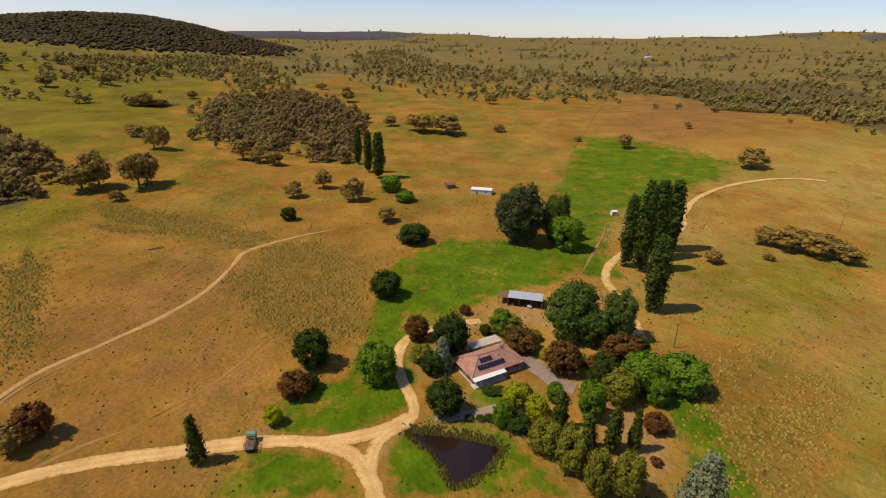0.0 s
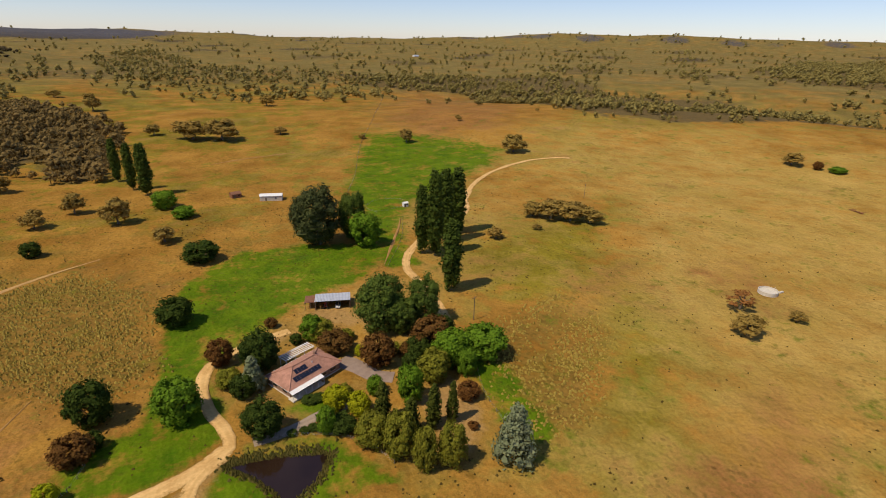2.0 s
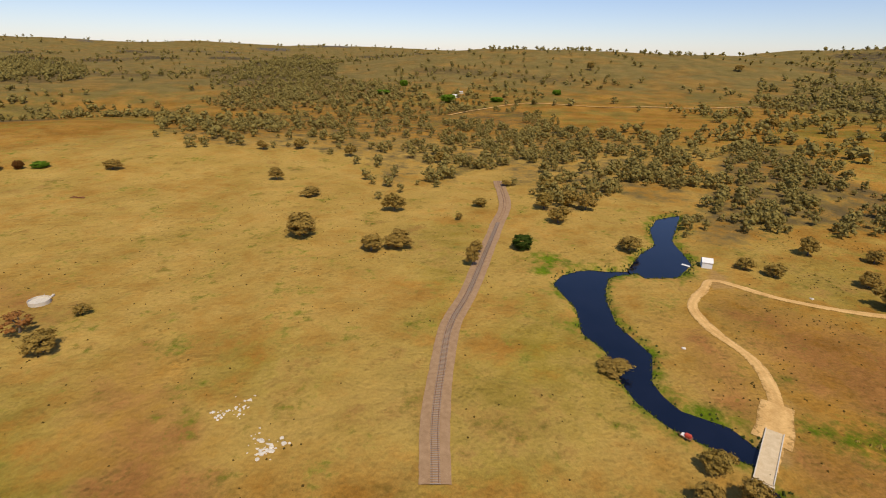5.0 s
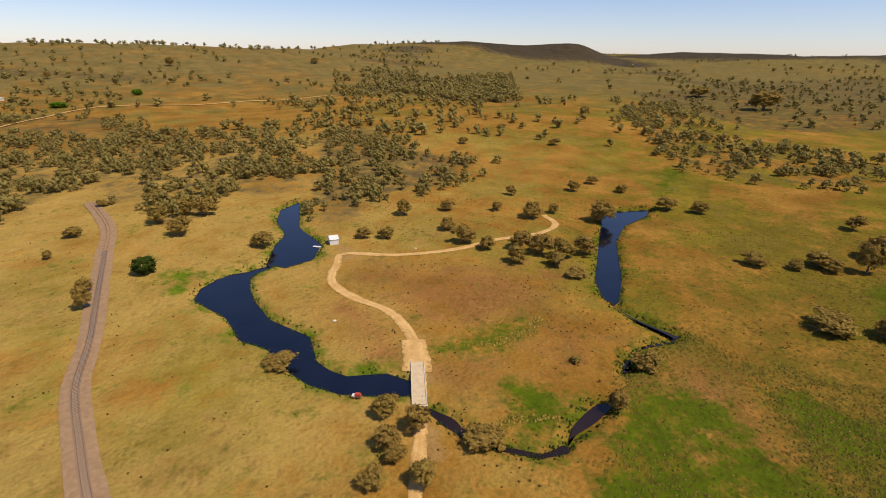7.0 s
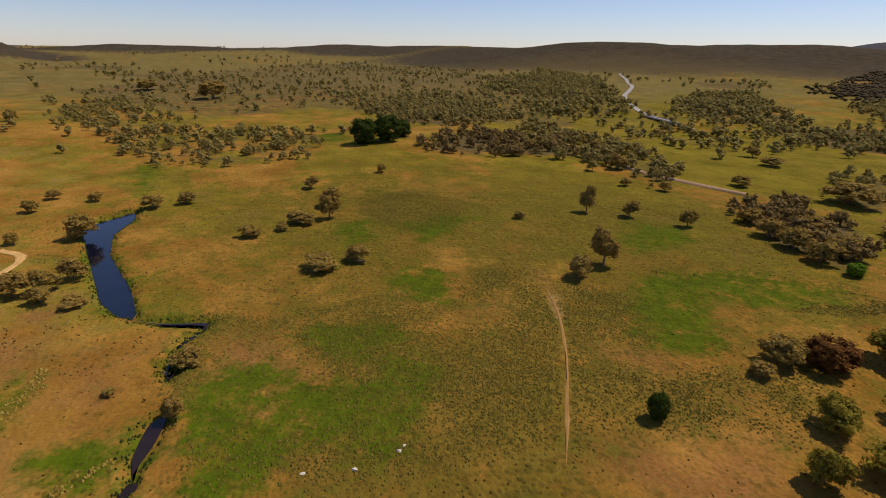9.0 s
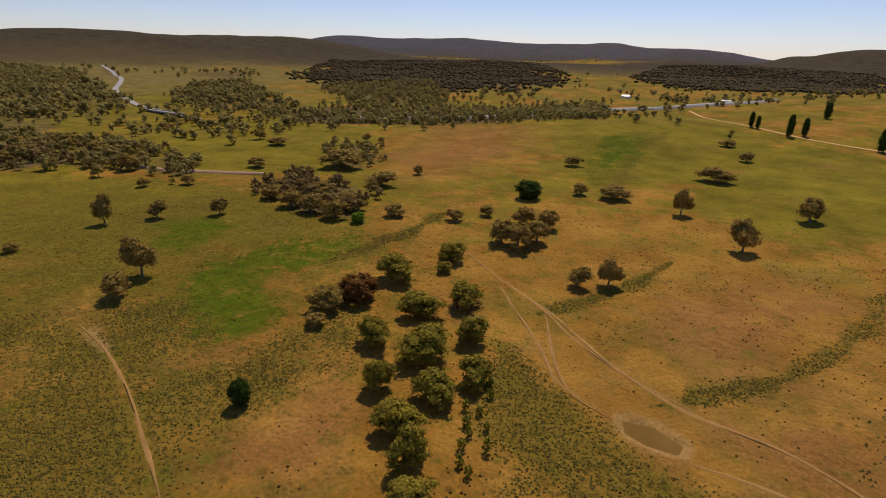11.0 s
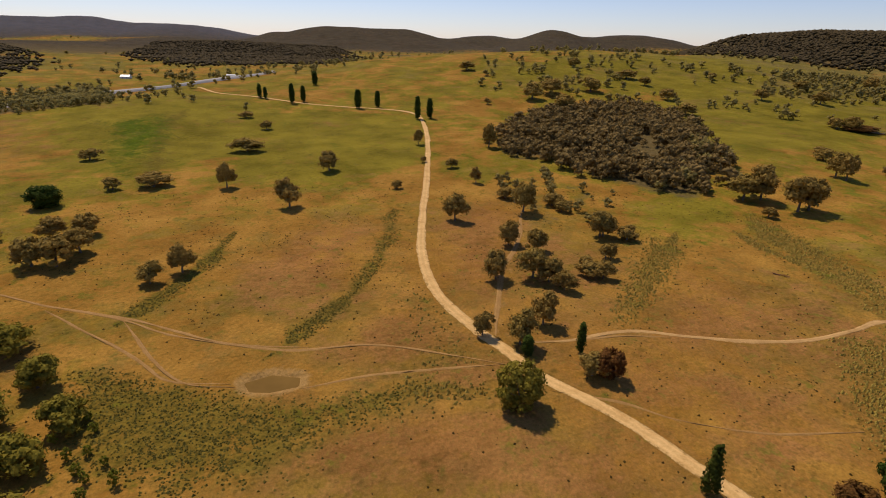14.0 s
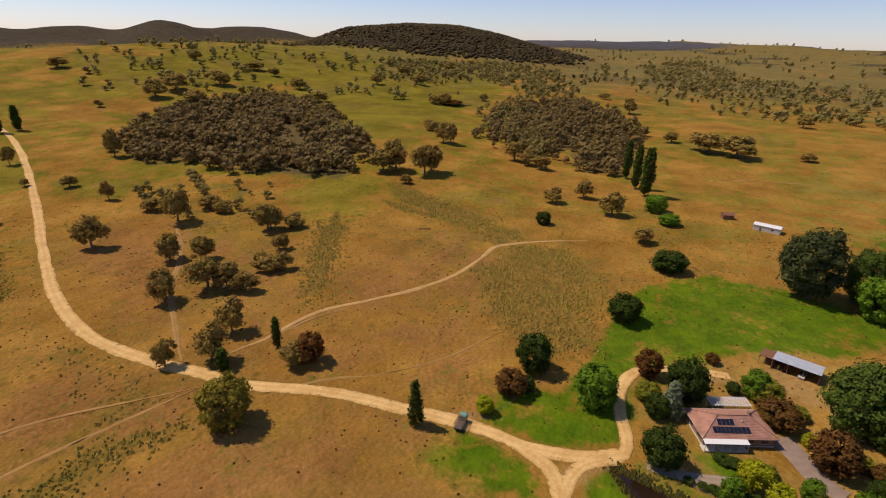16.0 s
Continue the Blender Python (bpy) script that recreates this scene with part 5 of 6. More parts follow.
plant("G", [(-472, 645, 17.8, 19.4), (-440, 712, 19.6, 22.6), (-506, 924, 23.7, 25.5), (-310, 670, 11.6, 11.2), (-514, 781, 18.5, 20.3), (-654, 583, 16.8, 34.6), (-795, 381, 18.8, 30.0), (-575, 306, 9.2, 9.4), (-737, 546, 17.6, 16.4)])
plant("R", [(-328, 605, 7.0, 31.1)])


def scatter(name, label, spots, heights, widths, material, clumps, leaves, detail, squash=0.85):
    """Many trees in one mesh: each a few rough clumps with leaf sprays."""
    rng = np.random.RandomState(len(spots) + 5)
    shapes = []
    for k in range(6):
        if clumps == 1:
            v, f = OCTA
            v = v * (1 + rng.uniform(-0.25, 0.25, (len(v), 1))) * np.array([0.62, 0.62, 0.54]) + np.array([0, 0, 0.46])
        else:
            b = np.arange(clumps) * 2.4 + rng.uniform(-0.4, 0.4, clumps)
            up = (np.arange(clumps) + 0.5) / clumps
            out = (0.30 if clumps > 4 else 0.2) * np.sqrt(np.clip(1.05 - up ** 2, 0, 1)) * rng.uniform(0.7, 1.1, clumps)
            c = np.stack([out * np.cos(b), out * np.sin(b), 0.22 + 0.56 * up + rng.uniform(-0.06, 0.06, clumps)], 1)
            v, f = foliage(rng, c, rng.uniform(0.2, 0.3, clumps) * (1.05 if clumps > 4 else 1.45), leaves, 0.085 if clumps > 4 else 0.14, 0.72)
            tv, tf = tube([(0, 0, -0.05), (0, 0, 0.5)], (0.03, 0.02), 3)
            f = np.concatenate([f, tf + len(v)])
            v = np.concatenate([v, tv])
        shapes.append((v, f))
    vs, fs, n = [], [], 0
    z = surface(spots[:, 0], spots[:, 1])
    pick, turn = rng.randint(0, 6, len(spots)), rng.uniform(0, 6.28, len(spots))
    for i, (x, y) in enumerate(spots):
        v, f = shapes[pick[i]]
        s, c = math.sin(turn[i]), math.cos(turn[i])
        q = np.stack([(v[:, 0] * c - v[:, 1] * s) * widths[i] + x, (v[:, 0] * s + v[:, 1] * c) * widths[i] + y, v[:, 2] * heights[i] + z[i]], 1)
        vs.append(q)
        fs.append(f + n)
        n += len(v)
    ob = mesh_object(name, np.concatenate(vs), np.concatenate(fs), material, True)
    return tagged(ob, label, "trees", kind="stuff")


CLEARINGS = [
    [(414, -164), (403, -186), (354, -169), (345, -145)],
    [(767, -122), (742, -231), (589, -191), (623, -152)],
    [(605, -239), (740, -379), (619, -392), (530, -328), (563, -264)],
    [(390, -75), (407, -105), (292, -91), (262, -67), (331, -66)],
    [(439, -128), (413, -155), (294, -105), (292, -91)],
]


def glades(q, rng, low, high):
    """Which trees stand: uneven groups with open grass between them."""
    x, y = q[:, 0], q[:, 1]
    wave = np.sin(x * 0.061 + 1.7 * np.sin(y * 0.037)) + np.sin(y * 0.073 + 1.3 * np.sin(x * 0.045 + 2)) + 0.8 * np.sin((x + y) * 0.12 + np.sin(x * 0.09 - y * 0.06))
    keep = wave > rng.uniform(low, high, len(q))
    for o in CLEARINGS:
        keep &= inside(x, y, o) < rng.uniform(-6, 8, len(q))
    for name, o, level in WATERS:
        keep &= inside(x, y, o) < -3
    return keep


def build_woods():
    rng = np.random.RandomState(3)
    for o, per, h in WOODS:
        p = np.array(o, float)
        lo, hi = p.min(0), p.max(0)
        area = 0.5 * abs(np.dot(p[:, 0], np.roll(p[:, 1], 1)) - np.dot(p[:, 1], np.roll(p[:, 0], 1)))
        far = np.hypot(*p.mean(0))
        want = int(min((1300 if per >= 85 else 820 if p[:, 0].mean() > 250 else 620) if far < 700 else 900, area / 10000 * per * (2.4 if far < 700 else 2.2)))
        got = np.zeros((0, 2))
        while len(got) < want:
            q = rng.uniform(lo, hi, (want * 2, 2))
            got = np.concatenate([got, q[inside(q[:, 0], q[:, 1], o) > rng.uniform(-18, 9, len(q))]])
        got = got[:want]
        got = got[glades(got, rng, -2.0, 0.5) if p[:, 0].mean() > 150 else glades(got, rng, -2.3, 0.2)]
        want = len(got)
        hh = h * rng.uniform(0.5, 1.35, want)
        scatter("woodland", "stand of olive-grey gum trees on the slope", got, hh, hh * rng.uniform(0.8, 1.2, want), SCRUB_LEAF if per >= 85 and far < 700 else WOODS_LEAF, 5 if far < 700 else 3, 11 if far < 700 else 6, 1)


build_woods()


def build_far_trees():
    rng = np.random.RandomState(11)
    spots, sizes = [], []
    for az, far, across, deep in FOREST:
        each = 60 if far < 2000 else 480
        n = int(min(8000, 4 * across * deep / each))
        u, v = rng.uniform(-1.15, 1.15, (2, n))
        a = radians(az)
        p = np.stack([far * math.sin(a) + u * across * math.cos(a) + v * deep * math.sin(a), far * math.cos(a) - u * across * math.sin(a) + v * deep * math.cos(a)], 1)
        p = p[(wooded(p[:, 0], p[:, 1]) > rng.uniform(0.05, 0.6, n)) & (np.hypot(p[:, 0], p[:, 1]) < 4780)]
        spots.append(p)
        sizes.append(np.full(len(p), 1.0 if far < 2000 else 1.5))
    p, s = np.concatenate(spots), np.concatenate(sizes)
    h = rng.uniform(6, 10, len(p)) * (0.7 + 0.3 * s)
    w = s * rng.uniform(7.0, 13.0, len(p))
    knoll = s < 1.2
    scatter("forest", "dark brown-green gum forest covering the knoll", p[knoll], 0.75 * h[knoll], w[knoll], KNOLL_LEAF, 1, 0, 1)
    a, r = rng.uniform(0, 2 * np.pi, 19000), 520 * np.exp(rng.uniform(0, 2.15, 19000))
    x, y = r * np.sin(a), r * np.cos(a)
    ok = (thicket(x, y) > rng.uniform(-0.5, 1.6, len(x))) & (wooded(x, y) < 0.3)
    az = np.degrees(np.arctan2(x, y))
    ok |= (r > 850) & (np.abs(az - 75) < 65) & (thicket(x, y) > rng.uniform(-1.0, 1.2, len(x)))
    ok &= ~((np.abs(az - 30) < 40) & (r < 760)) & ~((np.abs(az + 40) < 45) & (r < 700))
    p = np.stack([x[ok], y[ok]], 1)
    h = rng.uniform(5, 11, len(p)) * (1 + np.hypot(p[:, 0], p[:, 1]) / 5000)
    scatter("scattered_trees", "scattered gum trees dotting the far pastures", p, h, h * rng.uniform(0.9, 1.4, len(p)), WOODS_LEAF, 3, 5, 1)


build_far_trees()


# ================= small helpers for built things =================
def part(name, bm, material, parent=None, label=""):
    me = bpy.data.meshes.new(name)
    bmesh.ops.recalc_face_normals(bm, faces=bm.faces[:])
    bm.to_mesh(me)
    bm.free()
    me.materials.append(material)
    ob = new(name, me)
    if parent:
        ob.parent = parent
    return tagged(ob, label) if label else ob


def box(sx, sy, sz, x=0.0, y=0.0, z=0.0, bm=None, turn=None, bevel=0.0):
    """A box of that size whose base centre is at x, y, z."""
    bm = bm or bmesh.new()
    m = Matrix.Translation((x, y, z + sz / 2))
    if turn is not None:
        m = m @ turn
    made = bmesh.ops.create_cube(bm, size=1.0, matrix=m @ Matrix.Diagonal((sx, sy, sz, 1)))
    if bevel:
        edges = {e for v in made["verts"] for e in v.link_edges}
        bmesh.ops.bevel(bm, geom=list(edges), offset=bevel, segments=2, affect="EDGES")
    return bm


def drum(r, h, x=0.0, y=0.0, z=0.0, bm=None, sides=12, r2=None, axis=None):
    bm = bm or bmesh.new()
    m = Matrix.Translation((x, y, z))
    m = m @ (axis or Matrix.Identity(4)) @ Matrix.Translation((0, 0, h / 2))
    bmesh.ops.create_cone(bm, cap_ends=True, segments=sides, radius1=r, radius2=r if r2 is None else r2, depth=h, matrix=m)
    return bm


def sheet(points, thick, bm=None):
    """A flat slab through the points, with thickness upwards."""
    bm = bm or bmesh.new()
    low = [bm.verts.new(p) for p in points]
    high = [bm.verts.new((p[0], p[1], p[2] + thick)) for p in points]
    n = len(points)
    bm.faces.new(low[::-1])
    bm.faces.new(high)
    for k in range(n):
        bm.faces.new((low[k], low[(k + 1) % n], high[(k + 1) % n], high[k]))
    return bm


def ribbed(x0, x1, y0, y1, z0, z1, step=0.38, high=0.05):
    """A corrugated roof sheet that falls from y0 (z0) to y1 (z1)."""
    bm = bmesh.new()
    n = max(2, int((x1 - x0) / step))
    rows = []
    for y, z in ((y0, z0), (y1, z1)):
        rows.append([bm.verts.new((x0 + (x1 - x0) * k / (2 * n), y, z + (high if k % 2 else 0))) for k in range(2 * n + 1)])
    under = []
    for y, z in ((y0, z0), (y1, z1)):
        under.append([bm.verts.new((x0, y, z - 0.08)), bm.verts.new((x1, y, z - 0.08))])
    for k in range(2 * n):
        bm.faces.new((rows[0][k], rows[0][k + 1], rows[1][k + 1], rows[1][k]))
    bm.faces.new((under[0][0], under[1][0], under[1][1], under[0][1]))
    return bm


def thing(name, x, y, turn, label, category, group="", lift=0.0):
    ob = tagged(new(name), label, category, group)
    ob.matrix_basis = pose(x, y, at(x, y) + lift, 0, 0, turn)
    return ob


# ================= homestead =================
def farmhouse():
    h = thing("farmhouse", 14.7, 127.6, 28.8, "low brick farmhouse with a terracotta hipped roof among garden trees", "house")
    L, D, eave, top = 9.25, 5.5, 2.7, 5.3
    part("plinth", box(2 * L - 1.0, 2 * D - 1.0, 0.5, 0, 0, -0.2), CONCRETE, h)
    part("wall", box(2 * L - 1.3, 2 * D - 1.3, 2.5, 0, 0, 0.28), BRICK, h, "brown brick wall")
    r = L - D
    faces = {"front": [(-L, -D, eave), (L, -D, eave), (r, 0, top), (-r, 0, top)], "back": [(L, D, eave), (-L, D, eave), (-r, 0, top), (r, 0, top)],
             "east": [(L, -D, eave), (L, D, eave), (r, 0, top)], "west": [(-L, D, eave), (-L, -D, eave), (-r, 0, top)]}
    roof = part("roof", sheet([(-L, -D, eave - 0.12), (L, -D, eave - 0.12), (L, D, eave - 0.12), (-L, D, eave - 0.12)], 0.1), WHITE, h, "roof of weathered terracotta tiles")
    for side, p in faces.items():
        a, b = Vector(p[0]), Vector(p[1])
        c, d = (Vector(p[3]), Vector(p[2])) if len(p) == 4 else (Vector(p[2]), Vector(p[2]))
        bm, n = bmesh.new(), 16
        up = (b - a).cross(c - a).normalized()
        for k in range(n):
            q = [a.lerp(c, k / n), b.lerp(d, k / n), b.lerp(d, (k + 1) / n), a.lerp(c, (k + 1) / n)]
            lo, hi = up * 0.06, up * 0.015
            v = [bm.verts.new(q[0] + lo), bm.verts.new(q[1] + lo), bm.verts.new(q[2] + hi), bm.verts.new(q[3] + hi), bm.verts.new(q[0]), bm.verts.new(q[1])]
            bm.faces.new(v[:4])
            bm.faces.new((v[4], v[5], v[1], v[0]))
        part("tile_slope", bm, TILE, roof)
    for p, q in (((-L, -D), (-r, 0)), ((L, -D), (r, 0)), ((-L, D), (-r, 0)), ((L, D), (r, 0)), ((-r, 0), (r, 0))):
        za, zb = (eave, top) if abs(p[1]) > 0 else (top, top)
        a, b = Vector((*p, za + 0.1)), Vector((*q, zb + 0.1))
        m = (b - a).to_track_quat("Z", "Y").to_matrix().to_4x4()
        part("ridge_cap", drum(0.14, (b - a).length, *a, sides=6, axis=m), TILE, roof)
    part("chimney", box(0.7, 0.9, 1.5, 4.6, 0.9, 4.3, bevel=0.03), BRICK, h, "short brick chimney")
    part("vent", drum(0.14, 0.7, 1.6, -1.6, 4.4), ZINC, h)
    slope = math.atan2(top - eave, D)
    tilt = Matrix.Rotation(slope, 4, "X")
    for row, count, x0, y in ((0, 9, -5.6, -3.55), (1, 4, -3.9, -1.75)):
        for k in range(count):
            z = eave + (y + D) * math.tan(slope) + 0.12
            part("solar_panel", box(0.94, 1.6, 0.05, x0 + k * 1.0, y, z, turn=tilt, bevel=0.01), PANEL, h, "dark solar panel")
    ver = part("verandah_roof", ribbed(-L, 1.4, -D - 1.5, -D + 0.5, 2.42, 2.80), WHITE, h, "white sheet verandah roof")
    for k in range(6):
        part("post", box(0.12, 0.12, 2.4, -L + 0.25 + k * 2.05, -D - 1.35, 0), WHITE, ver)
    part("verandah_floor", box(10.6, 2.3, 0.25, -L + 5.3, -D - 0.4, 0), CONCRETE, h)
    for k, (x, w) in enumerate(((-7.4, 1.8), (-4.6, 1.2), (-2.0, 2.2), (2.6, 1.8), (6.2, 1.8))):
        win = part("window", box(w, 0.10, 1.25, x, -D + 0.62, 1.0), GLASS, h, "dark window in a white frame")
        part("frame", box(w + 0.16, 0.06, 0.1, x, -D + 0.60, 2.25), WHITE, win)
        part("sill", box(w + 0.2, 0.14, 0.08, x, -D + 0.58, 0.92), WHITE, win)
    part("door", box(0.95, 0.10, 2.05, 0.4, -D + 0.62, 0.3), OLDWOOD, h, "brown timber front door")
    for y in (-2.6, 1.8):
        part("window", box(0.10, 1.7, 1.25, -L + 0.62, y, 1.0), GLASS, h, "dark window in a white frame")
        part("window", box(0.10, 1.7, 1.25, L - 0.62, y, 1.0), GLASS, h, "dark window in a white frame")
    part("gutter", box(2 * L + 0.1, 0.12, 0.12, 0, D + 0.05, eave - 0.1), WHITE, h)
    pergola = thing("pergola", 14.0, 137.0, 28.8, "white slatted pergola behind the farmhouse", "pergola")
    for x in (-4.8, -1.6, 1.6, 4.8):
        for y in (-1.5, 1.5):
            part("post", box(0.11, 0.11, 2.6, x, y, 0), WHITE, pergola)
    for y in (-1.5, 1.5):
        part("beam", box(10.4, 0.1, 0.18, 0, y, 2.6), WHITE, pergola)
    for k in range(14):
        part("slat", box(0.30, 3.8, 0.06, -5.0 + k * 0.77, 0, 2.78), WHITE, pergola)


farmhouse()


def machinery_shed():
    s = thing("machinery_shed", 31.2, 167.2, -13, "open-fronted machinery shed with a zinc roof", "shed")
    W, D = 6.2, 3.4
    part("roof", ribbed(-W, W, -D - 0.4, D + 0.2, 3.45, 2.75, 0.5, 0.07), ZINC, s, "pale zinc sheet roof")
    part("back_wall", box(2 * W - 0.2, 0.1, 2.7, 0, D - 0.1, 0), RUST, s, "rusty sheet wall")
    for x in (-W + 0.1, W - 0.1):
        part("side_wall", box(0.1, 2 * D - 0.3, 2.75, x, 0, 0), RUST, s, "rusty sheet wall")
    for k in range(4):
        part("post", drum(0.11, 3.35, -W + 0.25 + k * 3.97, -D, 0, sides=8), OLDWOOD, s)
    part("beam", box(2 * W, 0.14, 0.2, 0, -D, 3.2), OLDWOOD, s)
    part("lean_to_roof", ribbed(-W - 3.6, -W - 0.05, -D + 0.8, D + 0.2, 2.7, 2.3), RUST, s, "brown rusty lean-to roof")
    part("lean_to_wall", box(3.4, 0.1, 2.2, -W - 1.8, D - 0.1, 0), OLDWOOD, s)
    for x in (-W - 3.4, -W - 1.6):
        part("post", drum(0.09, 2.55, x, -D + 1.0, 0, sides=8), OLDWOOD, s)
    c = thing("car", 32.6, 165.2, 75, "small white car parked in the shed", "car")
    body = part("body", box(4.0, 1.7, 0.62, 0, 0, 0.32, bevel=0.12), WHITE, c)
    part("cabin", box(2.1, 1.5, 0.6, -0.25, 0, 0.92, bevel=0.2), GLASS, c, "dark glazed cabin")
    part("bonnet", box(1.1, 1.5, 0.08, 1.3, 0, 0.93, bevel=0.03), WHITE, body)
    for x in (-1.25, 1.25):
        for y in (-0.8, 0.8):
            part("wheel", drum(0.31, 0.2, x, y + 0.1, 0.31, sides=12, axis=Matrix.Rotation(radians(90), 4, "X")), DARK, c)
    t = thing("tractor", 28.3, 165.9, 85, "old red tractor parked in the shed", "tractor")
    part("body", box(2.2, 0.7, 0.8, 0.2, 0, 0.6, bevel=0.08), REDPAINT, t)
    part("seat", box(0.5, 0.5, 0.5, -0.9, 0, 1.0, bevel=0.05), DARK, t)
    for x, r in ((-0.8, 0.65), (1.1, 0.38)):
        for y in (-0.65, 0.65):
            part("wheel", drum(r, 0.3, x, y + 0.15, r, sides=14, axis=Matrix.Rotation(radians(90), 4, "X")), DARK, t)


machinery_shed()


def gable_hut(name, x, y, turn, w, d, wall, rise, wall_mat, roof_mat, label, category="shed"):
    s = thing(name, x, y, turn, label, category)
    part("wall", box(w, d, wall, 0, 0, -0.1), wall_mat, s)
    hw, hd = w / 2 + 0.25, d / 2 + 0.25
    bm = bmesh.new()
    for sx in (-w / 2, w / 2):
        tri = [bm.verts.new((sx, -d / 2, wall - 0.1)), bm.verts.new((sx, d / 2, wall - 0.1)), bm.verts.new((sx, 0, wall - 0.1 + rise))]
        bm.faces.new(tri)
    part("gable", bm, wall_mat, s)
    part("roof", ribbed(-hw, hw, 0, -hd, wall + rise + 0.02, wall - 0.08), roof_mat, s)
    part("roof", ribbed(-hw, hw, 0, hd, wall + rise + 0.02, wall - 0.08), roof_mat, s)
    part("door", box(0.9, 0.08, min(2.0, wall - 0.2), -w * 0.22, -d / 2 - 0.03, 0), OLDWOOD, s)
    part("window", box(1.0, 0.08, 0.7, w * 0.22, -d / 2 - 0.03, wall * 0.45), GLASS, s)
    return s


gable_hut("white_shed", 25.4, 311, -12, 12.5, 6.0, 3.0, 0.55, CONCRETE, WHITE, "long low shed with a bright white roof")
gable_hut("iron_hut", 6.0, 322, 20, 5.6, 4.2, 2.5, 1.1, RUST, RUST, "small rusty red iron hut on bare ground")
gable_hut("yard_hut", 95.4, 272, 8, 2.8, 2.4, 2.3, 0.5, WHITE, WHITE, "tiny white hut beside the stockyards")
gable_hut("creek_cabin", 193, -154, 62, 4.2, 5.4, 2.8, 1.3, WHITE, WHITE, "white gabled cabin beside the creek pool")


def jetty():
    j = thing("jetty", 196.5, -147.2, 30, "small pale timber jetty at the pool's edge", "jetty", lift=0.35)
    for k in range(12):
        part("plank", box(0.36, 1.7, 0.06, -2.3 + k * 0.42, 0, 0.3), WHITE, j)
    for x in (-2.2, 2.2):
        for y in (-0.7, 0.7):
            part("pile", drum(0.09, 1.8, x, y, -1.45, sides=8), OLDWOOD, j)


jetty()


def truck():
    t = thing("truck", -43.8, 95.2, 97, "farm truck with a teal cab and brown stock crate", "truck", lift=0.16)
    part("chassis", box(5.0, 1.7, 0.25, 0, 0, 0.55), DARK, t)
    cab = part("cab", box(1.6, 2.0, 1.55, 1.75, 0, 0.75, bevel=0.18), GREENROOF, t, "teal green cab")
    part("windscreen", box(0.06, 1.7, 0.6, 2.55, 0, 1.5), GLASS, cab)
    part("tray", box(3.3, 2.1, 0.16, -0.85, 0, 0.85), OLDWOOD, t, "brown timber tray")
    crate = part("crate", box(3.3, 0.08, 0.12, -0.85, 1.0, 2.1), RUST, t, "brown slatted stock crate")
    part("rail", box(3.3, 0.08, 0.12, -0.85, -1.0, 2.1), RUST, crate)
    for k in range(5):
        for y in (-1.0, 1.0):
            part("stake", box(0.08, 0.08, 1.2, -2.4 + k * 0.78, y, 0.98), RUST, crate)
        part("slat", box(0.18, 2.1, 0.06, -2.4 + k * 0.78, 0, 2.2), RUST, crate)
    for x in (-1.7, 1.6):
        for y in (-0.85, 0.85):
            part("wheel", drum(0.42, 0.26, x, y + 0.13, 0.42, sides=14, axis=Matrix.Rotation(radians(90), 4, "X")), DARK, t)


truck()


def stock_tank():
    t = thing("stock_tank", 191.5, 116.5, 0, "round pale concrete water tank on the open pasture", "tank")
    bm = bmesh.new()
    n, R, h = 40, 3.6, 1.5
    rings = [(R, -0.2), (R, h), (R - 0.22, h), (R - 0.22, 0.9), (0.01, 0.9)]
    vs = [[bm.verts.new((r * math.cos(2 * math.pi * k / n), r * math.sin(2 * math.pi * k / n), z)) for k in range(n)] for r, z in rings]
    for a, b in zip(vs, vs[1:]):
        for k in range(n):
            bm.faces.new((a[k], a[(k + 1) % n], b[(k + 1) % n], b[k]))
    part("tank_wall", bm, CONCRETE, t)
    part("pipe", drum(0.08, 2.0, R + 0.1, 0, 0, sides=8), ZINC, t)
    part("trough", box(2.4, 0.8, 0.55, R + 1.9, -1.6, 0, bevel=0.05), CONCRETE, t, "pale concrete drinking trough")


stock_tank()


DECK = plain("sandy_concrete", (0.52, 0.39, 0.22), (0.68, 0.54, 0.34), 0.6)


def creek_bridge():
    a, b = Vector((76.5, -88.8, 0)), Vector((91.0, -103.8, 0))
    mid, d = (a + b) / 2, b - a
    g = tagged(new("bridge"), "single-lane concrete bridge over the creek", "bridge")
    z = max(at(*a.xy), at(*b.xy)) + 0.3
    g.matrix_basis = pose(mid.x, mid.y, z, 0, 0, math.degrees(math.atan2(d.y, d.x)))
    L = d.length
    part("deck", box(L, 4.1, 0.35, 0, 0, -0.2, bevel=0.03), DECK, g, "pale sandy concrete deck")
    for y in (-2.0, 2.0):
        part("kerb", box(L, 0.25, 0.22, 0, y, 0.15, bevel=0.03), CONCRETE, g)
    for x in (-L / 3, 0, L / 3):
        part("pier", box(0.5, 3.6, 2.2, x, 0, -2.4), CONCRETE, g)
    for x in (-L / 2, L / 2):
        part("abutment", box(0.7, 4.6, 1.6, x, 0, -1.75), CONCRETE, g)


creek_bridge()


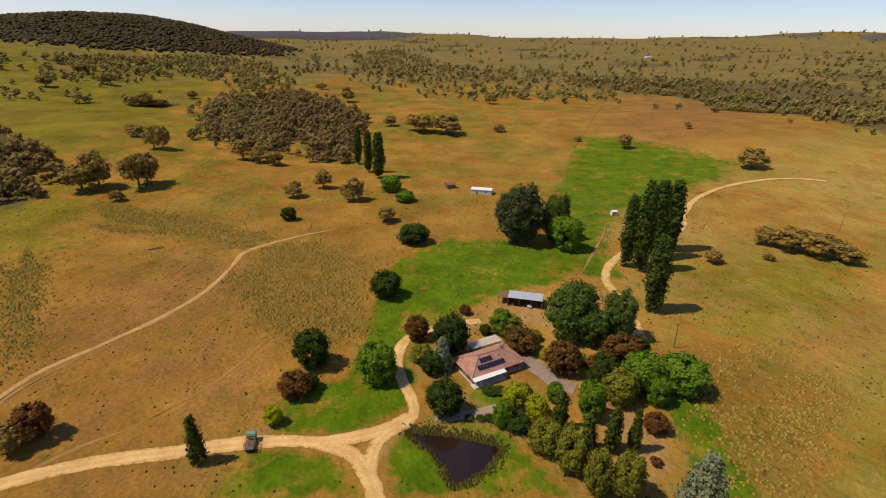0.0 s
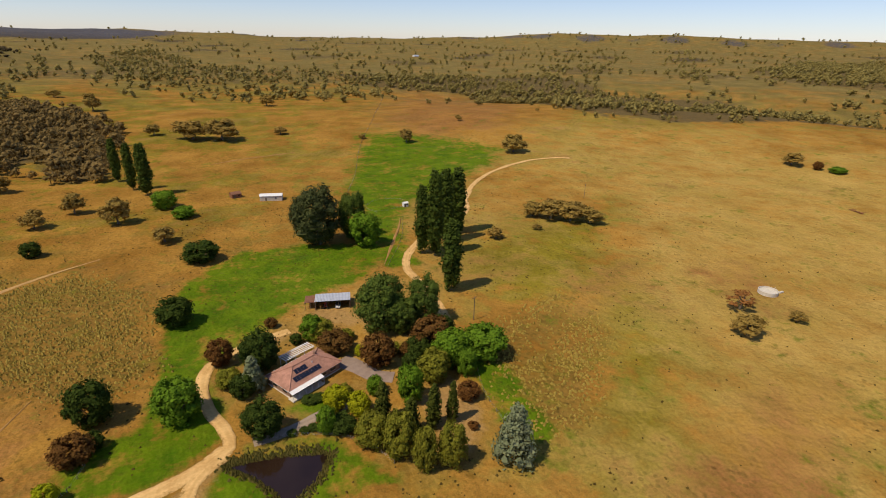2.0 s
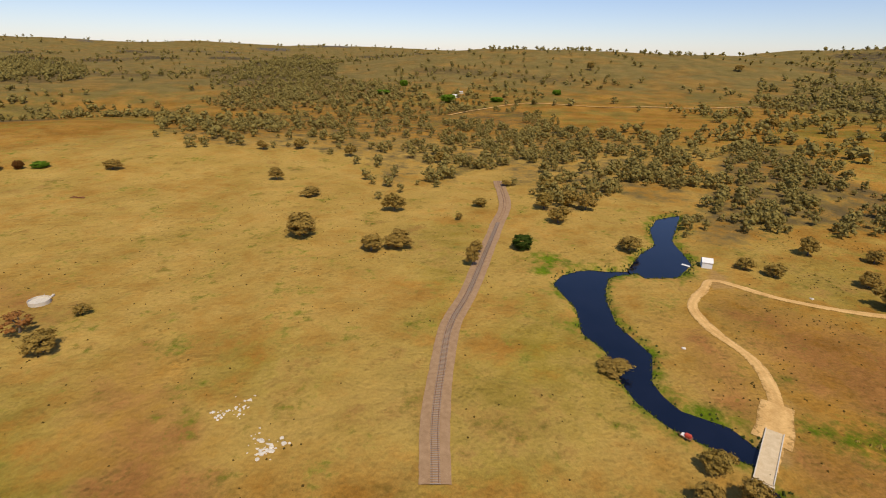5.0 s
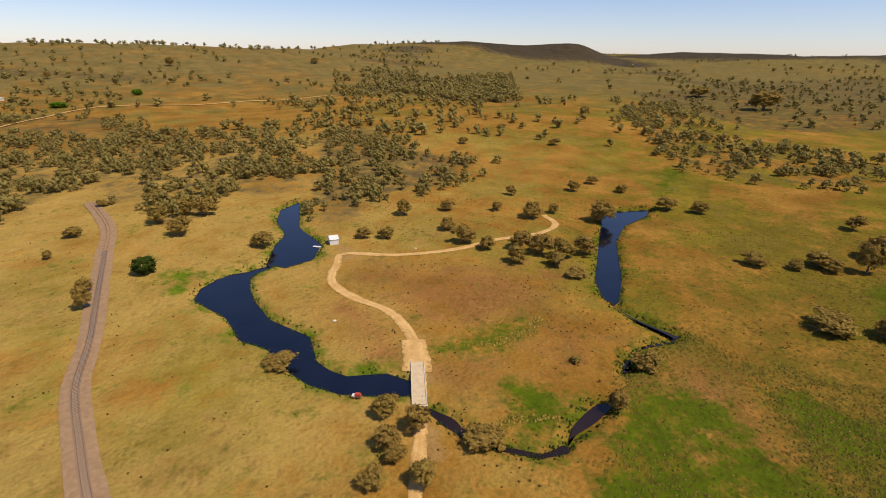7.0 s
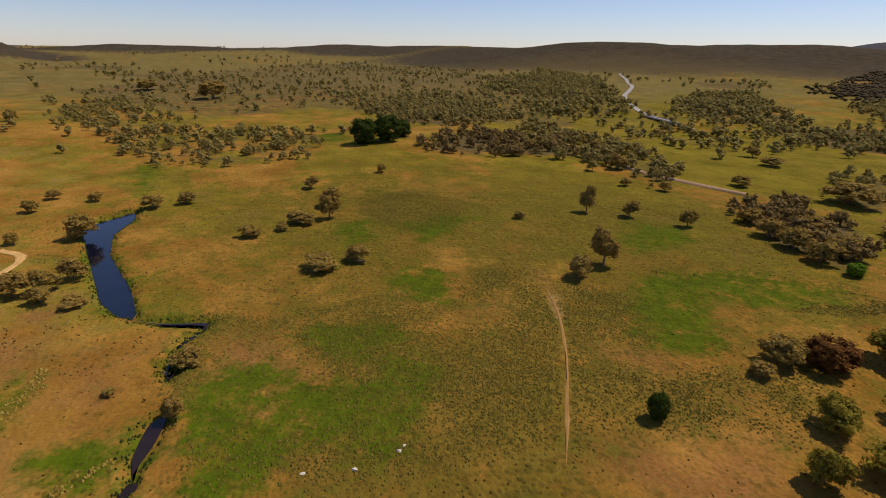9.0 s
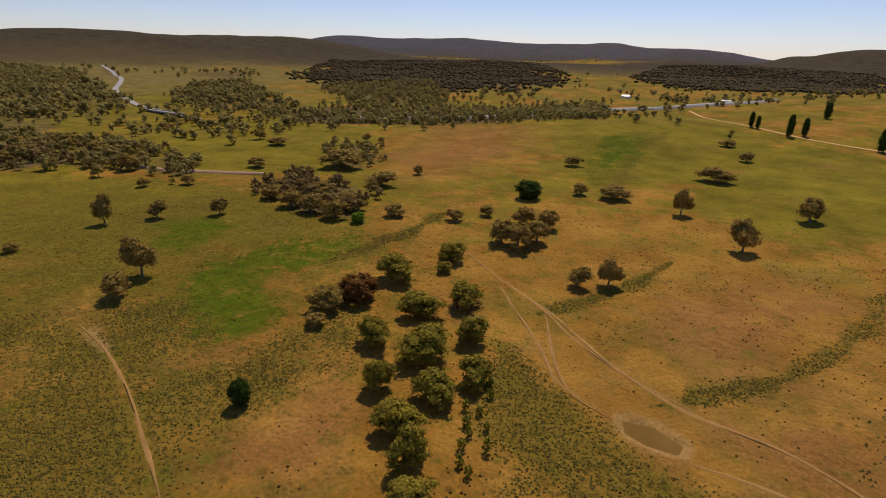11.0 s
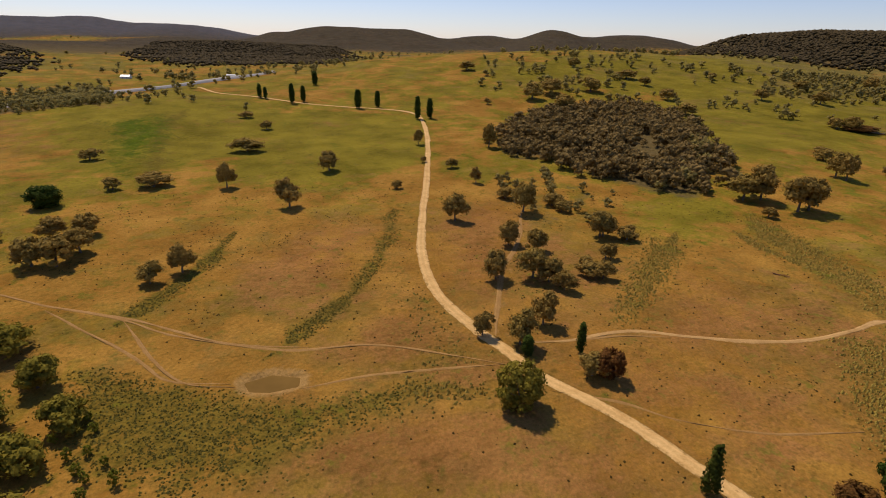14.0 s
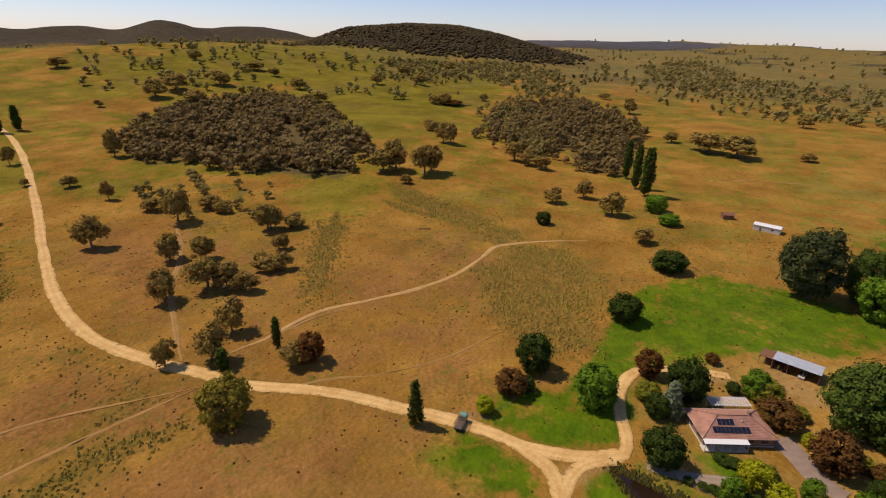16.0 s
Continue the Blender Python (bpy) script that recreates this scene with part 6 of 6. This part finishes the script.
def pump():
    p = thing("pump_trailer", 92.2, -80.0, 35, "small red and white pump trailer on the creek bank", "trailer")
    part("bed", box(2.9, 1.5, 0.18, 0, 0, 0.5), RUST, p)
    part("tank", box(1.6, 1.2, 0.8, -0.4, 0, 0.68, bevel=0.15), REDPAINT, p, "red tank")
    part("stripe", box(1.0, 1.25, 0.25, 0.75, 0, 0.68, bevel=0.05), WHITE, p)
    part("drawbar", box(1.5, 0.1, 0.1, 2.0, 0, 0.5), RUST, p)
    for y in (-0.8, 0.8):
        part("wheel", drum(0.34, 0.2, -0.2, y + 0.1, 0.34, sides=12, axis=Matrix.Rotation(radians(90), 4, "X")), DARK, p)


pump()


# ================= railway =================
SLEEPER = plain("worn_sleeper", (0.25, 0.19, 0.14), (0.38, 0.30, 0.23), 1.5)


def railway():
    p = densify(RAIL, 0.72)
    d = np.gradient(p, axis=0)
    ang = np.degrees(np.arctan2(d[:, 1], d[:, 0]))
    z = surface(p[:, 0], p[:, 1]) + 0.38
    track = tagged(new("railway_track"), "old railway track with pale worn sleepers", "railway")
    me = None
    for k in range(0, min(len(p), 260)):
        if me is None:
            first = part("sleeper", box(0.26, 2.3, 0.16, bevel=0.02), SLEEPER, track)
            me, ob = first.data, first
        else:
            ob = new("sleeper", me)
            ob.parent = track
        ob.matrix_basis = pose(p[k][0], p[k][1], z[k] + np.hypot(*p[k]) * 0.0005, 0, 0, ang[k])
    for s in (-0.72, 0.72):
        side = np.stack([-np.sin(np.radians(ang)), np.cos(np.radians(ang))], 1)
        q = (p + side * s)[::4]
        v, f = [], []
        for i, (x, y) in enumerate(q):
            n = side[::4][i] * 0.05
            zz = z[::4][i] + 0.16 + math.hypot(x, y) * 0.0005
            v += [(x - n[0], y - n[1], zz), (x - n[0], y - n[1], zz + 0.14), (x + n[0], y + n[1], zz + 0.14), (x + n[0], y + n[1], zz)]
            if i:
                b, c = 4 * i - 4, 4 * i
                f += [(b, b + 1, c + 1, c), (b + 1, b + 2, c + 2, c + 1), (b + 2, b + 3, c + 3, c + 2)]
        mesh_object("rail", v, f, RUST).parent = track


railway()


# ================= fences, poles, rocks =================
def fence(line, label, step=3.5, high=1.15, material=OLDWOOD):
    p = densify(line, step)
    z = surface(p[:, 0], p[:, 1])
    g = tagged(new("fence"), label, "fence", "paddock fences")
    first = None
    for (x, y), h in zip(p, z):
        if first is None:
            first = part("post", drum(0.09, high + 0.3, 0, 0, -0.3, sides=6, r2=0.075), material, g)
            ob = first
        else:
            ob = new("post", first.data)
            ob.parent = g
        ob.matrix_basis = pose(x, y, h)
    for lev in (0.35, 0.7, 1.05):
        v, f = [], []
        for i, ((x, y), h) in enumerate(zip(p, z)):
            v += [(x, y, h + lev - 0.012), (x, y, h + lev + 0.012), (x + 0.012, y + 0.012, h + lev)]
            if i:
                b, c = 3 * i - 3, 3 * i
                f += [(b, b + 1, c + 1, c), (b + 1, b + 2, c + 2, c + 1), (b + 2, b, c, c + 2)]
        mesh_object("wire", v, f, ZINC).parent = g
    return g


fence([(1, 106), (9, 104), (17, 101), (24, 95), (28, 87)], "post-and-wire fence along the garden drive")
fence([(70, 308), (87, 355), (112, 437), (156, 553), (239, 786)], "post-and-wire fence across the green paddock")
fence([(59, 191), (76, 222), (87, 253)], "post-and-wire fence beside the shade trees")
fence([(-43, 100), (-38, 105), (-36, 112), (-35, 119)], "weathered fence beside the cattle road")
fence([(73, 279), (84, 289), (97, 285), (94, 272), (77, 267), (73, 275)], "old timber stockyard rails")
fence([(63, 116), (59, 103), (58, 90), (57, 80)], "post-and-wire fence round the bare orchard")


def gate(x, y, turn):
    g = thing("farm_gate", x, y, turn, "brown timber farm gate at the garden entrance", "gate")
    for s in (-1.9, 1.9):
        part("gate_post", drum(0.14, 1.7, s, 0, -0.2, sides=8), OLDWOOD, g)
    for k in range(5):
        part("bar", box(3.5, 0.06, 0.1, 0, 0, 0.2 + k * 0.26), OLDWOOD, g)
    part("brace", box(3.6, 0.05, 0.09, 0, 0.05, 0.7, turn=Matrix.Rotation(radians(18), 4, "Y")), OLDWOOD, g)


gate(0.9, 106.6, 65)


def power_pole(x, y, turn=0, high=9.0):
    g = thing("power_pole", x, y, turn, "weathered timber power pole on the pasture", "power pole", "power poles")
    part("pole", drum(0.16, high + 0.4, 0, 0, -0.4, sides=8, r2=0.11), OLDWOOD, g)
    part("crossarm", box(2.2, 0.1, 0.12, 0, 0.08, high - 0.6), OLDWOOD, g)
    for s in (-0.95, 0.95):
        part("insulator", drum(0.06, 0.16, s, 0.08, high - 0.48, sides=6), GLASS, g)


power_pole(73.9, 139.2, 20)
power_pole(61.0, 148.5, 20, 8.0)
power_pole(205, 250, 30)


def rock_mesh(seed):
    rng = np.random.RandomState(seed)
    v, f = ico(2)
    q = v * (1 + 0.3 * np.sin(v @ rng.normal(size=3) * 2.2 + seed)[:, None]) * (1 + rng.uniform(-0.12, 0.12, (len(v), 1))) * np.array([1, 0.75, 0.5])
    return q, f


def rocks(spots, label, group):
    shapes = {}
    for x, y, s in spots:
        k = int(abs(x * 3 + y * 5)) % 4
        if k not in shapes:
            v, f = rock_mesh(k + 1)
            ob = mesh_object("rock", v, f, ROCK)
            shapes[k] = ob.data
        else:
            ob = new("rock", shapes[k])
        tagged(ob, label, "rock", group)
        ob.matrix_basis = Matrix.LocRotScale((x, y, at(x, y) + s * 0.08), Euler((0.1, 0, (x * 3.1) % 6.28)), (s, s, s))


def rock_patch(x, y, dx, dy, n, seed, lo=0.25, hi=1.0):
    rng = np.random.RandomState(seed)
    return [(x + dx * a, y + dy * b, lo + (hi - lo) * c ** 2) for a, b, c in zip(rng.normal(0, 0.5, n), rng.normal(0, 0.5, n), rng.uniform(0, 1, n))]


rocks(rock_patch(102.8, 21.7, 3.4, 4.6, 46, 1, 0.2, 0.85), "white quartz rock outcrop on the pasture", "white outcrop rocks")
rocks(rock_patch(108.5, 25.5, 2.2, 1.0, 6, 2, 0.2, 0.5), "small white quartz rock on the pasture", "white outcrop rocks")
rocks(rock_patch(119.5, 31.7, 5.2, 2.6, 22, 3, 0.2, 0.75), "white quartz rock on the pasture", "white outcrop rocks")
rocks(rock_patch(117.4, 36.2, 3.2, 2.2, 16, 4, 0.2, 0.65), "white quartz rock on the pasture", "white outcrop rocks")
rocks([(-9.6, -93.5, 0.8), (-20.5, -97.0, 0.7), (-22.0, -98.5, 0.5), (2.0, -95.0, 0.6), (131, -104, 0.8), (158, -176, 0.9), (36, -150, 0.7), (42, -147, 0.5)], "pale rock lying in the wet meadow", "meadow rocks")


# ================= far buildings, logs and heaps =================
gable_hut("farmhouse", -1076, -134, 70, 16, 9, 3.2, 2.6, WHITE, ZINC, "distant white farmhouse with a pale metal roof", "house")
gable_hut("barn", -1042, 34, 84, 15, 8, 3.6, 1.6, WHITE, WHITE, "distant long white farm shed", "shed")
gable_hut("farmhouse", 973, -178, 100, 15, 9, 3.2, 2.4, WHITE, WHITE, "distant white farmhouse among green trees", "house")
gable_hut("barn", 1013, -194, 100, 13, 7, 3.4, 1.4, CONCRETE, ZINC, "distant farm shed with a pale metal roof", "shed")
gable_hut("farmhouse", 700, 1883, 20, 22, 11, 3.4, 3.0, WHITE, ZINC, "distant homestead with a pale roof among dark trees", "house")
DEADWOOD = plain("grey_dead_timber", (0.17, 0.125, 0.085), (0.33, 0.26, 0.19), 2.0)
REDWOOD = plain("rusty_dead_branches", (0.16, 0.06, 0.028), (0.27, 0.115, 0.05), 2.0)


def fallen_tree(x, y, turn, length, material, label, seed, spread_out=1.0):
    """A fallen tree: a bent trunk on the ground and broken branches."""
    rng = np.random.RandomState(seed)
    g = thing("fallen_tree", x, y, turn, label, "fallen tree")
    r = 0.045 * length
    pts = [np.array([k * length / 5 - length / 2, rng.uniform(-0.2, 0.2), r * 0.9 + rng.uniform(0, 0.15)]) for k in range(6)]
    log(g, "trunk", pts, r, material)
    for k in range(7):
        b = pts[1 + k % 5]
        a = rng.uniform(0, 6.28)
        d = length * rng.uniform(0.2, 0.42) * spread_out
        tip = b + np.array([d * math.cos(a), d * math.sin(a), rng.uniform(0.05, 0.28) * d])
        log(g, "branch", [b, (b + tip) / 2 + np.array([0, 0, 0.06 * d]), tip], r * 0.42, material)


def log(parent, name, pts, r, material):
    bm = bmesh.new()
    rings = []
    for i, p in enumerate(pts):
        d = Vector(pts[min(i + 1, len(pts) - 1)] - pts[max(i - 1, 0)]).normalized()
        u = d.cross(Vector((0, 0, 1))) if abs(d.z) < 0.95 else Vector((1, 0, 0))
        u.normalize()
        w = d.cross(u)
        k = r * (1 - 0.65 * i / (len(pts) - 1))
        rings.append([bm.verts.new(Vector(p) + k * (math.cos(a) * u + math.sin(a) * w)) for a in (q * 1.0472 for q in range(6))])
    for a, b in zip(rings, rings[1:]):
        for q in range(6):
            bm.faces.new((a[q], a[(q + 1) % 6], b[(q + 1) % 6], b[q]))
    bm.faces.new(rings[0][::-1])
    bm.faces.new(rings[-1])
    part(name, bm, material, parent)


fallen_tree(-317, 610, 15, 20, DEADWOOD, "heap of pale fallen branches under a gum tree", 1, 1.3)
fallen_tree(-309, 616, 60, 13, REDWOOD, "rusty fallen tree beside a heap of branches", 2, 1.3)
fallen_tree(336, 169, 80, 9, REDWOOD, "rusty brown fallen tree on the dry slope", 3, 1.2)
fallen_tree(-5.6, -213, 30, 9, DEADWOOD, "grey dead tree fallen in the meadow", 4, 1.2)
fallen_tree(-22, -220, -20, 8, DEADWOOD, "grey dead tree fallen in the meadow", 5, 1.2)


# This heap is added to stand in for a dark spot on the slope.
fallen_tree(-126, 213, 40, 6, REDWOOD, "rusty branch heap standing in for a dark spot on the bare slope", 6, 1.3)


def road_bridge():
    a, b = Vector((-490, -690, 0)), Vector((-481, -607, 0))
    mid, d = (a + b) / 2, b - a
    g = tagged(new("road_bridge"), "concrete bridge carrying the sealed country road", "bridge")
    z = max(at(*a.xy), at(*b.xy)) + 1.2
    g.matrix_basis = pose(mid.x, mid.y, z, 0, 0, math.degrees(math.atan2(d.y, d.x)))
    L = d.length
    part("deck", box(L, 9.5, 0.9, 0, 0, -0.6, bevel=0.05), ASPHALT, g)
    for y in (-4.7, 4.7):
        part("parapet", box(L, 0.3, 1.0, 0, y, 0.3, bevel=0.03), CONCRETE, g, "pale concrete parapet")
    for x in (-L * 0.36, -L * 0.12, L * 0.12, L * 0.36):
        part("pier", box(1.2, 7.5, 7.0, x, 0, -7.55), CONCRETE, g)


road_bridge()


# ================= grass tussocks and reeds =================
def tufts(name, label, spots, size, material, high=0.7, sides=4):
    """Many small domed tufts in one mesh."""
    rng = np.random.RandomState(len(spots))
    n = len(spots)
    z = surface(spots[:, 0], spots[:, 1])
    a = rng.uniform(0, 6.28, n)[:, None] + np.arange(sides) * 6.283 / sides + rng.uniform(-0.3, 0.3, (n, sides))
    r = size[:, None] * rng.uniform(0.35, 0.65, (n, sides))
    rim = np.stack([spots[:, :1] + r * np.cos(a), spots[:, 1:] + r * np.sin(a), np.repeat(z[:, None] - 0.04, sides, 1) + rng.uniform(0, 0.12, (n, sides))], -1)
    top = np.stack([spots[:, 0] + rng.uniform(-0.12, 0.12, n), spots[:, 1] + rng.uniform(-0.12, 0.12, n), z + size * high * rng.uniform(0.7, 1.1, n)], -1)[:, None]
    v = np.concatenate([rim, top], 1).reshape(-1, 3)
    k = np.arange(sides)
    f = np.stack([k, (k + 1) % sides, np.full(sides, sides)], 1)[None] + (np.arange(n) * (sides + 1))[:, None, None]
    ob = mesh_object(name, v, f.reshape(-1, 3), material)
    return tagged(ob, label, "grass", kind="stuff")


TUFT = leafy("tussock_grass", (0.300, 0.212, 0.036), (0.520, 0.375, 0.084), (0.400, 0.288, 0.056))
SEDGE = leafy("sedge", (0.120, 0.098, 0.015), (0.330, 0.250, 0.052), (0.210, 0.164, 0.031))
WIRY = leafy("wiry_tussocks", (0.070, 0.046, 0.010), (0.150, 0.096, 0.022), (0.105, 0.070, 0.016))
REED = leafy("reeds", (0.085, 0.078, 0.016), (0.190, 0.150, 0.035), (0.13, 0.11, 0.028))
RUSH = leafy("rushes", (0.040, 0.062, 0.012), (0.090, 0.105, 0.024), (0.06, 0.08, 0.02))


def build_tufts():
    rng = np.random.RandomState(21)
    n = 1500000
    a, r = rng.uniform(0, 2 * np.pi, n), np.sqrt(rng.uniform(3 ** 2, 340 ** 2, n))
    x, y = r * np.sin(a), r * np.cos(a)
    t = spread(x, y, TUSSOCK, 8)
    for w, line in VEINS:
        k = near(x, y, line, 3 * w)
        t[k] = np.maximum(t[k], vein(x[k], y[k], w * 1.1, line))
    g = spread(x, y, GREEN, 6)
    patch = 0.5 + 0.5 * np.sin(x / 13 + 1.1 * np.sin(y / 17)) * np.sin(y / 11 + np.sin(x / 19))
    clear = np.ones(n, bool)
    for line, w in ((ROAD, 4), (RAIL, 5), (CREEK_ROAD, 4)):
        clear &= along(x, y, line) > w
    for w, line in RUTTED:
        k = near(x, y, line, 3)
        clear[k] &= along(x[k], y[k], line) > 1.5
    for nm, o, level in WATERS:
        k = near(x, y, o, 3)
        clear[k] &= inside(x[k], y[k], o) < -2
    draw = rng.uniform(0, 1, n)
    thick = clear & (0.62 * (1 - 0.85 * spread(x, y, BARE, 4)) * smooth(t * 1.3 - 0.15) * (0.45 + 0.55 * patch) * (1 - 0.3 * g) > draw)
    thin = clear & ~thick & ((0.004 + 0.03 * patch ** 4 + 0.02 * t) * (1 - 0.5 * g) * np.where((x > 60) & (np.abs(y) < 0.9 * x), 0.25, 1.0) > draw)
    p, q = np.stack([x[thick], y[thick]], 1)[:130000], np.stack([x[thin], y[thin]], 1)
    turn = np.degrees(np.arctan2(p[:, 0], p[:, 1])) % 360
    dark = np.abs(turn - 225) < 64
    keep = rng.uniform(0, 1, len(p)) < np.where(dark, 0.9, 0.5)
    p, dark = p[keep], dark[keep]
    tufts("tussocks", "pale straw grass tussocks on the slopes", p[~dark], rng.uniform(0.6, 1.25, (~dark).sum()), TUFT, 0.7)
    tufts("sedges", "dark olive sedge tussocks in the wet meadow", p[dark], rng.uniform(0.4, 0.95, dark.sum()), SEDGE, 0.52)
    tufts("tussocks", "sparse wiry brown tussocks over the dry pasture", q, rng.uniform(0.3, 0.9, len(q)), WIRY, 0.62)
    rush, reed = [], []
    for nm, o, level in WATERS:
        if nm == "dam":
            continue
        q = densify(list(o) + [o[0]], 0.35 if nm == "pond" else 0.8)
        for k in range(12 if nm == "pond" else 2):
            j = q + rng.normal(0, 1, q.shape) * (1.1 if nm == "pond" else 1.2)
            j = j[inside(j[:, 0], j[:, 1], o) < 0.3]
            (reed if nm in ("pond",) else rush).append(j)
    reed, rush = np.concatenate(reed), np.concatenate(rush)
    tufts("reeds", "dry brown reeds round the farm pond", reed, rng.uniform(0.4, 0.95, len(reed)), REED, 0.95)
    tufts("rushes", "green rushes along the creek banks", rush, rng.uniform(0.4, 1.0, len(rush)), RUSH, 0.9)


build_tufts()
